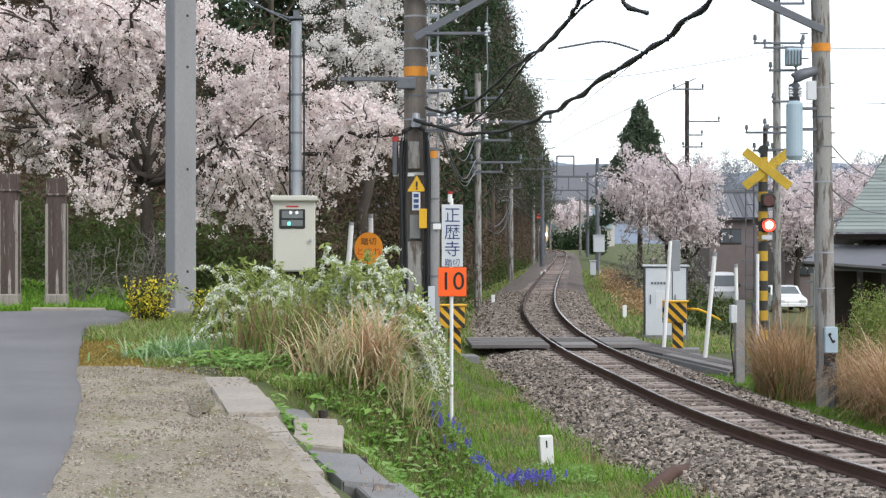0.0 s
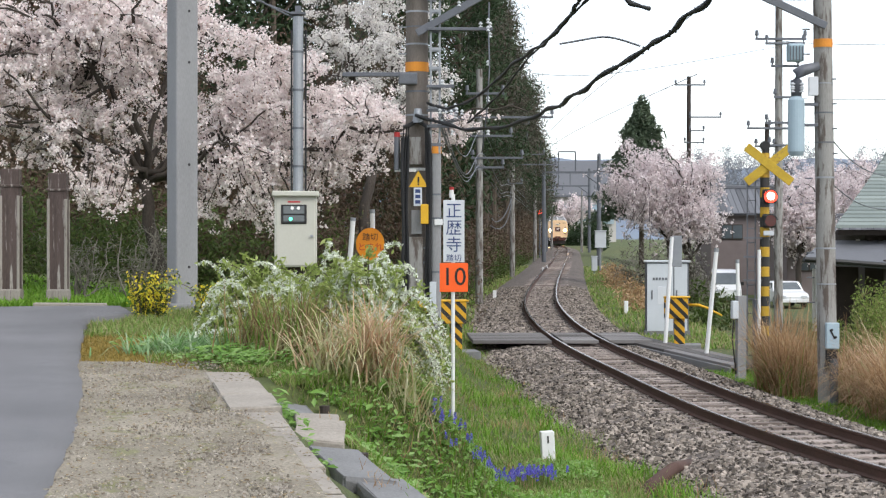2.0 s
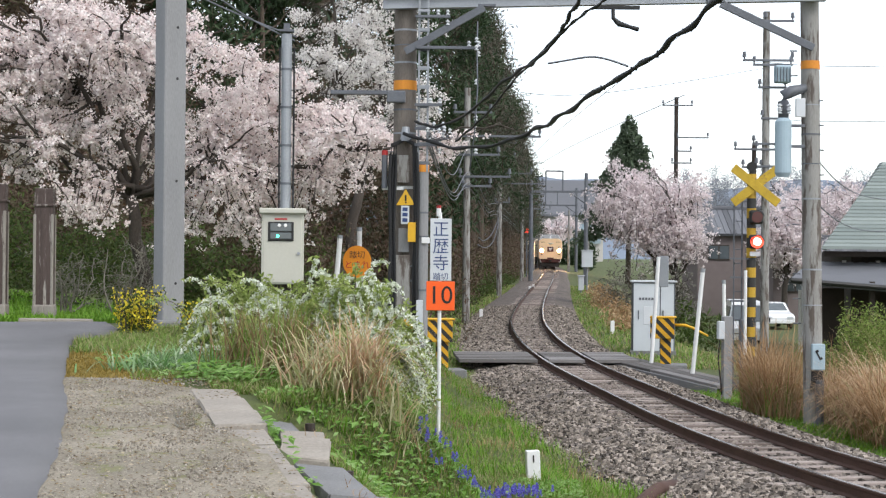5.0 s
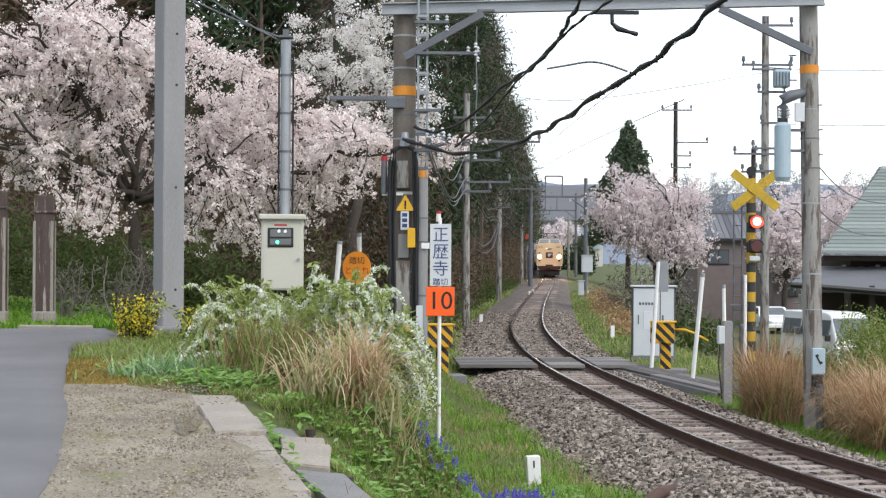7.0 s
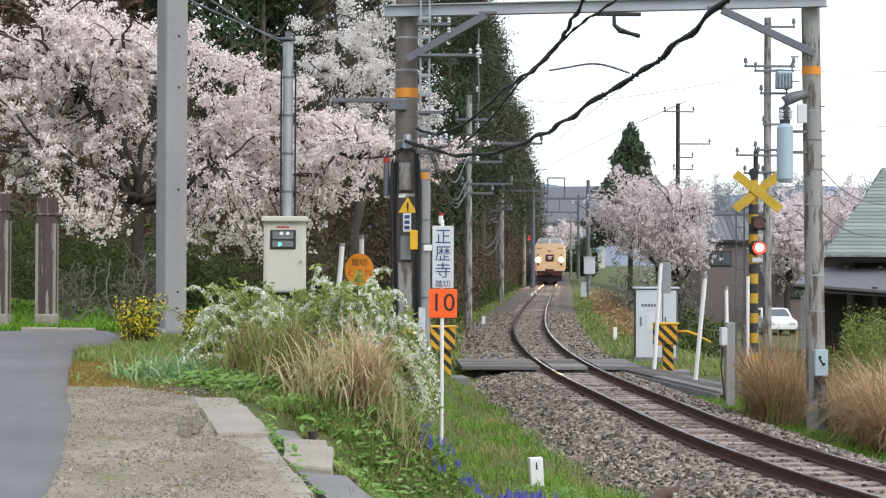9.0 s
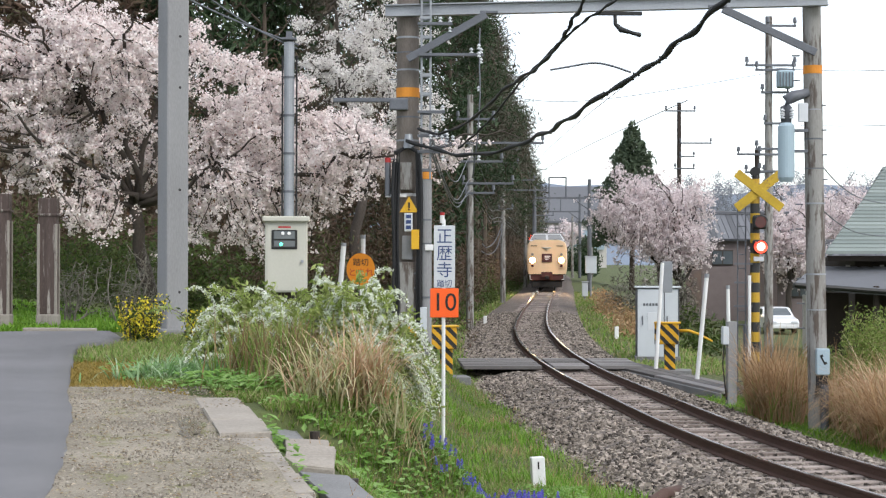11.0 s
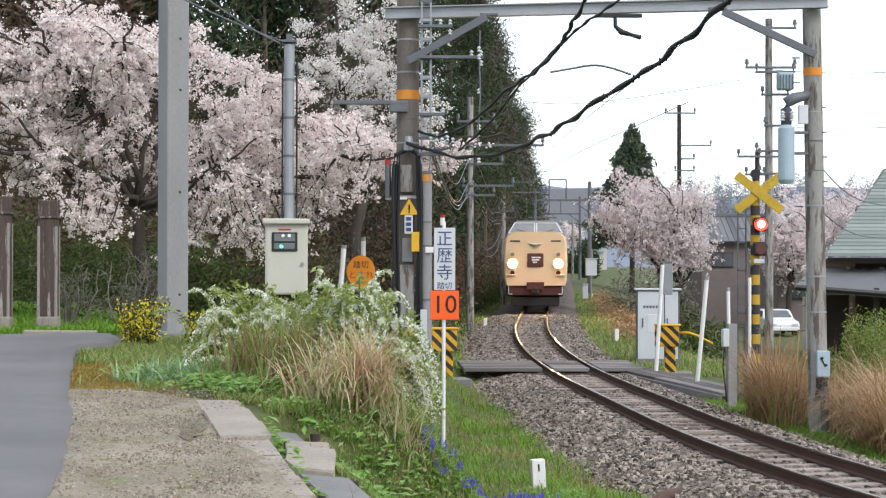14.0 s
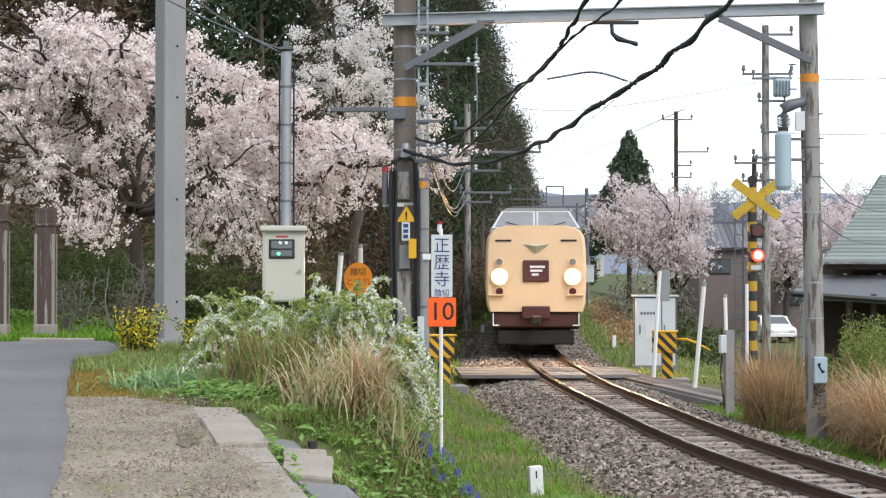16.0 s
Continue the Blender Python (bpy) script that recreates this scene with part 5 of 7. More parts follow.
def gable(t, x0, x1, y0, y1, eave, ridge, mat, over=0.4, ribs=0.35, along_x=True):
    """A pitched roof of two ribbed slopes; the ridge runs along x."""
    ym = (y0 + y1) / 2
    for s, ya in ((-1, y0 - over), (1, y1 + over)):
        n = max(4, int((x1 - x0 + 2 * over) / ribs))
        xs = np.linspace(x0 - over, x1 + over, n + 1)
        for i in range(n):
            a, b = xs[i], xs[i + 1] - ribs * 0.12
            v = [(a, ya, eave), (b, ya, eave), (b, ym, ridge), (a, ym, ridge), (a, ya, eave - 0.12), (b, ya, eave - 0.12), (b, ym, ridge - 0.12), (a, ym, ridge - 0.12)]
            mesh_part("roof_panel", v, [(0, 1, 2, 3), (4, 7, 6, 5), (0, 4, 5, 1), (1, 5, 6, 2), (2, 6, 7, 3), (3, 7, 4, 0)], mat, t)
        v = [(x0 - over, ya, eave - 0.05), (x1 + over, ya, eave - 0.05), (x1 + over, ym, ridge - 0.05), (x0 - over, ym, ridge - 0.05), (x0 - over, ya, eave - 0.16), (x1 + over, ya, eave - 0.16), (x1 + over, ym, ridge - 0.16), (x0 - over, ym, ridge - 0.16)]
        mesh_part("roof_slope", v, [(0, 1, 2, 3), (4, 7, 6, 5), (0, 4, 5, 1), (1, 5, 6, 2), (2, 6, 7, 3), (3, 7, 4, 0)], mat, t)
    bm = B()
    box(bm, ((x0 + x1) / 2, ym, ridge + 0.06), (x1 - x0 + 2 * over, 0.3, 0.24), 0.05)
    part("ridge", bm, mat, t)


def house(x0, x1, y0, y1, eave, ridge, wall, roof, label, windows, base=None):
    g = (gz(x0, y0) if base is None else base) - 0.2
    t = thing("house", pose(0, 0, 0), label, "house")
    bm = B()
    box(bm, ((x0 + x1) / 2, (y0 + y1) / 2, (g + eave) / 2), (x1 - x0, y1 - y0, eave - g), 0.02)
    ym = (y0 + y1) / 2
    vs = [bm.verts.new(v) for v in ((x0, y0, eave), (x0, y1, eave), (x0, ym, ridge - 0.1), (x1, y0, eave), (x1, y1, eave), (x1, ym, ridge - 0.1))]
    for q in ((0, 1, 2), (3, 5, 4), (0, 2, 5, 3), (1, 4, 5, 2)):
        bm.faces.new([vs[i] for i in q])
    part("wall", bm, wall, t)
    gable(t, x0, x1, y0, y1, eave, ridge, roof)
    for x, z, w, h in windows:
        bm = B()
        box(bm, (x, y0 - 0.02, z), (w, 0.10, h), 0.01)
        fr = part("window", bm, M_DARKWOOD, t)
        for k in (-0.25, 0.25):
            bm = B()
            box(bm, (x + k * w, y0 - 0.075, z), (w * 0.44, 0.02, h * 0.86))
            part("pane", bm, M_GLASS, fr)
    return t


house(17.6, 24.5, 112, 119, 4.25, 6.0, M_MAUVE, M_TILE, "two-storey house with mauve walls and a grey tile roof", [(19, 3.0, 1.4, 1.0), (22, 3.0, 1.4, 1.0)], base=-1.2)
house(20.2, 27.0, 100, 106, 2.6, 3.9, M_MAUVE, M_TILE, "low house with a grey tile roof behind the crossing", [(21.5, 1.2, 1.4, 1.2)], base=-1.2)
house(23.5, 30.0, 126, 132, 5.0, 7.0, M_PLASTER, M_TILE, "distant house with a grey tile roof among cherry trees", [(26, 3.4, 1.6, 1.0)], base=-1.2)


def station():
    t = thing("station_building", pose(0, 0, 0), "large distant building with a long grey roof and white walls", "building")
    bm = B()
    box(bm, (24, 345, 6.6), (20, 18, 11), 0.05)
    part("wall", bm, M_PLASTER, t, "pale wall")
    v = [(14, 334, 11.3), (36, 334, 11.3), (36, 346, 18.6), (14, 346, 18.6), (14, 334, 10.9), (36, 334, 10.9), (36, 346, 18.2), (14, 346, 18.2)]
    mesh_part("roof", v, [(0, 1, 2, 3), (4, 7, 6, 5), (0, 4, 5, 1), (1, 5, 6, 2), (2, 6, 7, 3), (3, 7, 4, 0)], M_TILE, t, "long grey roof")
    for z in (8.9, 6.2):
        bm = B()
        box(bm, (24, 335.6, z), (19, 0.4, 1.1))
        part("window_band", bm, M_BLUEGREY, t, "grey window band")
    bm = B()
    box(bm, (24, 333, 8.0), (18, 5, 0.3), 0.03)
    part("canopy", bm, M_TILE, t)


station()


def near_house():
    t = thing("house", Matrix.Translation(EYE) @ Matrix.Scale(1.3, 4) @ Matrix.Translation(-EYE), "old dark timber house with a grey-green hipped roof", "house")
    bm = B()
    box(bm, (16.8, 54.5, 0.7), (8.2, 6.6, 4.1), 0.02)
    part("wall", bm, M_DARKWOOD, t, "dark timber wall")
    # hipped main roof, in courses
    def course(e0, e1, mat, name):
        """One slope between an eave line and a ridge line, in stepped courses."""
        n = 24
        for i in range(n):
            a, b = i / n, (i + 1.25) / n
            p = [Vector(e0[0]).lerp(Vector(e1[0]), a), Vector(e0[1]).lerp(Vector(e1[1]), a), Vector(e0[1]).lerp(Vector(e1[1]), b), Vector(e0[0]).lerp(Vector(e1[0]), b)]
            up = Vector((0, 0, 0.045))
            v = [p[0] + up, p[1] + up, p[2], p[3]] + [q - up for q in p]
            mesh_part("roof_course", v, [(0, 1, 2, 3), (4, 7, 6, 5), (0, 4, 5, 1), (1, 5, 6, 2), (2, 6, 7, 3), (3, 7, 4, 0)], mat, t)
    course(((11.45, 49.6, 2.86), (22, 49.6, 2.86)), ((14.4, 54, 5.62), (19, 54, 5.62)), M_ROOFGREEN, "front")
    course(((13.7, 58.6, 2.86), (11.45, 49.6, 2.86)), ((14.4, 54.5, 5.62), (14.4, 54, 5.62)), M_ROOFGREEN, "left")
    bm = B()
    box(bm, (16.6, 50.1, 2.68), (10, 0.15, 0.16))
    part("eave_board", bm, M_DARKWOOD, t)
    for i in range(14):
        bm = B()
        box(bm, (12.4 + i * 0.34, 50.85, 2.28), (0.12, 0.06, 0.42), 0.006)
        part("lattice_bar", bm, M_PLASTER if i % 3 == 0 else M_DARKWOOD, t)
    for e0, e1 in ((((10.0, 47.2, 1.95), (15.5, 47.2, 1.55)), ((11.4, 51, 2.45), (15.5, 51, 2.45))), (((14.0, 46.5, 1.75), (20, 46.5, 1.75)), ((14.0, 50.8, 2.6), (20, 50.8, 2.6)))):
        v = [Vector(e0[0]), Vector(e0[1]), Vector(e1[1]), Vector(e1[0])]
        v = v + [q - Vector((0, 0, 0.13)) for q in v]
        mesh_part("porch_roof", v, [(0, 1, 2, 3), (4, 7, 6, 5), (0, 4, 5, 1), (1, 5, 6, 2), (2, 6, 7, 3), (3, 7, 4, 0)], M_TILE, t, "grey porch roof")
    for a, b in (((10.0, 47.1, 1.93), (15.5, 47.1, 1.53)), ((13.9, 46.4, 1.72), (20, 46.4, 1.72)), ((13.9, 46.4, 1.66), (15.3, 50.9, 2.62))):
        bm = B()
        rod(bm, a, b, 0.07, n=8)
        part("gutter", bm, M_INK, t, "dark gutter")
    for x in (11.15, 11.45, 11.75):
        bm = B()
        box(bm, (x * 0.985, 50.4, 0.5), (0.09, 0.08, 2.2), 0.01)
        part("screen_bar", bm, M_PLASTER, t, "pale screen bar")
    for x in (10.9, 12.4, 14.3, 16.4):
        bm = B()
        box(bm, (x, 47.6, 0.4), (0.14, 0.14, 3.0), 0.01)
        part("post", bm, M_DARKWOOD, t)
    bm = B()
    box(bm, (12.0, 51.0, 0.7), (0.9, 0.06, 1.9), 0.01)
    part("door", bm, M_DARKWOOD, t, "dark sliding door")
    bm = B()
    box(bm, (11.2, 50.9, 0.6), (0.10, 0.08, 2.2), 0.01)
    part("door_post", bm, M_WHITE, t)


near_house()


def car_body(t, prof, w, mat, name="body"):
    """A car body lofted from its side profile (x forward), narrowing upward."""
    n = len(prof)
    v = []
    for s in (-1, 1):
        for x, z in prof:
            k = 1.0 if z < 0.85 else 1.0 - (z - 0.85) * 0.22
            v.append((x, s * w / 2 * k, z))
    f = [tuple(range(n - 1, -1, -1)), tuple(range(n, 2 * n))] + [(i, (i + 1) % n, (i + 1) % n + n, i + n) for i in range(n)]
    me = bpy.data.meshes.new(name)
    me.from_pydata(v, [], f)
    bm = B()
    bm.from_mesh(me)
    bmesh.ops.bevel(bm, geom=list(bm.edges), offset=0.05, segments=2, profile=0.5, affect="EDGES", clamp_overlap=True)
    bmesh.ops.recalc_face_normals(bm, faces=bm.faces)
    bpy.data.meshes.remove(me)
    return part(name, bm, mat, t)


def slanted(name, a, b, w0, w1, mat, parent, label="", out=0.02):
    """A thin pane across the car between two profile points."""
    a, b = Vector(a), Vector(b)
    d = Vector(((b - a).z, 0, -(b - a).x)).normalized()
    if d.z < 0:
        d = -d
    q = [(a.x, -w0 / 2, a.z), (a.x, w0 / 2, a.z), (b.x, w1 / 2, b.z), (b.x, -w1 / 2, b.z)]
    v = [Vector(p) + d * out for p in q] + [Vector(p) - d * 0.03 for p in q]
    return mesh_part(name, v, [(0, 1, 2, 3), (4, 7, 6, 5), (0, 4, 5, 1), (1, 5, 6, 2), (2, 6, 7, 3), (3, 7, 4, 0)], mat, parent, label)


def wheels(t, xs, w, r):
    for x in xs:
        for s in (-1, 1):
            bm = B()
            rod(bm, (x, s * (w / 2 - 0.17), r), (x, s * (w / 2 + 0.01), r), r, n=20)
            wh = part("wheel", bm, M_TYRE, t, "black tyre")
            bm = B()
            rod(bm, (x, s * (w / 2), r), (x, s * (w / 2 + 0.02), r), r * 0.6, n=16)
            part("rim", bm, M_STEEL, wh)


def lamps(t, x, w, z, front):
    for s in (-1, 1):
        bm = B()
        box(bm, (x, s * (w / 2 - 0.28), z), (0.05, 0.34, 0.14), 0.02)
        part("headlight" if front else "tail_light", bm, M_SIGNW if front else M_REDGLASS, t)
    bm = B()
    box(bm, (x, 0, z - 0.22), (0.04, 0.34, 0.17), 0.005)
    part("number_plate", bm, M_WHITE, t)


def sedan():
    t = thing("parked_car", pose(18.62, 93, gz(18.62, 93), 0, 0, -88), "white parked sedan car in front of the house", "car")
    prof = [(2.2, 0.3), (2.25, 0.62), (2.0, 0.78), (1.05, 0.92), (0.4, 1.38), (-0.9, 1.40), (-1.6, 0.98), (-2.15, 0.94), (-2.25, 0.6), (-2.2, 0.3)]
    car_body(t, prof, 1.7, M_CARWHITE)
    slanted("windscreen", (0.98, 0, 0.97), (0.46, 0, 1.33), 1.45, 1.2, M_GLASS, t, "dark windscreen")
    slanted("rear_window", (-1.52, 0, 1.03), (-0.97, 0, 1.35), 1.4, 1.2, M_GLASS, t, "dark rear window")
    for s in (-1, 1):
        bm = B()
        box(bm, (-0.25, s * 0.80, 1.15), (1.7, 0.06, 0.32), 0.01)
        part("side_window", bm, M_GLASS, t)
    wheels(t, (1.35, -1.3), 1.7, 0.30)
    lamps(t, 2.26, 1.7, 0.62, True)
    lamps(t, -2.26, 1.7, 0.7, False)
    bm = B()
    box(bm, (2.25, 0, 0.4), (0.08, 1.6, 0.2), 0.03)
    part("bumper", bm, M_CARWHITE, t)


sedan()


def van():
    t = thing("van", pose(15.6, 94, -1.15, 0, 0, -90), "white one-box van driving along the lane", "van")
    prof = [(1.95, 0.28), (2.0, 0.75), (1.85, 1.0), (1.25, 1.82), (0.9, 1.92), (-1.9, 1.92), (-2.0, 1.75), (-2.02, 0.28)]
    car_body(t, prof, 1.6, M_CARWHITE)
    slanted("windscreen", (1.80, 0, 1.08), (1.33, 0, 1.72), 1.4, 1.22, M_GLASS, t, "dark windscreen")
    bm = B()
    box(bm, (-2.02, 0, 1.4), (0.04, 1.2, 0.5), 0.01)
    part("rear_window", bm, M_GLASS, t)
    for s in (-1, 1):
        for x, w in ((0.95, 0.75), (-0.05, 0.95), (-1.2, 1.1)):
            bm = B()
            box(bm, (x, s * 0.70, 1.42), (w, 0.08, 0.5), 0.01, turn=(s * 12, 0, 0))
            part("side_window", bm, M_GLASS, t)
        bm = B()
        box(bm, (1.5, s * 0.88, 1.12), (0.08, 0.18, 0.2), 0.02)
        part("mirror", bm, M_INK, t)
    wheels(t, (1.3, -1.25), 1.6, 0.29)
    lamps(t, 2.0, 1.6, 0.72, True)
    lamps(t, -2.03, 1.6, 0.9, False)
    return t


VAN = van()


def hills():
    def ridge(x0, x1, y, h0, h1, f, seed, name):
        xs = np.linspace(x0, x1, 60)
        v, fa = [], []
        for i, x in enumerate(xs):
            k = i / 59
            h = (h0 + (h1 - h0) * k) * (1 + 0.08 * math.sin(x * f + seed) + 0.05 * math.sin(x * f * 2.7))
            v += [(x, y, -5), (x, y + 150, h), (x, y + 500, h * 0.8)]
        for i in range(59):
            for j in range(2):
                fa.append((i * 3 + j, (i + 1) * 3 + j, (i + 1) * 3 + j + 1, i * 3 + j + 1))
        tagged(mesh_part("backdrop", v, fa, M_HAZEHILL, smooth=True), "wooded hills with misty blue-grey haze in their colour", "hills", kind="structure")
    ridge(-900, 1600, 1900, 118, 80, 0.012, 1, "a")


hills()

# ---- trees and plants ----


def bend(a, b, rng, sag=0.0, wob=0.1, n=7):
    a, b = np.array(a, float), np.array(b, float)
    k = np.linspace(0, 1, n)[:, None]
    L = np.linalg.norm(b - a)
    p = a + (b - a) * k
    off = rng.normal(size=3) * wob * L
    p += np.sin(k * math.pi) * off + np.sin(k * math.pi) * np.array([0, 0, sag * L])
    p[1:-1] += rng.normal(size=(n - 2, 3)) * wob * L * 0.18
    return p


def crowned_tree(name, base, fork, limbs, targets, blossom, rng, label, per, spread, size, trunk_r, leaf_name="crown", twig_sag=0.12, bark=None, twig_r=0.012, droop=0.0, extra=None, group="", category="tree", puff=1, puff_r=0.0):
    """A tree: trunk, limbs to given ends, twigs to many targets, and flowers or leaves about each twig."""
    base, fork = np.array(base, float), np.array(fork, float)
    t = thing(name, pose(*base), label, category, group)
    pieces = [tube(bend(np.zeros(3), fork - base, rng, 0, 0.05), np.linspace(trunk_r, trunk_r * 0.75, 7), 10)]
    nodes, rad = [], []
    for e in limbs:
        p = bend(fork - base, np.array(e, float) - base, rng, 0.10, 0.10, 12)
        r = np.linspace(trunk_r * 0.45, 0.018, 12)
        pieces.append(tube(p, r, 7))
        nodes.append(p[3:])
        rad.append(r[3:])
        for _ in range(3):
            i = rng.integers(4, 10)
            q = bend(p[i], p[i] + (p[-1] - p[i]) * 0.5 + rng.normal(size=3) * np.linalg.norm(p[-1] - p[0]) * np.array([0.2, 0.2, 0.14]), rng, 0.08, 0.1, 8)
            rr = np.linspace(r[i] * 0.7, 0.014, 8)
            pieces.append(tube(q, rr, 6))
            nodes.append(q[2:])
            rad.append(rr[2:])
    nodes, rad = np.concatenate(nodes), np.concatenate(rad)
    pts = []
    for c in np.asarray(targets, float) - base:
        i = int(np.argmin(np.linalg.norm(nodes - c, axis=1) + rng.random(len(nodes)) * 0.3))
        p = bend(nodes[i], c, rng, twig_sag, 0.12, 6)
        if droop:
            p[3:, 2] -= np.array([0.15, 0.5, 1.0]) * droop
        pieces.append(tube(p, np.linspace(min(rad[i], 0.035), twig_r * 0.6, 6), 4))
        m = per // puff
        k = rng.uniform(0.25, 1.08, m)
        j = np.clip((k * 5).astype(int), 0, 4)
        w = p[j] + (p[np.minimum(j + 1, 5)] - p[j]) * (k * 5 - j)[:, None]
        w = w + rng.normal(size=(m, 3)) * np.array(spread) * (0.5 + 0.7 * rng.random((m, 1)))
        if puff > 1:
            w = np.repeat(w, puff, axis=0) + rng.normal(size=(m * puff, 3)) * puff_r * np.repeat(rng.uniform(0.6, 1.35, (m, 1)), puff, axis=0)
        pts.append(w)
    mesh_part("trunk", *join(pieces), bark or M_BARK, t, "dark branching trunk and limbs", smooth=True)
    v, f = quads(np.concatenate(pts), size, rng)
    tagged(mesh_part(leaf_name, v, f, blossom, t), kind="stuff")
    if extra:
        mat, n = extra
        allp = np.concatenate(pts)
        v, f = quads(allp[rng.integers(0, len(allp), n)] + rng.normal(size=(n, 3)) * 0.05, size * 0.7, rng)
        tagged(mesh_part("bud_scatter", v, f, mat, t), kind="stuff")
    return t


def in_shell(c, r, n, rng, inner=0.45, zmin=-9, squash=1.0):
    d = rng.normal(size=(n * 2, 3))
    d /= np.linalg.norm(d, axis=1)[:, None]
    k = rng.uniform(inner, 1.0, (n * 2, 1)) * (1 + 0.12 * np.sin(d[:, :1] * 7 + d[:, 2:] * 5))
    p = np.array(c) + d * k * np.array(r)
    return p[p[:, 2] > zmin][:n]


def big_cherry():
    rng = np.random.default_rng(11)
    tg = np.concatenate([in_shell((-5.8, 33.3, 5.6), (4.9, 3.0, 2.0), 300, rng, 0.5, 3.8), in_shell((-7.0, 32.6, 6.6), (2.6, 1.6, 0.9), 70, rng, 0.3, 5.0), in_shell((-2.3, 33, 4.6), (2.5, 2.4, 1.7), 95, rng, 0.4, 3.3),
                         in_shell((-8.6, 33, 5.1), (2.6, 2.6, 2.0), 70, rng, 0.4, 3.4), in_shell((-3.4, 32, 3.1), (1.9, 1.4, 0.7), 34, rng, 0.3, 2.4), in_shell((-6.4, 31.6, 3.2), (0.9, 0.6, 0.35), 14, rng, 0.2, 2.8),
                         in_shell((-0.4, 33.5, 4.7), (0.9, 1.4, 0.9), 20, rng, 0.2, 3.6)])
    roof_x, roof_z = (-4.7, -3.7, -2.0, -1.2, 0.2), (7.4, 6.35, 5.75, 5.1, 4.7)
    tg = tg[(tg[:, 0] < -4.7) | (tg[:, 2] < np.interp(tg[:, 0], roof_x, roof_z))]
    limbs = [(-9.5, 31.6, 5.0), (-8.6, 31.4, 6.0), (-7.6, 31.2, 7.0), (-4.4, 33, 6.3), (-2.4, 32.0, 5.6), (-0.9, 33, 4.9), (-3.6, 31.5, 4.6), (-8.4, 31.2, 4.9), (-5.2, 35.5, 6.2), (-1.6, 34, 5.2), (-5.6, 31.4, 7.0)]
    crowned_tree("cherry_tree", (-5.42, 33.2, gz(-5.42, 33.2) - 0.1), (-5.85, 33, 3.6), limbs, tg, M_BLOSSOM, rng, "large spreading cherry tree in full pale pink blossom", 270, (0.17, 0.17, 0.06), 0.031, 0.15, "blossom", extra=(M_LEAFBUD, 5000), category="cherry tree", puff=18, puff_r=0.042)


big_cherry()


def white_tree():
    rng = np.random.default_rng(12)
    tg = np.concatenate([in_shell((-2.3, 47, 8.2), (2.0, 1.8, 2.4), 72, rng, 0.3, 5.6), in_shell((-0.6, 47, 6.4), (0.9, 1.2, 1.3), 26, rng, 0.3, 4.6)])
    limbs = [(-3.6, 47, 8.6), (-2.2, 47, 10.2), (-1.0, 47, 8.4), (-0.4, 47, 6.6), (-2.8, 46, 7.2)]
    crowned_tree("magnolia_tree", (-2.0, 47.5, gz(-2, 47.5) - 0.1), (-2.0, 47.3, 4.4), limbs, tg, M_MAGNOLIA, rng, "tall tree covered in white blossom among the woods", 240, (0.2, 0.2, 0.07), 0.034, 0.18, "blossom", category="flowering tree", puff=12, puff_r=0.055)


white_tree()


def weeping(base, c, r, n, per, label, seed, mat, size=0.09, droop=0.9):
    rng = np.random.default_rng(seed)
    b = np.array((*base, gz(*base) - 0.1))
    tg = in_shell(c, r, n, rng, 0.35, c[2] - r[2] * 0.85)
    fork = np.array((base[0], base[1], b[2] + (c[2] - b[2]) * 0.6))
    limbs = [(c[0] + r[0] * 0.7 * math.cos(a), c[1] + r[1] * 0.6 * math.sin(a), c[2] + r[2] * (0.3 + 0.5 * (i % 2))) for i, a in enumerate(np.linspace(0, 5.6, 7))]
    crowned_tree("cherry_tree", b, fork, limbs, tg, mat, rng, label, per, (0.34, 0.34, 0.26), size, 0.2, "blossom", 0.2, droop=droop, twig_r=0.02, category="cherry tree", puff=8, puff_r=size * 1.2)


weeping((11.4, 86), (11.15, 86, 4.75), (3.2, 2.5, 2.75), 190, 200, "round weeping cherry tree in pale pink blossom", 21, M_BLOSSOM2, 0.058, 0.5)
weeping((12.3, 85), (12.4, 85, 3.3), (1.35, 1.4, 1.1), 50, 160, "low spreading cherry tree in pale pink blossom", 28, M_BLOSSOM2, 0.055, 0.2)
weeping((26.0, 118), (26.0, 118, 5.0), (4.0, 3, 3.4), 130, 170, "cherry tree in pink blossom behind the houses", 22, M_BLOSSOM2, 0.075, 0.3)
weeping((26.4, 104), (26.6, 104, 4.9), (3.2, 2.6, 3.0), 110, 170, "cherry tree in pink blossom behind the houses", 23, M_BLOSSOM2, 0.075, 0.3)
weeping((20.8, 285), (21.0, 285, 7.0), (4.0, 3, 2.6), 80, 50, "distant pink cherry tree beside the line", 25, M_BLOSSOM2, 0.2, 0.4)
weeping((20.6, 98), (20.6, 98, 3.6), (2.3, 2, 2.6), 90, 170, "slender cherry tree in pink blossom behind the signal", 27, M_BLOSSOM2, 0.08, 0.4)
weeping((10.6, 82), (10.8, 82, 0.7), (2.2, 1.5, 1.6), 60, 60, "low grey-pink shrub beneath the cherry tree", 26, M_GREYTWIG, 0.05, 0.2)


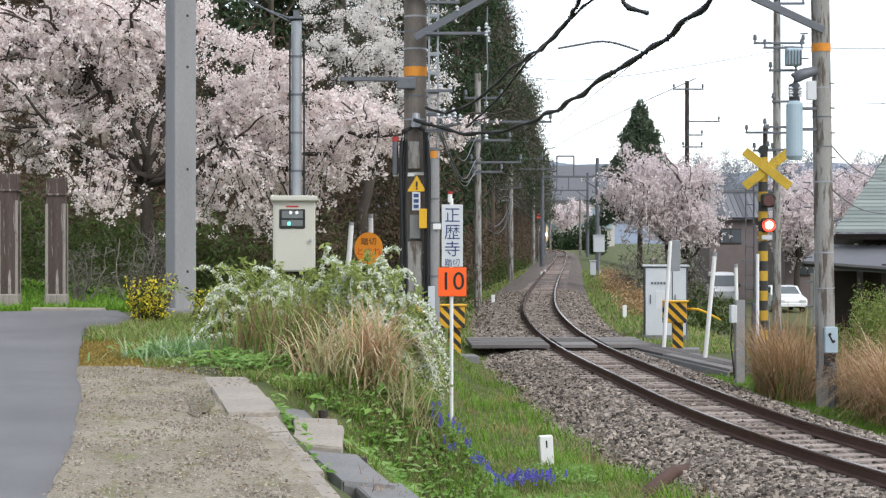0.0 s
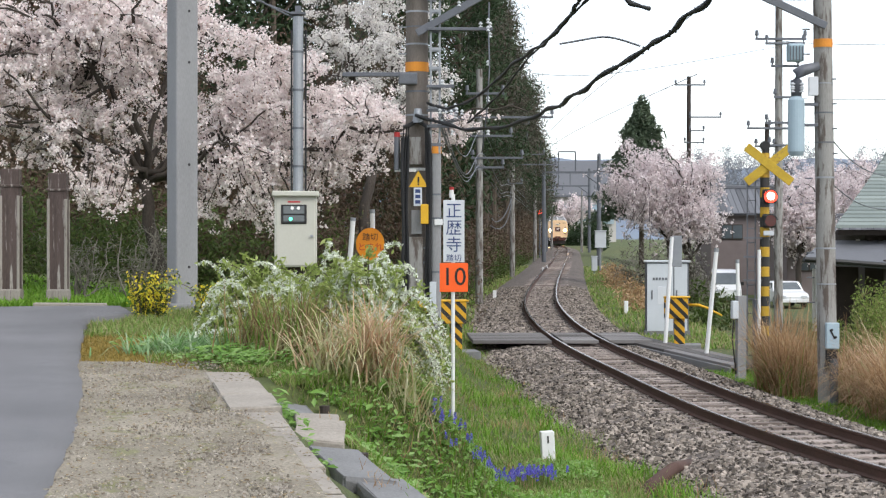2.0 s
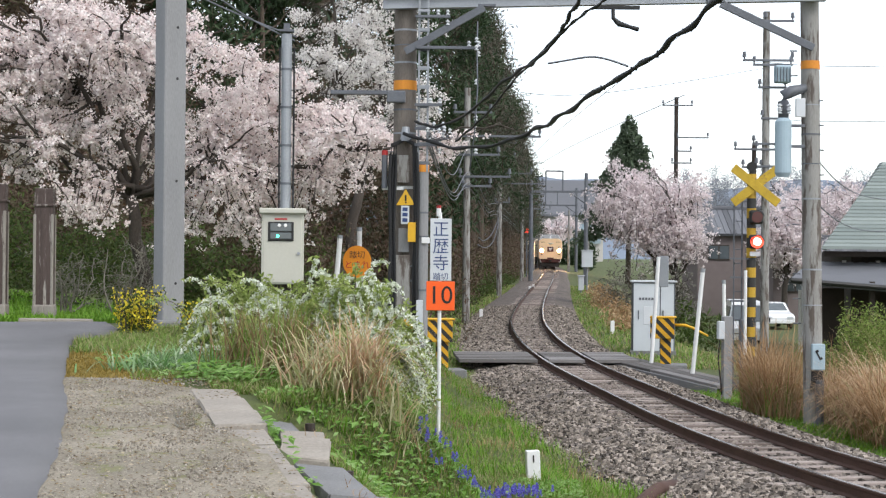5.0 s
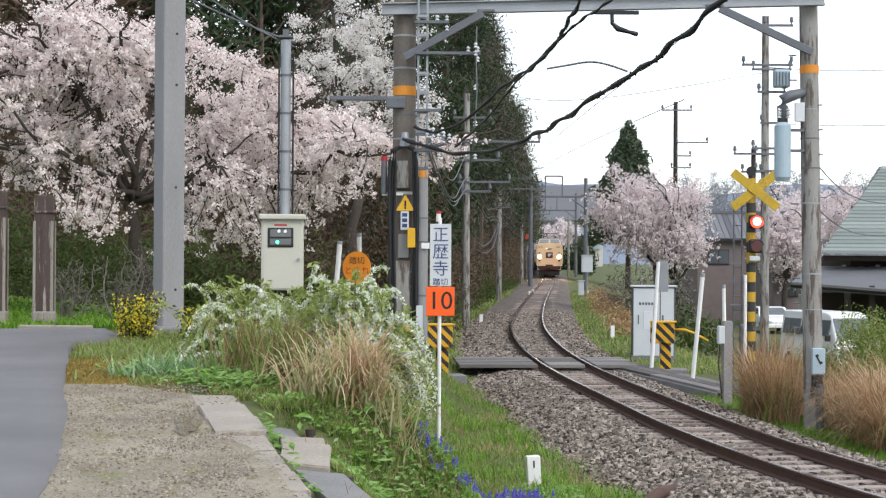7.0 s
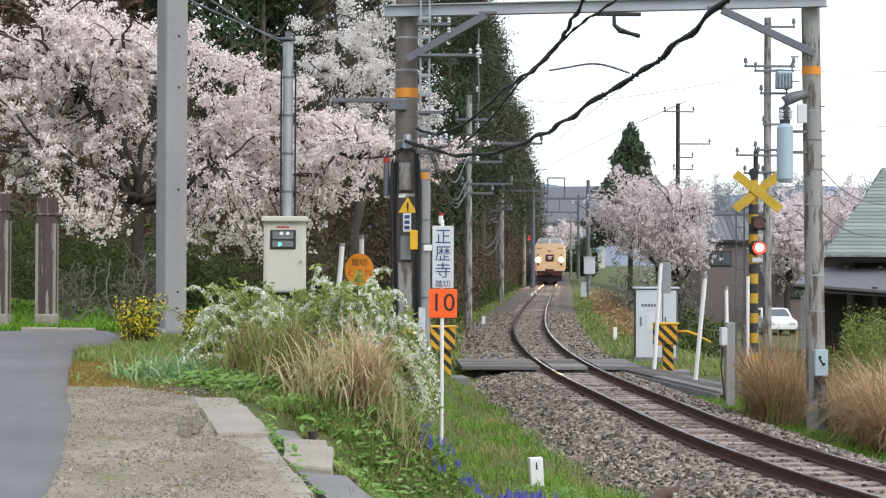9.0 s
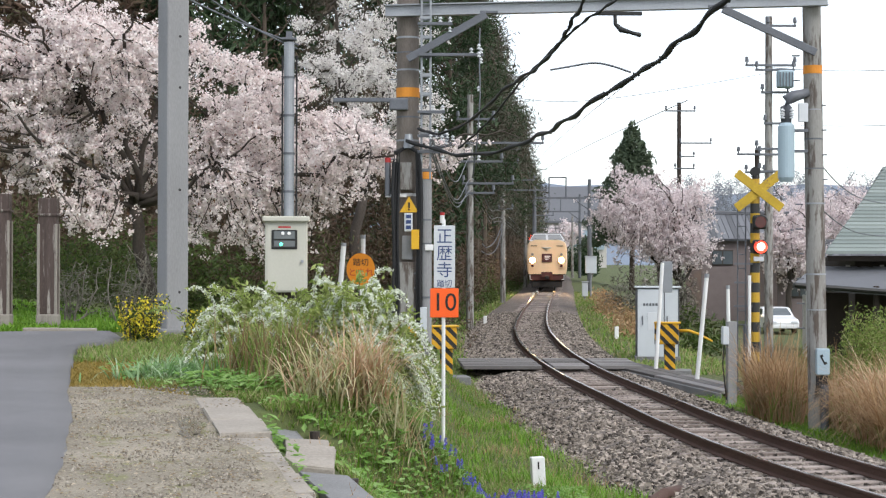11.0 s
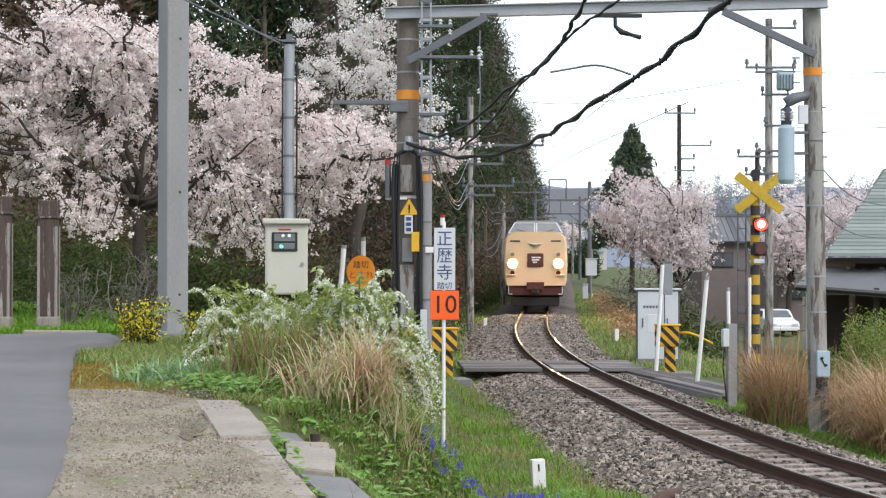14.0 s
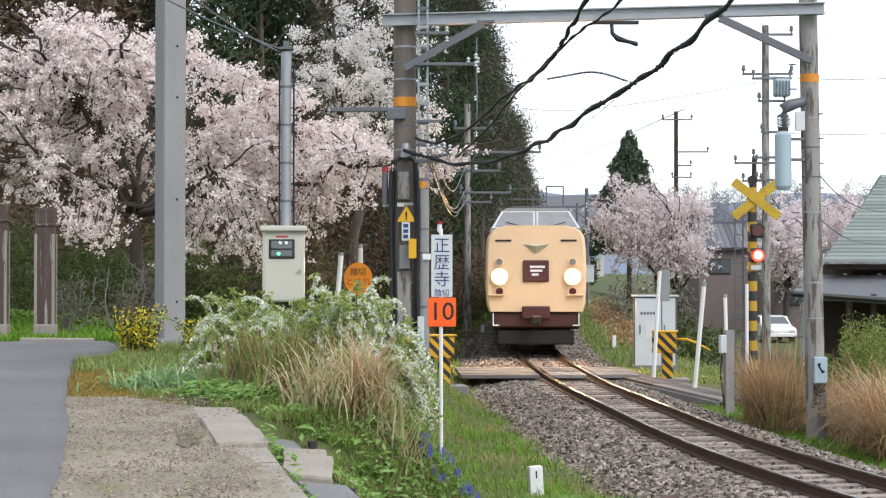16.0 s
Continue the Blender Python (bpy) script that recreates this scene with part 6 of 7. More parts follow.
def conifer(x, y, top, w, n, mat, label, seed, size=0.2, z0=None, group=""):
    rng = np.random.default_rng(seed)
    g = gz(x, y) if z0 is None else z0
    t = thing("conifer_tree", pose(x, y, g - 0.2), label, "tree", group)
    H = top - g
    v, f = tube([(0, 0, 0), (0.05, 0, H * 0.5), (0, 0, H * 0.97)], [w * 0.018, w * 0.012, 0.02], 7)
    mesh_part("trunk", v, f, M_BARKB, t)
    k = 1 - np.sqrt(rng.random(n))
    k = 0.36 + 0.64 * k
    a = rng.uniform(0, 2 * math.pi, n)
    tier = 0.75 + 0.35 * np.sin(k * 40 + a * 2) * rng.random(n)
    r = w / 2 * (1 - k) ** 0.75 * tier * np.sqrt(rng.uniform(0.15, 1, n)) + 0.04
    z = k * H - r * 0.35
    p = np.stack([r * np.cos(a), r * np.sin(a), z], 1)
    v, f = quads(p, size, rng, long=2.6)
    tagged(mesh_part("crown", v, f, mat, t), kind="stuff")


# Needles lightened towards grey-green, with the haze of distance in their colour.
conifer(20.9, 180, 18.1, 17.5, 12000, leafy("hazed_conifer_needles", [(0.05, 0.075, 0.045), (0.075, 0.105, 0.06), (0.09, 0.11, 0.075)], through_light=0.2), "tall pointed dark green conifer behind the cherry tree", 31, 0.16)
# dark mixed wood on the slope to the left and along the line
def wood_tree(x, y, top, w, n, mat, seed, size=0.17, low=0.1, long=2.6):
    """A full tree of the wood: round-shouldered crown with an uneven outline."""
    rng = np.random.default_rng(seed)
    g = gz(x, y)
    t = thing("woodland_tree", pose(x, y, g - 0.2), "dark mixed woodland tree on the slope beside the line", "tree", "trees of the wooded slope")
    H = top - g
    pieces = [tube([(0, 0, 0), (0.1, 0, H * 0.45), (0, 0, H * 0.9)], [0.2, 0.13, 0.03], 7)]
    c = []
    for _ in range(46):
        k = rng.uniform(low, 0.98)
        r = w / 2 * min(1.0, (1.04 - k) ** 0.6 * 1.5) * rng.uniform(0.45, 1.0)
        a = rng.uniform(0, 2 * math.pi)
        e = np.array([r * math.cos(a), r * math.sin(a), k * H])
        pieces.append(tube(bend((0, 0, max(0.3, k * H - r * 0.8)), e, rng, 0.05, 0.08, 5), np.linspace(0.05, 0.012, 5), 4))
        m = n // 46
        c.append(e + rng.normal(size=(m, 3)) * np.array((0.5, 0.5, 0.6)) * w * 0.17)
        for _ in range(4):
            q = e + rng.normal(size=3) * w * np.array((0.10, 0.10, 0.06)) + np.array((0, 0, w * 0.12))
            pieces.append(tube(bend(e - np.array((0, 0, 0.3)), q, rng, 0.05, 0.08, 4), np.linspace(0.022, 0.008, 4), 3))
    mesh_part("trunk", *join(pieces), M_BARKB, t)
    v, f = quads(np.concatenate(c), size, rng, long=long)
    tagged(mesh_part("crown", v, f, mat, t), kind="stuff")


wr = np.random.default_rng(3)
WOOD = [(-7.5, 57, 15), (-5.6, 55, 14), (-4.0, 58, 15.5), (-2.6, 62, 14.5), (-10.5, 57, 15), (-13.5, 58, 15), (-16.5, 58, 14), (-1.0, 66, 15), (-9, 62, 16), (-12, 63, 16)]
WOOD += [(x, 70 + 3 * math.sin(x * 3), 18) for x in np.arange(-26, -3, 2.6)]
WOOD += [(0.6, 76, 17.0), (1.1, 84, 18.2), (1.8, 92, 18.6), (2.4, 100, 18.6), (3.1, 108, 18.2)]
WOOD += [(float(track_x(y)) - 3.9 + wr.uniform(-0.4, 0.3), y, 17.2 + wr.uniform(-1.2, 0.8) - (y - 115) * 0.022) for y in np.arange(115, 262, 9.0)]
for i, (x, y, top) in enumerate(WOOD):
    wood_tree(x, y, top, 5.6 if y < 75 else 5.6, 6500 if y < 75 else 15000 if y < 160 else 4500, M_BROWNWOOD if x < -8.4 else (M_EVERGREEN if y < 80 else (M_EVERGREEN, M_MIXWOOD, M_MIXWOOD)[i % 3]) if y > 75 else (M_EVERGREEN, M_EVERGREEN, M_MIXWOOD)[i % 3], 200 + i, 0.075 if y < 75 else 0.038 if y < 160 else 0.07, 0.1 if y < 75 else 0.34, 2.6 if y < 75 else 4.5 if y < 160 else 3.0)


def thicket(name, boxes, mat, n, size, label, seed, long=2.2, category="shrubs"):
    """Undergrowth that nobody could count: twigs and leaves in uneven mounds."""
    rng = np.random.default_rng(seed)
    out = []
    for (x, y, rx, ry, h) in boxes:
        m = int(n * rx * h)
        d = rng.normal(size=(m, 3))
        d /= np.linalg.norm(d, axis=1)[:, None]
        kk = rng.uniform(0.3, 1, (m, 1)) ** 0.6
        q = d * kk * np.array((rx, ry, h)) * (1 + 0.18 * np.sin(d[:, :1] * 9 + d[:, 1:2] * 7 + x) + 0.12 * np.sin(d[:, 2:] * 13 + y))
        q = q[q[:, 2] > -0.1 * h]
        g = ground_z(x + q[:, 0], y + q[:, 1])
        out.append(np.stack([x + q[:, 0], y + q[:, 1], g + q[:, 2]], 1))
    v, f = quads(np.concatenate(out), size, rng, long=long)
    tagged(mesh_part(name, v, f, mat), label, category, kind="stuff")


rg = np.random.default_rng(5)
brown = [(x, 46 + rg.uniform(-2, 3) - x * 0.1, 2.2, 1.6, rg.uniform(2.4, 4.0)) for x in np.arange(-15, -3.2, 1.4)]
brown += [(x, 50 + rg.uniform(-1, 2), 3.0, 1.6, rg.uniform(5.5, 8.5)) for x in np.arange(-22, -2.0, 1.8)]
brown += [(float(track_x(y)) - rg.uniform(4.6, 5.2), y, 1.7, 3.0, rg.uniform(3.2, 5.2)) for y in np.arange(66, 150, 5.0)]
brown += [(float(track_x(y)) - rg.uniform(4.0, 4.6), y, 1.8, 3.0, rg.uniform(3.6, 5.6)) for y in np.arange(150, 262, 6.0)]
thicket("brown_thicket", [b for b in brown if b[1] < 60], M_BROWNWOOD, 1050, 0.038, "brown leafless spring undergrowth behind the cherry tree", 60)
thicket("brown_thicket", [b for b in brown if b[1] >= 60], M_BROWNWOOD, 900, 0.055, "brown leafless spring undergrowth on the wooded slope", 61)
green = [(x, 42 + rg.uniform(-2, 1.5), 1.3, 1.0, rg.uniform(1.4, 2.9)) for x in np.arange(-13, -0.5, 1.3)]
green += [(float(track_x(y)) - rg.uniform(3.8, 4.6), y, 0.9, 1.6, rg.uniform(1.2, 2.6)) for y in np.arange(62, 170, 7.0)]
green += [(float(track_x(y)) - 3.4, y, 0.8, 3.0, rg.uniform(0.6, 1.3)) for y in np.arange(70, 240, 6.0)]
thicket("green_thicket", green, M_SHRUB, 1300, 0.038, "mixed green shrubs at the foot of the wood", 62)
thicket("olive_thicket", [(-3.0, 36, 1.5, 1.0, 2.6), (-9.2, 37, 1.8, 1, 2.2), (-6.9, 36.5, 1.6, 1.0, 2.4)], M_SHRUB, 1100, 0.028, "loose olive-green shrubs under the cherry tree", 63)
thicket("dry_scrub", [(float(track_x(y)) + rg.uniform(3.4, 4.4), y, 1.0, 2.0, rg.uniform(0.6, 1.1)) for y in np.arange(58, 120, 5.0)], M_DRY, 600, 0.05, "dry brown scrub along the cutting", 64)
thicket("garden_shrubs", [(12.0, 78, 1.3, 1, 1.5), (8.6, 56, 0.8, 1, 0.9), (9.6, 58, 0.9, 1, 1.2)], M_SHRUB, 600, 0.06, "green shrubs in front of the cherry tree", 65)
thicket("evergreen_bush", [(9.1, 35, 0.9, 0.8, 2.0), (10.0, 36, 1.0, 0.8, 2.0), (8.1, 35.5, 0.7, 0.6, 1.2), (8.7, 34.2, 0.7, 0.6, 1.7)], M_BUSHG, 9000, 0.018, "dense olive-green bush beside the pole", 66, 3.0, "bush")
thicket("grey_thicket", [(9.6, 84, 1.5, 1, 2.3), (11.4, 83, 1.6, 1, 2.0), (12.5, 83, 1.2, 1, 2.3)], M_GREYTWIG, 900, 0.03, "grey leafless twigs beneath the round cherry tree", 68, 4.0)
thicket("far_line_bush", [(21.5, 272, 2.6, 2, 3.4), (18.8, 280, 2.2, 2, 3.0), (24.0, 268, 2.2, 2, 5.5), (20.3, 225, 1.2, 2, 4.5)], M_EVERGREEN, 200, 0.18, "dark distant bushes beside the line", 67)


def bare_tree(x, y, top, w, seed):
    rng = np.random.default_rng(seed)
    g = gz(x, y)
    tg = in_shell((x, y, g + (top - g) * 0.62), (w / 2, w / 2, (top - g) * 0.38), 110, rng, 0.5)
    limbs = [(x + w * 0.3 * math.cos(a), y + w * 0.2 * math.sin(a), top - 1.5 - (i % 3)) for i, a in enumerate(np.linspace(0, 5.5, 6))]
    # Twigs and bark both carry the distance haze in their colour.
    crowned_tree("bare_tree", (x, y, g), (x, y, g + (top - g) * 0.35), limbs, tg, M_HAZETREE, rng, "distant leafless tree, haze-grey in colour", 90, (0.35, 0.35, 0.5), 0.065, 0.2, "twig_haze", 0.05, bark=paint("grey_bark", (0.24, 0.235, 0.25), 0.95, bump=0.1), twig_r=0.03, group="distant leafless trees")


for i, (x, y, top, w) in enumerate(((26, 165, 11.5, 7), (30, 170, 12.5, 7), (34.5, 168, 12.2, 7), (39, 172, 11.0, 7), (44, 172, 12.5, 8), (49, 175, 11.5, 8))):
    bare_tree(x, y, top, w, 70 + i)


def bare_shrub(x, y, top, w, seed, label, stems):
    """A many-stemmed leafless shrub with a haze of fine twigs."""
    rng = np.random.default_rng(seed)
    g = gz(x, y)
    t = thing("bare_shrub", pose(x, y, g - 0.05), label, "shrub", "leafless shrubs")
    h = top - g
    pieces, pts = [], []
    for _ in range(stems):
        a, r = rng.uniform(0, 2 * math.pi), w / 2 * rng.uniform(0.3, 1.0)
        e = np.array([r * math.cos(a), 0.6 * r * math.sin(a), h * rng.uniform(0.55, 1.0)])
        p = bend((rng.normal() * 0.05, rng.normal() * 0.05, 0), e, rng, -0.05, 0.13, 9)
        pieces.append(tube(p, np.linspace(0.026, 0.006, 9), 6))
        for _ in range(9):
            i = rng.integers(3, 9)
            q = p[i] + rng.normal(size=3) * np.array([0.22, 0.2, 0.18]) * w * 0.5
            b = bend(p[i], q, rng, 0.05, 0.12, 5)
            pieces.append(tube(b, np.linspace(0.007, 0.003, 5), 4))
            pts.append(b[rng.integers(1, 5, 14)] + rng.normal(size=(14, 3)) * 0.08)
    mesh_part("stem_tangle", *join(pieces), M_GREYBARK, t, "pale grey branching stems", smooth=True)
    tagged(mesh_part("twig_haze", *quads(np.concatenate(pts), 0.008, rng, long=6.0), M_GREYTWIG, t), kind="stuff")


M_GREYBARK = paint("pale_grey_bark", (0.27, 0.25, 0.21), 0.95, dark=(0.07, 0.06, 0.05), scale=5, fine=40, bump=0.4)
bare_shrub(-6.72, 31.0, 2.75, 1.3, 301, "dark leafless shrub beside the gate post", 9)
bare_shrub(-5.7, 31.4, 2.9, 1.5, 302, "leafless shrub with pale grey stems on the lawn", 9)

# ---- plants on the bank ----
def on_ground(x, y, dz=0.0):
    return np.stack([x, y, ground_z(x, y) + dz], 1)


def spirea():
    rng = np.random.default_rng(81)
    stems, leaves, flowers = [], [], []
    t = thing("spirea_bush", pose(0, 0, 0), "arching spirea bush with sprays of tiny white flowers", "bush")
    for cx, cy, h, n, reach, face in ((-2.25, 20.6, 0.92, 210, 0.62, None), (-1.5, 20.3, 0.85, 150, 0.7, None), (-1.0, 19.6, 1.06, 250, 0.58, None), (-1.0, 19.2, 0.92, 230, 0.66, 0.0),
                                      (-0.95, 18.9, 0.72, 190, 0.68, -0.3), (-1.75, 19.8, 0.55, 90, 0.75, None)):
        g0 = gz(cx, cy)
        for _ in range(n):
            a = rng.uniform(0, 2 * math.pi) if face is None else face + rng.normal() * 0.55
            R = reach * rng.uniform(0.35, 1.15)
            hh = h * rng.uniform(0.4, 1.2)
            b = np.array([cx + rng.normal() * 0.22, cy + rng.normal() * 0.22, g0])
            k = np.linspace(0, 1, 9)
            fall = rng.uniform(0.85, 1.75) if face is None else rng.uniform(1.3, 2.1)
            p = np.stack([b[0] + math.cos(a) * R * k ** 1.3, b[1] + math.sin(a) * R * k ** 1.3, b[2] + hh * (2.1 * k - fall * 1.25 * k ** 2.2)], 1)
            p[:, 2] = np.maximum(p[:, 2], ground_z(p[:, 0], p[:, 1]) + 0.02)
            stems.append(tube(p, np.linspace(0.007, 0.003, 9), 4))
            spray = rng.random() < (0.5 if face is None else 0.75)
            m = 26 if spray else 64
            u = rng.uniform(0.12, 1, m)
            leaves.append(np.stack([np.interp(u, k, p[:, i]) for i in range(3)], 1) + rng.normal(size=(m, 3)) * 0.032)
            if spray:
                w = rng.uniform(0.3, 1.0, 150) ** 0.85
                flowers.append(np.stack([np.interp(w, k, p[:, i]) for i in range(3)], 1) + rng.normal(size=(150, 3)) * 0.013)
    tagged(mesh_part("stem_tangle", *join(stems), M_BARKB, t, "thin arching brown stem tangle"), kind="stuff")
    tagged(mesh_part("foliage", *quads(np.concatenate(leaves), 0.024, rng, long=1.8), M_SPIREAL, t), kind="stuff")
    tagged(mesh_part("bloom", *quads(np.concatenate(flowers), 0.0165, rng, long=1.4), M_SPIREA, t), kind="stuff")


spirea()


def clump(name, x, y, n, spread, length, width, mat, label, seed, lean=0.4, droop=0.6, category="grass clump", dz=0.0, second=None):
    rng = np.random.default_rng(seed)
    t = thing(name, pose(0, 0, 0), label, category)
    px, py = x + rng.normal(size=n) * spread, y + rng.normal(size=n) * spread
    v, f = blades(on_ground(px, py, dz - 0.02), length, width, rng, lean, droop, 5)
    tagged(mesh_part("tuft", v, f, mat, t), kind="stuff")
    if second:
        m2, n2, l2 = second
        px, py = x + rng.normal(size=n2) * spread * 1.2, y + rng.normal(size=n2) * spread * 1.2
        v, f = blades(on_ground(px, py, dz - 0.02), l2, width, rng, lean, droop, 4)
        tagged(mesh_part("green_tuft", v, f, m2, t), kind="stuff")
    return t


clump("pampas_clump", -0.74, 17.5, 300, 0.12, 1.02, 0.0105, M_PAMPAS, "tawny dry clump of pampas grass on the bank", 82, 0.35, 0.85, second=(M_STRAWG, 110, 0.8))
clump("pampas_clump", -1.12, 17.35, 120, 0.15, 0.85, 0.0105, M_STRAWG, "pale green and straw arching grass clump on the bank", 83, 0.5, 1.0, second=(M_PAMPAS, 50, 0.8))
clump("pampas_clump", -0.36, 17.3, 90, 0.12, 0.7, 0.008, M_STRAWG, "pale green and straw arching grass clump on the bank", 87, 0.5, 1.0, second=(M_PAMPAS, 40, 0.7))
clump("rusty_weeds", -1.5, 18.6, 220, 0.26, 0.85, 0.010, M_RUSTW, "dark rusty upright weeds in front of the bush", 88, 0.3, 0.35, "weeds", second=(M_GRASS, 200, 0.8))
clump("rusty_weeds", -2.0, 19.0, 160, 0.22, 0.8, 0.010, M_RUSTW, "dark rusty upright weeds in front of the bush", 89, 0.3, 0.35, "weeds", second=(M_GRASS, 180, 0.75))
clump("pale_leaf_clump", -3.05, 19.6, 420, 0.28, 0.36, 0.014, M_PALE, "grey-green strap leaves beside the path", 84, 0.75, 1.0, "leaf clump")
clump("pale_leaf_clump", -2.6, 19.3, 300, 0.22, 0.34, 0.014, M_PALE, "grey-green strap leaves beside the path", 85, 0.75, 1.0, "leaf clump")
clump("tall_weeds", -1.75, 19.2, 60, 0.22, 0.9, 0.012, M_SPIREAL, "tall reddish-green weeds in the bush", 86, 0.3, 0.3, "weeds", second=(M_DRY, 60, 0.8))
# dry reeds right of the track


def reeds(x0, x1, y0, y1, n, L, seed, label, mat=None, lean=0.42, droop=0.85):
    rng = np.random.default_rng(seed)
    px, py = rng.uniform(x0, x1, n), rng.uniform(y0, y1, n)
    c = np.stack([np.sin(px * 5 + py * 2.1), np.cos(py * 3.3)], 1).sum(1)
    px, py = px[c > -1.1], py[c > -1.1]
    v, f = blades(on_ground(px, py, -0.03), L, 0.009, rng, lean, droop, 6)
    tagged(mesh_part("dry_reeds", v, f, mat or M_DRY), label, "reeds", kind="stuff")
    v, f = blades(on_ground(px[::3], py[::3], -0.03), L * 0.6, 0.009, rng, 0.35, 0.6, 4)
    tagged(mesh_part("green_weeds", v, f, M_GRASS), "green weeds among the dry reeds", "weeds", kind="stuff")


reeds(6.75, 9.5, 24.5, 30.5, 5200, 1.55, 91, "tall tawny dry reeds beside the concrete pole")
reeds(5.95, 6.55, 30.0, 32.5, 1300, 1.7, 92, "tall brown dry reeds beside the concrete pole", M_DRY, 0.26, 0.6)
reeds(6.6, 9.5, 31, 36, 1500, 1.0, 93, "dry reeds behind the concrete pole")


def grass_field(name, pick, n, L, w, mat, seed, label, lean=0.5, droop=0.5):
    """Blades on the stretch for which pick(x, y) holds."""
    rng = np.random.default_rng(seed)
    x0, x1, y0, y1, test, bias = pick
    px, py = rng.uniform(x0, x1, n), y0 + (y1 - y0) * rng.random(n) ** bias
    ok = test(px, py)
    v, f = blades(on_ground(px[ok], py[ok], -0.015), L, w, rng, lean, droop, 2)
    tagged(mesh_part(name, v, f, mat), label, "grass", kind="stuff")


patchy = lambda x, y: np.sin(x * 2.3 + y * 1.1) + np.sin(y * 2.7 - x * 1.3) + np.sin(x * 5.1) * 0.5
off = lambda x, y: x - track_x(y)
grass_field("bank_grass", (-1.8, 4.2, 11.5, 44, lambda x, y: (x > edge_x(y) + np.where(y < 16.6, 0.6, 0.0)) & (off(x, y) < -2.2), 1.6), 85000, 0.13, 0.007, M_GRASS, 101, "short green grass on the bank beside the ballast")
grass_field("tall_grass", (-1.8, 4.2, 11.5, 34, lambda x, y: (x > edge_x(y) + np.where(y < 16.6, 0.7, 0.0)) & (off(x, y) < -2.45) & (patchy(x, y) > 0.2), 1.4), 26000, 0.26, 0.008, M_LAWN, 102, "taller bright green grass tufts on the bank")
grass_field("dry_tufts", (-1.2, 4.0, 12, 36, lambda x, y: (x > edge_x(y) + 0.3) & (off(x, y) < -2.1) & (patchy(y, x) > 0.6), 1.4), 9000, 0.22, 0.006, M_DRY, 103, "dry straw tufts in the grass")
grass_field("path_weeds", (-5.2, -1.6, 11, 25, lambda x, y: (x > lane_edge(np.clip(y, 6, 24.7))) & (x < lane_edge(np.clip(y, 6, 24.7)) + 0.25 + 0.2 * np.sin(y * 3)) & (patchy(x, y) > -0.3), 1.0), 12000, 0.05, 0.004, M_SPIREAL, 104, "small weeds along the asphalt's edge")
grass_field("verge_grass", (-5.0, -1.7, 18.3, 27, lambda x, y: x > lane_edge(np.clip(y, 6, 24.7)) + np.where(y < 21.5, 0.85, 0.1) + 0.1 * np.sin(y * 4), 1.0), 34000, 0.15, 0.007, M_GRASS, 105, "green grass and moss at the end of the path")
grass_field("moss_patch", (-4.6, -2.3, 17.6, 22.0, lambda x, y: (x > lane_edge(y)) & (x < lane_edge(y) + 1.25), 1.0), 30000, 0.07, 0.007, leafy("ochre_moss", [(0.36, 0.24, 0.05), (0.27, 0.21, 0.06), (0.42, 0.30, 0.09)]), 106, "ochre moss and withered grass beside the lane")
grass_field("lawn", (-16, -3.2, 27.5, 40, lambda x, y: x > -20, 1.3), 28000, 0.16, 0.017, M_LAWN, 107, "bright green lawn beyond the lane")
grass_field("line_grass", (-2, 14, 43, 130, lambda x, y: (off(x, y) > -4.0) & ((off(x, y) < -2.2) | ((off(x, y) > 2.0) & (off(x, y) < 5.5))), 1.3), 60000, 0.22, 0.020, M_GRASS, 108, "green grass along both sides of the line")
grass_field("crossing_grass", (4.6, 8.5, 22, 36, lambda x, y: (off(x, y) > 1.85) & (off(x, y) < 3.4), 1.0), 26000, 0.12, 0.007, M_LAWN, 109, "green grass at the foot of the reeds")


def forsythia():
    rng = np.random.default_rng(111)
    t = thing("forsythia_bush", pose(-4.38, 24.6, 0), "small bush with bright yellow flowers beside the pole", "bush")
    g = gz(-4.45, 24.6)
    st, fl = [], []
    for cx, n in ((0.0, 20), (0.25, 20), (0.9, 14)):
        for _ in range(n):
            a, L = rng.uniform(0, 2 * math.pi), rng.uniform(0.25, 0.68) * (0.8 if cx > 0.4 else 1)
            p = bend((cx, 0, g), (cx + math.cos(a) * L * 0.35, math.sin(a) * L * 0.35, g + L), rng, 0.1, 0.1, 6)
            st.append(tube(p, np.linspace(0.007, 0.003, 6), 4))
            fl.append(p[rng.integers(1, 6, 48)] + rng.normal(size=(48, 3)) * 0.05)
    tagged(mesh_part("stem_tangle", *join(st), M_BARKB, t), kind="stuff")
    pts = np.concatenate(fl)
    tagged(mesh_part("bloom", *quads(pts[::2], 0.024, rng), M_FORSY, t), kind="stuff")
    tagged(mesh_part("foliage", *quads(pts[1::4], 0.026, rng, long=1.6), M_SHRUB, t), kind="stuff")


forsythia()


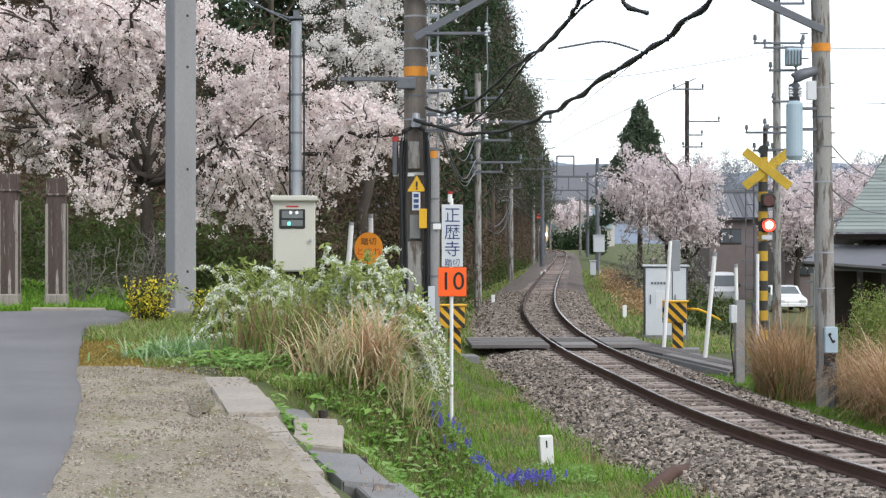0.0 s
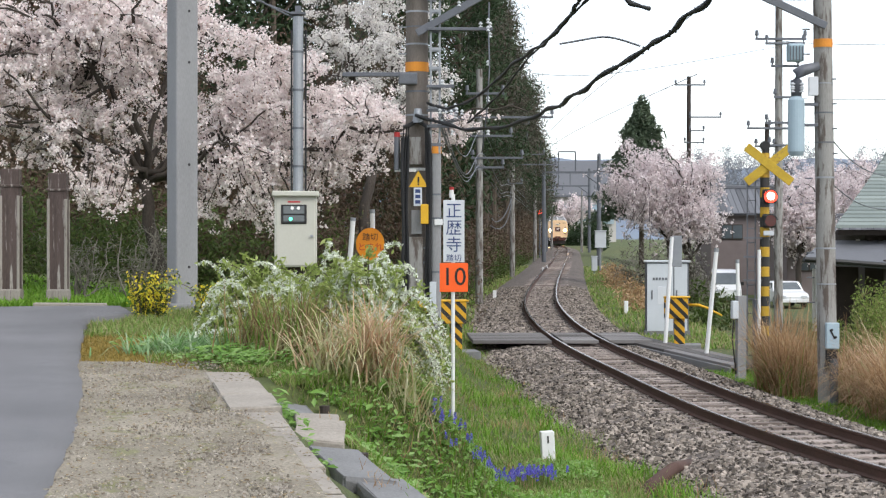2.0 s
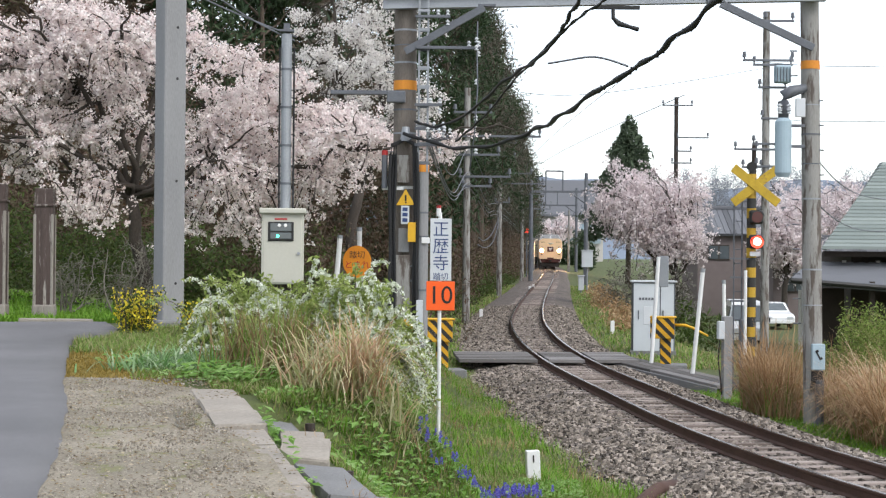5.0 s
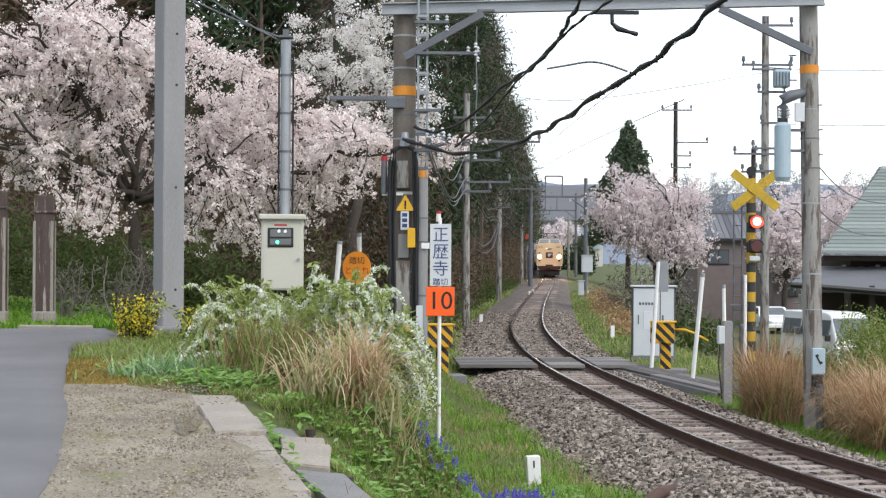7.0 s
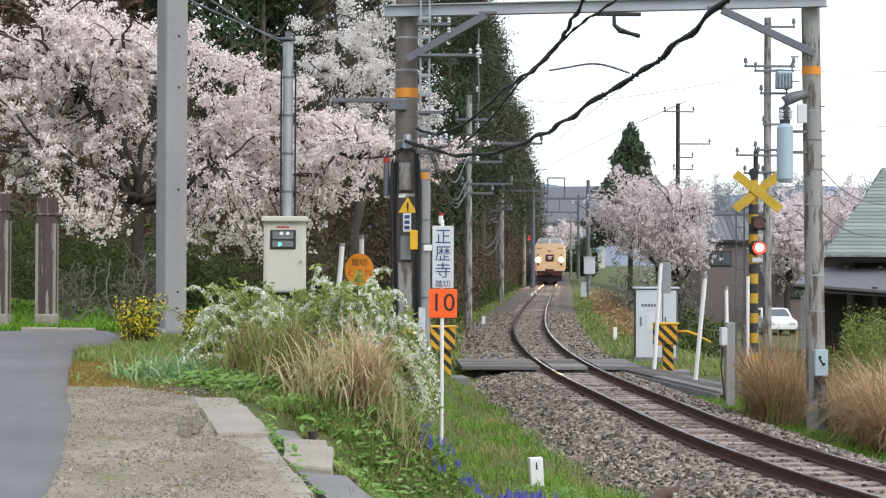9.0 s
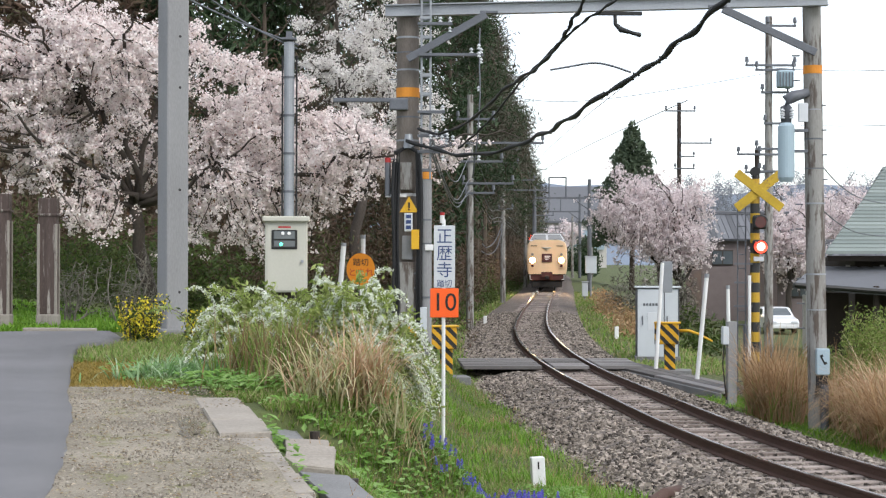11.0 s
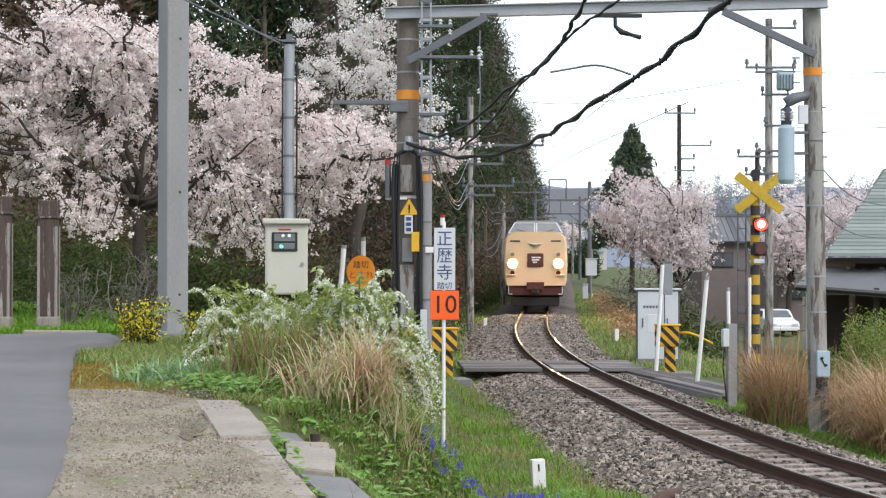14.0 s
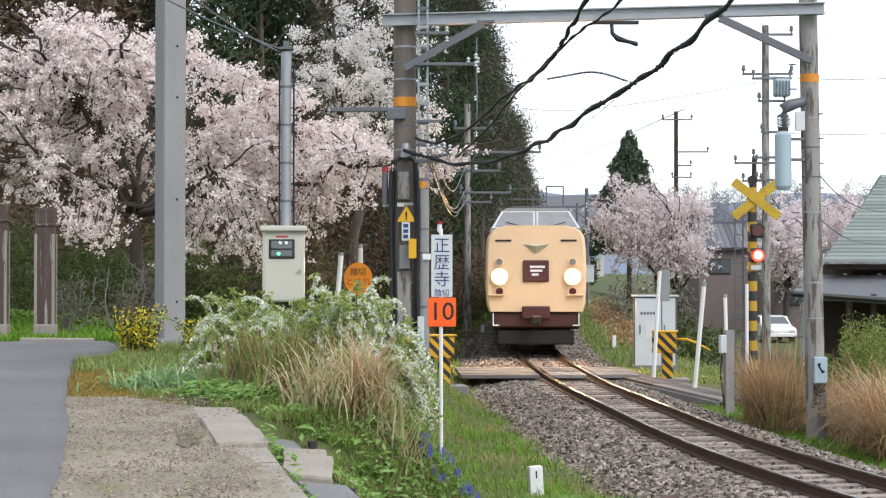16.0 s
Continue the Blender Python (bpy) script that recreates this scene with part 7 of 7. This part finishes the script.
def muscari():
    rng = np.random.default_rng(121)
    for cx, cy, n in ((-0.08, 17.4, 9), (0.06, 17.5, 8), (0.33, 17.7, 20), (0.50, 18.4, 18), (0.72, 18.9, 20), (0.93, 19.1, 34), (1.12, 19.1, 26)):
        t = thing("grape_hyacinth_patch", pose(cx, cy, gz(cx, cy)), "patch of blue-violet grape hyacinths in the grass", "flowers", "flower patches")
        fl, st = [], []
        for _ in range(n):
            dx, dy = rng.normal() * 0.09, rng.normal() * 0.12
            h = rng.uniform(0.12, 0.2)
            zz = gz(cx + dx, cy + dy) - gz(cx, cy)
            st.append(tube([(dx, dy, zz), (dx, dy, zz + h)], [0.004, 0.003], 4))
            u = rng.random(26)
            r = 0.014 * (1 - u * 0.6)
            a = rng.uniform(0, 6.28, 26)
            fl.append(np.stack([dx + r * np.cos(a), dy + r * np.sin(a), zz + h + u * 0.075], 1))
        tagged(mesh_part("stalk_tuft", *join(st), M_GRASS, t), kind="stuff")
        tagged(mesh_part("bloom", *quads(np.concatenate(fl), 0.011, rng), M_MUSCARI, t), kind="stuff")


muscari()


def broad(cx, cy, n, s, seed, r=0.2):
    rng = np.random.default_rng(seed)
    t = thing("broad_leaf_plant", pose(cx, cy, gz(cx, cy)), "low green broad-leaved plant on the bank", "plant", "broad-leaved plants")
    px, py = rng.normal(size=n) * r, rng.normal(size=n) * r
    p = np.stack([px, py, ground_z(cx + px, cy + py) - gz(cx, cy) + rng.uniform(0.05, 0.2, n)], 1)
    v, f = quads(p, s, rng, flat=0.75, long=1.5, up=(0, -0.2, 1))
    tagged(mesh_part("foliage", v, f, M_BROAD, t), kind="stuff")


for i, (x, y, n, s, r) in enumerate(((-2.3, 18.4, 300, 0.034, 0.3), (-2.0, 17.9, 240, 0.034, 0.25), (-1.42, 15.4, 40, 0.04, 0.06), (-1.28, 14.3, 40, 0.035, 0.06), (-0.95, 12.6, 30, 0.03, 0.08), (-0.1, 15.6, 90, 0.06, 0.2), (0.2, 18.6, 110, 0.06, 0.22),
                                    (-0.35, 16.6, 120, 0.045, 0.3), (0.45, 19.0, 80, 0.06, 0.2), (-0.2, 14.5, 110, 0.04, 0.3), (-0.2, 17.4, 110, 0.04, 0.3), (-3.4, 19.6, 60, 0.035, 0.2), (0.1, 14.0, 100, 0.04, 0.3))):
    broad(x, y, n, s, 130 + i, r)



M_LITTER = leafy("leaf_litter", [(0.20, 0.13, 0.07), (0.34, 0.26, 0.15), (0.12, 0.08, 0.05), (0.52, 0.44, 0.33), (0.22, 0.22, 0.09)])
M_PUDDLE = paint("muddy_water", (0.20, 0.17, 0.125), 0.1, dark=(0.12, 0.10, 0.075), scale=2, fine=8, bump=0.01, spec=0.6)


def puddle(x, y, w, d):
    """A shallow film of muddy rainwater with an uneven shore."""
    n = 40
    v = [(x, y, float(pave_z(y)) + 0.021)]
    for k in range(n):
        a = 2 * math.pi * k / n
        r = 1 + 0.16 * math.sin(3 * a + 1) + 0.1 * math.sin(7 * a) + 0.06 * math.sin(13 * a + 2)
        px, py = x + w / 2 * r * math.cos(a) - 0.12 * d / 2 * r * math.sin(a), y + d / 2 * r * math.sin(a)
        v.append((px, py, float(pave_z(py)) + 0.021))
    ob = mesh_part("puddle", v, [(0, k + 1, (k + 1) % n + 1) for k in range(n)], M_PUDDLE)
    tagged(ob, "shallow brown puddle on the gravel path", "puddle", kind="stuff")


puddle(-2.11, 14.7, 0.22, 1.3)


def pebbles():
    rng = np.random.default_rng(150)
    n = 9000
    y = 9.8 + 8.4 * rng.random(n) ** 1.3
    a, b = lane_edge(np.clip(y, 6, 24.7)), plat_x(y) - 0.3
    x = a + (b - a) * rng.random(n)
    keep = (np.sin(x * 3 + y) + np.sin(y * 2.3 - x * 4)) > rng.uniform(-2.2, 1.4, n)
    x, y = x[keep], y[keep]
    v, f = stones(np.stack([x, y, pave_z(y) + 0.012], 1), 0.010, rng)
    tagged(mesh_part("path_pebbles", v, f, M_PEBBLE), "small loose pebbles on the path", "pebbles", kind="stuff")
    m = 2600
    y = 9.8 + 8.4 * rng.random(m)
    x = lane_edge(np.clip(y, 6, 24.7)) + (plat_x(y) - 0.05 - lane_edge(np.clip(y, 6, 24.7))) * rng.random(m)
    v, f = quads(np.stack([x, y, pave_z(y) + 0.025], 1), 0.016, rng, flat=0.8, up=(0, 0, 1))
    tagged(mesh_part("fallen_leaves", v, f, M_LITTER), "withered brown leaves scattered on the path", "leaves", kind="stuff")


pebbles()
grass_field("path_tufts", (-4.5, -1.0, 10, 18.3, lambda x, y: (x > lane_edge(np.clip(y, 6, 24.7)) + 0.1) & (x < plat_x(y) - 0.35) & (patchy(x * 1.3, y * 1.6) > 0.9), 1.0), 9000, 0.035, 0.004, M_SPIREAL, 151, "tiny weeds in the gravel path")

grass_field("near_bank_grass", (-1.9, 2.2, 10.5, 21, lambda x, y: (x > edge_x(y) + np.where(y < 16.6, 0.62, 0.0)) & (off(x, y) < -2.5), 1.0), 75000, 0.12, 0.0065, M_GRASS, 152, "dense short grass on the bank below the platform")


def ground_cover():
    rng = np.random.default_rng(153)
    n = 26000
    x, y = rng.uniform(-1.9, 1.8, n), rng.uniform(10.5, 20.5, n)
    ok = (x > edge_x(y) + np.where(y < 16.6, 0.75, -0.3)) & (off(x, y) < -2.7) & (patchy(x * 1.2, y) > -0.5)
    x, y = x[ok], y[ok]
    v, f = quads(on_ground(x, y) + np.stack([0 * x, 0 * x, rng.uniform(0.03, 0.13, len(x))], 1), 0.021, rng, flat=0.6, long=1.3, up=(0, -0.3, 1))
    tagged(mesh_part("ground_cover", v, f, M_BROAD), "small-leaved green weeds covering the bank", "weeds", kind="stuff")


ground_cover()

grass_field("brow_grass", (-2.6, -0.3, 16.4, 20.5, lambda x, y: (x > plat_x(y) - 0.25) & (x < edge_x(y) + 0.1) & ((y > 17.1) | (x > plat_x(y) + 0.15)), 1.0), 22000, 0.13, 0.007, M_GRASS, 154, "green grass between the slabs and the bush")
grass_field("edge_moss", (-5.2, -2.0, 10, 22, lambda x, y: (x > lane_edge(np.clip(y, 6, 24.7)) - 0.02) & (x < lane_edge(np.clip(y, 6, 24.7)) + 0.16 + 0.1 * np.sin(y * 2.3)), 1.0), 14000, 0.03, 0.005, leafy("edge_moss_colour", [(0.2, 0.18, 0.06), (0.15, 0.18, 0.05), (0.3, 0.24, 0.12)]), 155, "low ochre moss along the asphalt's edge")



# arching dry clumps among the reeds
for i, (x, y, n, L) in enumerate(((7.05, 26.6, 300, 1.5), (7.45, 27.4, 340, 1.75), (7.0, 25.4, 260, 1.25), (7.9, 28.4, 320, 1.8), (6.1, 30.6, 200, 1.35), (6.75, 31.6, 220, 1.3), (7.7, 26.2, 300, 1.6))):
    clump("reed_clump", x, y, n, 0.14, L, 0.009, M_PAMPAS if i % 2 else M_DRY, "tall arching clump of dry tawny reeds beside the pole", 170 + i, 0.5, 0.95, "reeds", second=(M_GRASS, 60, L * 0.6))
# ---- the train ----


def loft(sections):
    """Skin over rings of equal count, capped."""
    n = len(sections[0])
    v = [p for s in sections for p in s]
    f = [(i * n + j, i * n + (j + 1) % n, (i + 1) * n + (j + 1) % n, (i + 1) * n + j) for i in range(len(sections) - 1) for j in range(n)]
    return v, f + [tuple(range(n - 1, -1, -1)), tuple((len(sections) - 1) * n + j for j in range(n))]


SIDE = [(1.36, 1.24), (1.42, 1.45), (1.45, 1.9), (1.455, 2.4), (1.44, 3.0), (1.40, 3.35), (1.28, 3.56), (0.9, 3.70)]


def ring(y, k=1.0, top=0.0):
    right = [(w * k, y, z + (top if z > 3.5 else 0)) for w, z in SIDE]
    return right + [(-x, yy, z) for x, yy, z in reversed(right)]


def bodyshell(bm_parent, front, length, nose):
    if nose:
        secs = [ring(0.0, 0.935), ring(0.025, 0.96), ring(0.08, 0.98), ring(0.2, 0.993), ring(0.6), ring(length)]
    else:
        secs = [ring(0.0, 0.97), ring(0.06), ring(length)]
    return mesh_part("body", *loft(secs), M_CREAM, bm_parent, smooth=False)


def under(parent, length):
    bm = B()
    box(bm, (0, length / 2, 0.98), (2.5, length - 0.6, 0.5), 0.05)
    for yy in (3.0, length - 3.0):
        box(bm, (0, yy, 0.55), (2.1, 2.6, 0.5), 0.05)
        for dy in (-1.05, 1.05):
            for sx in (-0.53, 0.53):
                rod(bm, (sx - 0.06, yy + dy, 0.44), (sx + 0.06, yy + dy, 0.44), 0.43, n=20)
    part("underframe", bm, M_UNDER, parent, "black underframe with bogies")
    for yy in np.arange(2.6, length - 1.5, 1.9):
        for sx in (-1, 1):
            bm = B()
            box(bm, (sx * 1.452, yy, 2.62), (0.03, 1.5, 0.72), 0.01)
            part("side_window", bm, M_GLASS, parent, "dark side window")
    bm = B()
    for yy in np.arange(4.8, length - 1, 4.2):
        box(bm, (0, yy, 3.80), (1.5, 2.2, 0.26), 0.08)
    part("roof_unit", bm, M_ROOFG, parent, "grey roof equipment")


def lead_car():
    car = thing("train_car", pose(0, 0, 0), "cream limited-express train car with raised cab and lit headlights", "train", "cars of the train")
    bodyshell(car, 0, 20.6, True)
    under(car, 20.6)
    # raised cab with its raked windows
    secs = [[(-1.33, 0.06, 3.52), (1.33, 0.06, 3.52), (1.36, 4.4, 3.5), (-1.36, 4.4, 3.5)],
            [(-1.28, 0.11, 3.62), (1.28, 0.11, 3.62), (1.32, 4.35, 3.62), (-1.32, 4.35, 3.62)],
            [(-0.98, 0.62, 4.12), (0.98, 0.62, 4.12), (1.05, 3.6, 4.12), (-1.05, 3.6, 4.12)],
            [(-0.84, 0.82, 4.22), (0.84, 0.82, 4.22), (0.9, 3.3, 4.22), (-0.9, 3.3, 4.22)]]
    mesh_part("cab", *loft(secs), M_ROOFG, car, "grey raised cab roof")

    def pane(name, corners, mat, lift, parent, label=""):
        vs = [Vector(c) for c in corners]
        nn = (vs[1] - vs[0]).cross(vs[2] - vs[0]).normalized()
        if nn.y > 0 and abs(nn.y) > 0.2:
            nn = -nn
        if abs(nn.y) <= 0.2 and nn.z < 0:
            nn = -nn
        a = [v + nn * lift for v in vs] + [v - nn * 0.03 for v in vs]
        k = len(vs)
        fs = [tuple(range(k)), tuple(range(2 * k - 1, k - 1, -1))] + [(i, i + k, (i + 1) % k + k, (i + 1) % k) for i in range(k)]
        return mesh_part(name, a, fs, mat, parent, label)

    for s in (-1, 1):
        fr = pane("cab_window", [(s * 0.02, 0.11, 3.62), (s * 1.26, 0.11, 3.62), (s * 0.98, 0.61, 4.11), (s * 0.02, 0.61, 4.11)], M_SILVER, 0.012, car, "white-framed raked cab window")
        pane("pane", [(s * 0.075, 0.145, 3.655), (s * 1.17, 0.145, 3.655), (s * 0.93, 0.585, 4.075), (s * 0.075, 0.585, 4.075)], M_SKYGLASS, 0.024, fr, "cab glass with sky reflection in its grey")
        bm = B()
        rod(bm, (s * 0.25, 0.10, 3.64), (s * 0.85, 0.24, 3.80), 0.012, n=6)
        part("wiper", bm, M_INK, car)
    # details on the nose
    for s in (-1, 1):
        bm = B()
        rod(bm, (s * 1.04, -0.10, 2.24), (s * 1.04, 0.2, 2.24), 0.235, 0.26, n=28)
        rod(bm, (s * 1.04, -0.07, 2.66), (s * 1.04, 0.2, 2.66), 0.12, 0.14, n=24)
        rod(bm, (s * 1.04, -0.07, 1.82), (s * 1.04, 0.2, 1.82), 0.14, 0.16, n=24)
        hs = part("lamp_housing", bm, M_CREAM, car, "cream headlamp housing")
        # Added glowing disc, wider than the lamp, stands in for its glare.
        bm = B()
        rod(bm, (s * 1.04, -0.112, 2.24), (s * 1.04, -0.09, 2.24), 0.225, n=28)
        part("glare_ring", bm, M_GLARE, hs, "warm emissive ring of headlight glare")
        bm = B()
        rod(bm, (s * 1.04, -0.13, 2.24), (s * 1.04, -0.09, 2.24), 0.14, n=28)
        part("headlight", bm, M_HEAD, hs, "lit white headlight")
        bm = B()
        rod(bm, (s * 1.04, -0.085, 2.66), (s * 1.04, -0.06, 2.66), 0.09, n=20)
        part("marker_lamp", bm, M_ROOFG, hs, "small unlit lamp")
        bm = B()
        rod(bm, (s * 1.04, -0.085, 1.82), (s * 1.04, -0.06, 1.82), 0.105, n=20)
        part("tail_lamp", bm, M_REDGLASS, hs, "unlit dark red tail lamp")
        bm = B()
        box(bm, (s * 1.13, -0.03, 1.72), (0.45, 0.16, 0.05), 0.01)
        part("ledge", bm, M_CREAM, car)
        bm = B()
        box(bm, (s * 0.93, -0.008, 3.27), (0.46, 0.04, 0.055), 0.01)
        part("air_slot", bm, M_UNDER, car, "dark air slot")
    bm = B()
    box(bm, (0, -0.03, 2.40), (0.74, 0.08, 0.62), 0.05)
    hm = part("headmark", bm, M_MAROON, car, "dark red headmark box")
    bm = B()
    for i, w in enumerate((0.42, 0.34, 0.20)):
        box(bm, (0.04 - 0.03 * i, -0.073, 2.52 - 0.11 * i), (w, 0.012, 0.065))
    part("lettering", bm, M_WHITE, hm, "unreadable white lettering")
    v = [(-0.39, -0.012, 3.17), (0.39, -0.012, 3.17), (0, -0.05, 2.92), (0, -0.11, 3.10), (-0.39, 0.02, 3.17), (0.39, 0.02, 3.17), (0, 0.02, 2.92)]
    mesh_part("emblem", v, [(0, 3, 1), (0, 2, 3), (3, 2, 1), (0, 4, 6, 2), (1, 2, 6, 5), (0, 1, 5, 4)], M_SILVER, car, "silver winged nose emblem")
    bm = B()
    box(bm, (0, 0.03, 1.22), (0.80, 0.22, 0.36), 0.03)
    part("coupler_pocket", bm, M_MAROON, car, "dark maroon coupler pocket")
    bm = B()
    box(bm, (0, -0.10, 1.0), (0.28, 0.4, 0.26), 0.05)
    part("coupler", bm, M_UNDER, car)
    bm = B()
    box(bm, (0, 0.25, 1.0), (2.42, 0.30, 0.42), 0.05)
    part("skirt", bm, M_MAROON, car, "maroon front skirt")
    bm = B()
    box(bm, (0, 0.3, 0.50), (2.2, 0.2, 0.42), 0.05)
    part("snow_plough", bm, M_UNDER, car)
    for s in (-1, 1):
        bm = B()
        rod(bm, (s * 1.22, 0.05, 1.2), (s * 1.22, 0.05, 0.85), 0.02, n=8)
        rod(bm, (s * 1.22, 0.05, 0.85), (s * 1.05, 0.05, 0.85), 0.02, n=8)
        part("step_rail", bm, M_WHITE, car, "white shunter's step")
    return car


def middle_car(pantograph):
    car = thing("train_car", pose(0, 0, 0), "cream passenger train car with dark windows", "train", "cars of the train")
    bodyshell(car, 0, 20.9, False)
    under(car, 20.9)
    if pantograph:
        bm = B()
        z, y = 3.95, 2.2
        for s in (-0.5, 0.5):
            rod(bm, (s, y - 0.8, z), (s * 1.1, y, z + 0.5), 0.025, n=6)
            rod(bm, (s * 1.1, y, z + 0.5), (s * 0.8, y - 0.5, z + 0.95), 0.02, n=6)
            rod(bm, (s, y + 0.8, z), (s * 1.1, y + 0.9, z + 0.5), 0.025, n=6)
            rod(bm, (s * 1.1, y + 0.9, z + 0.5), (s * 0.8, y - 0.3, z + 0.95), 0.02, n=6)
        rod(bm, (-0.85, y - 0.5, z + 0.97), (0.85, y - 0.5, z + 0.97), 0.03, n=6)
        rod(bm, (-0.85, y - 0.2, z + 0.97), (0.85, y - 0.2, z + 0.97), 0.03, n=6)
        part("pantograph", bm, M_STEELD, car, "raised grey pantograph")
    return car


CARS = [lead_car(), middle_car(True), middle_car(False), middle_car(True)]
FRONT = spline((0, 2, 4, 5.5, 7, 9, 10.25, 11.5, 12.5, 14, 15, 16), (263, 241, 217, 199.5, 181, 152.5, 133.5, 114.3, 99.3, 77.2, 62.7, 48.3))


def car_pose(y, length=20.9):
    a, b = along(y + 3.0, 0), along(y + length - 3.0, 0)
    d = b - a
    head = a - d.normalized() * 3.0 - Vector((0, 0, 0.08))
    return Matrix.Translation(head) @ pose(0, 0, 0, math.degrees(math.atan2(d.z, d.length)), 0, math.degrees(math.atan2(-d.x, d.y)))



# ---- what moves ----
def motions():
    times = [i * 0.5 for i in range(33)]
    for k, car in enumerate(CARS):
        walk(car, [(t, car_pose(float(FRONT(t)) + k * 21.4)) for t in times])

    # the crossing's light jumps from the lower to the upper lamp and back
    rows, up, t = [(0.0, pose(0, 0, 2.86))], False, 0.573
    while t < 16.0:
        rows += [(t - 0.034, pose(0, 0, 3.38 if up else 2.86)), (t, pose(0, 0, 2.86 if up else 3.38))]
        up, t = not up, t + 0.607
    walk(LIT_LENS, rows + [(16.0, pose(0, 0, 3.38 if up else 2.86))])
    # the van comes down the lane, turns and drives off behind the bush
    walk(VAN, [(t, pose(x, y, gz(x, y), 0, 0, r)) for t, x, y, r in (
        (0.0, 17.6, 107.0, -92), (1.0, 17.15, 105.0, -92), (2.0, 16.7, 101.0, -94), (2.5, 16.45, 98.5, -95), (3.0, 16.1, 95.0, -96), (3.5, 15.6, 91.0, -97),
        (4.0, 14.8, 85.0, -98), (5.0, 13.5, 73.0, -96), (5.7, 12.95, 65.5, -92), (6.3, 12.87, 60.0, -85), (6.6, 12.75, 57.0, -81), (6.9, 12.8, 55.0, -77), (7.2, 12.95, 53.6, -68), (7.5, 13.3, 52.5, -52),
        (7.8, 13.9, 51.7, -32), (8.2, 14.9, 51.1, -14), (8.6, 16.0, 50.8, -6), (9.1, 18.0, 50.6, -4), (11.0, 26.0, 50.2, -3), (16.0, 48.0, 50.0, -2))])


motions()
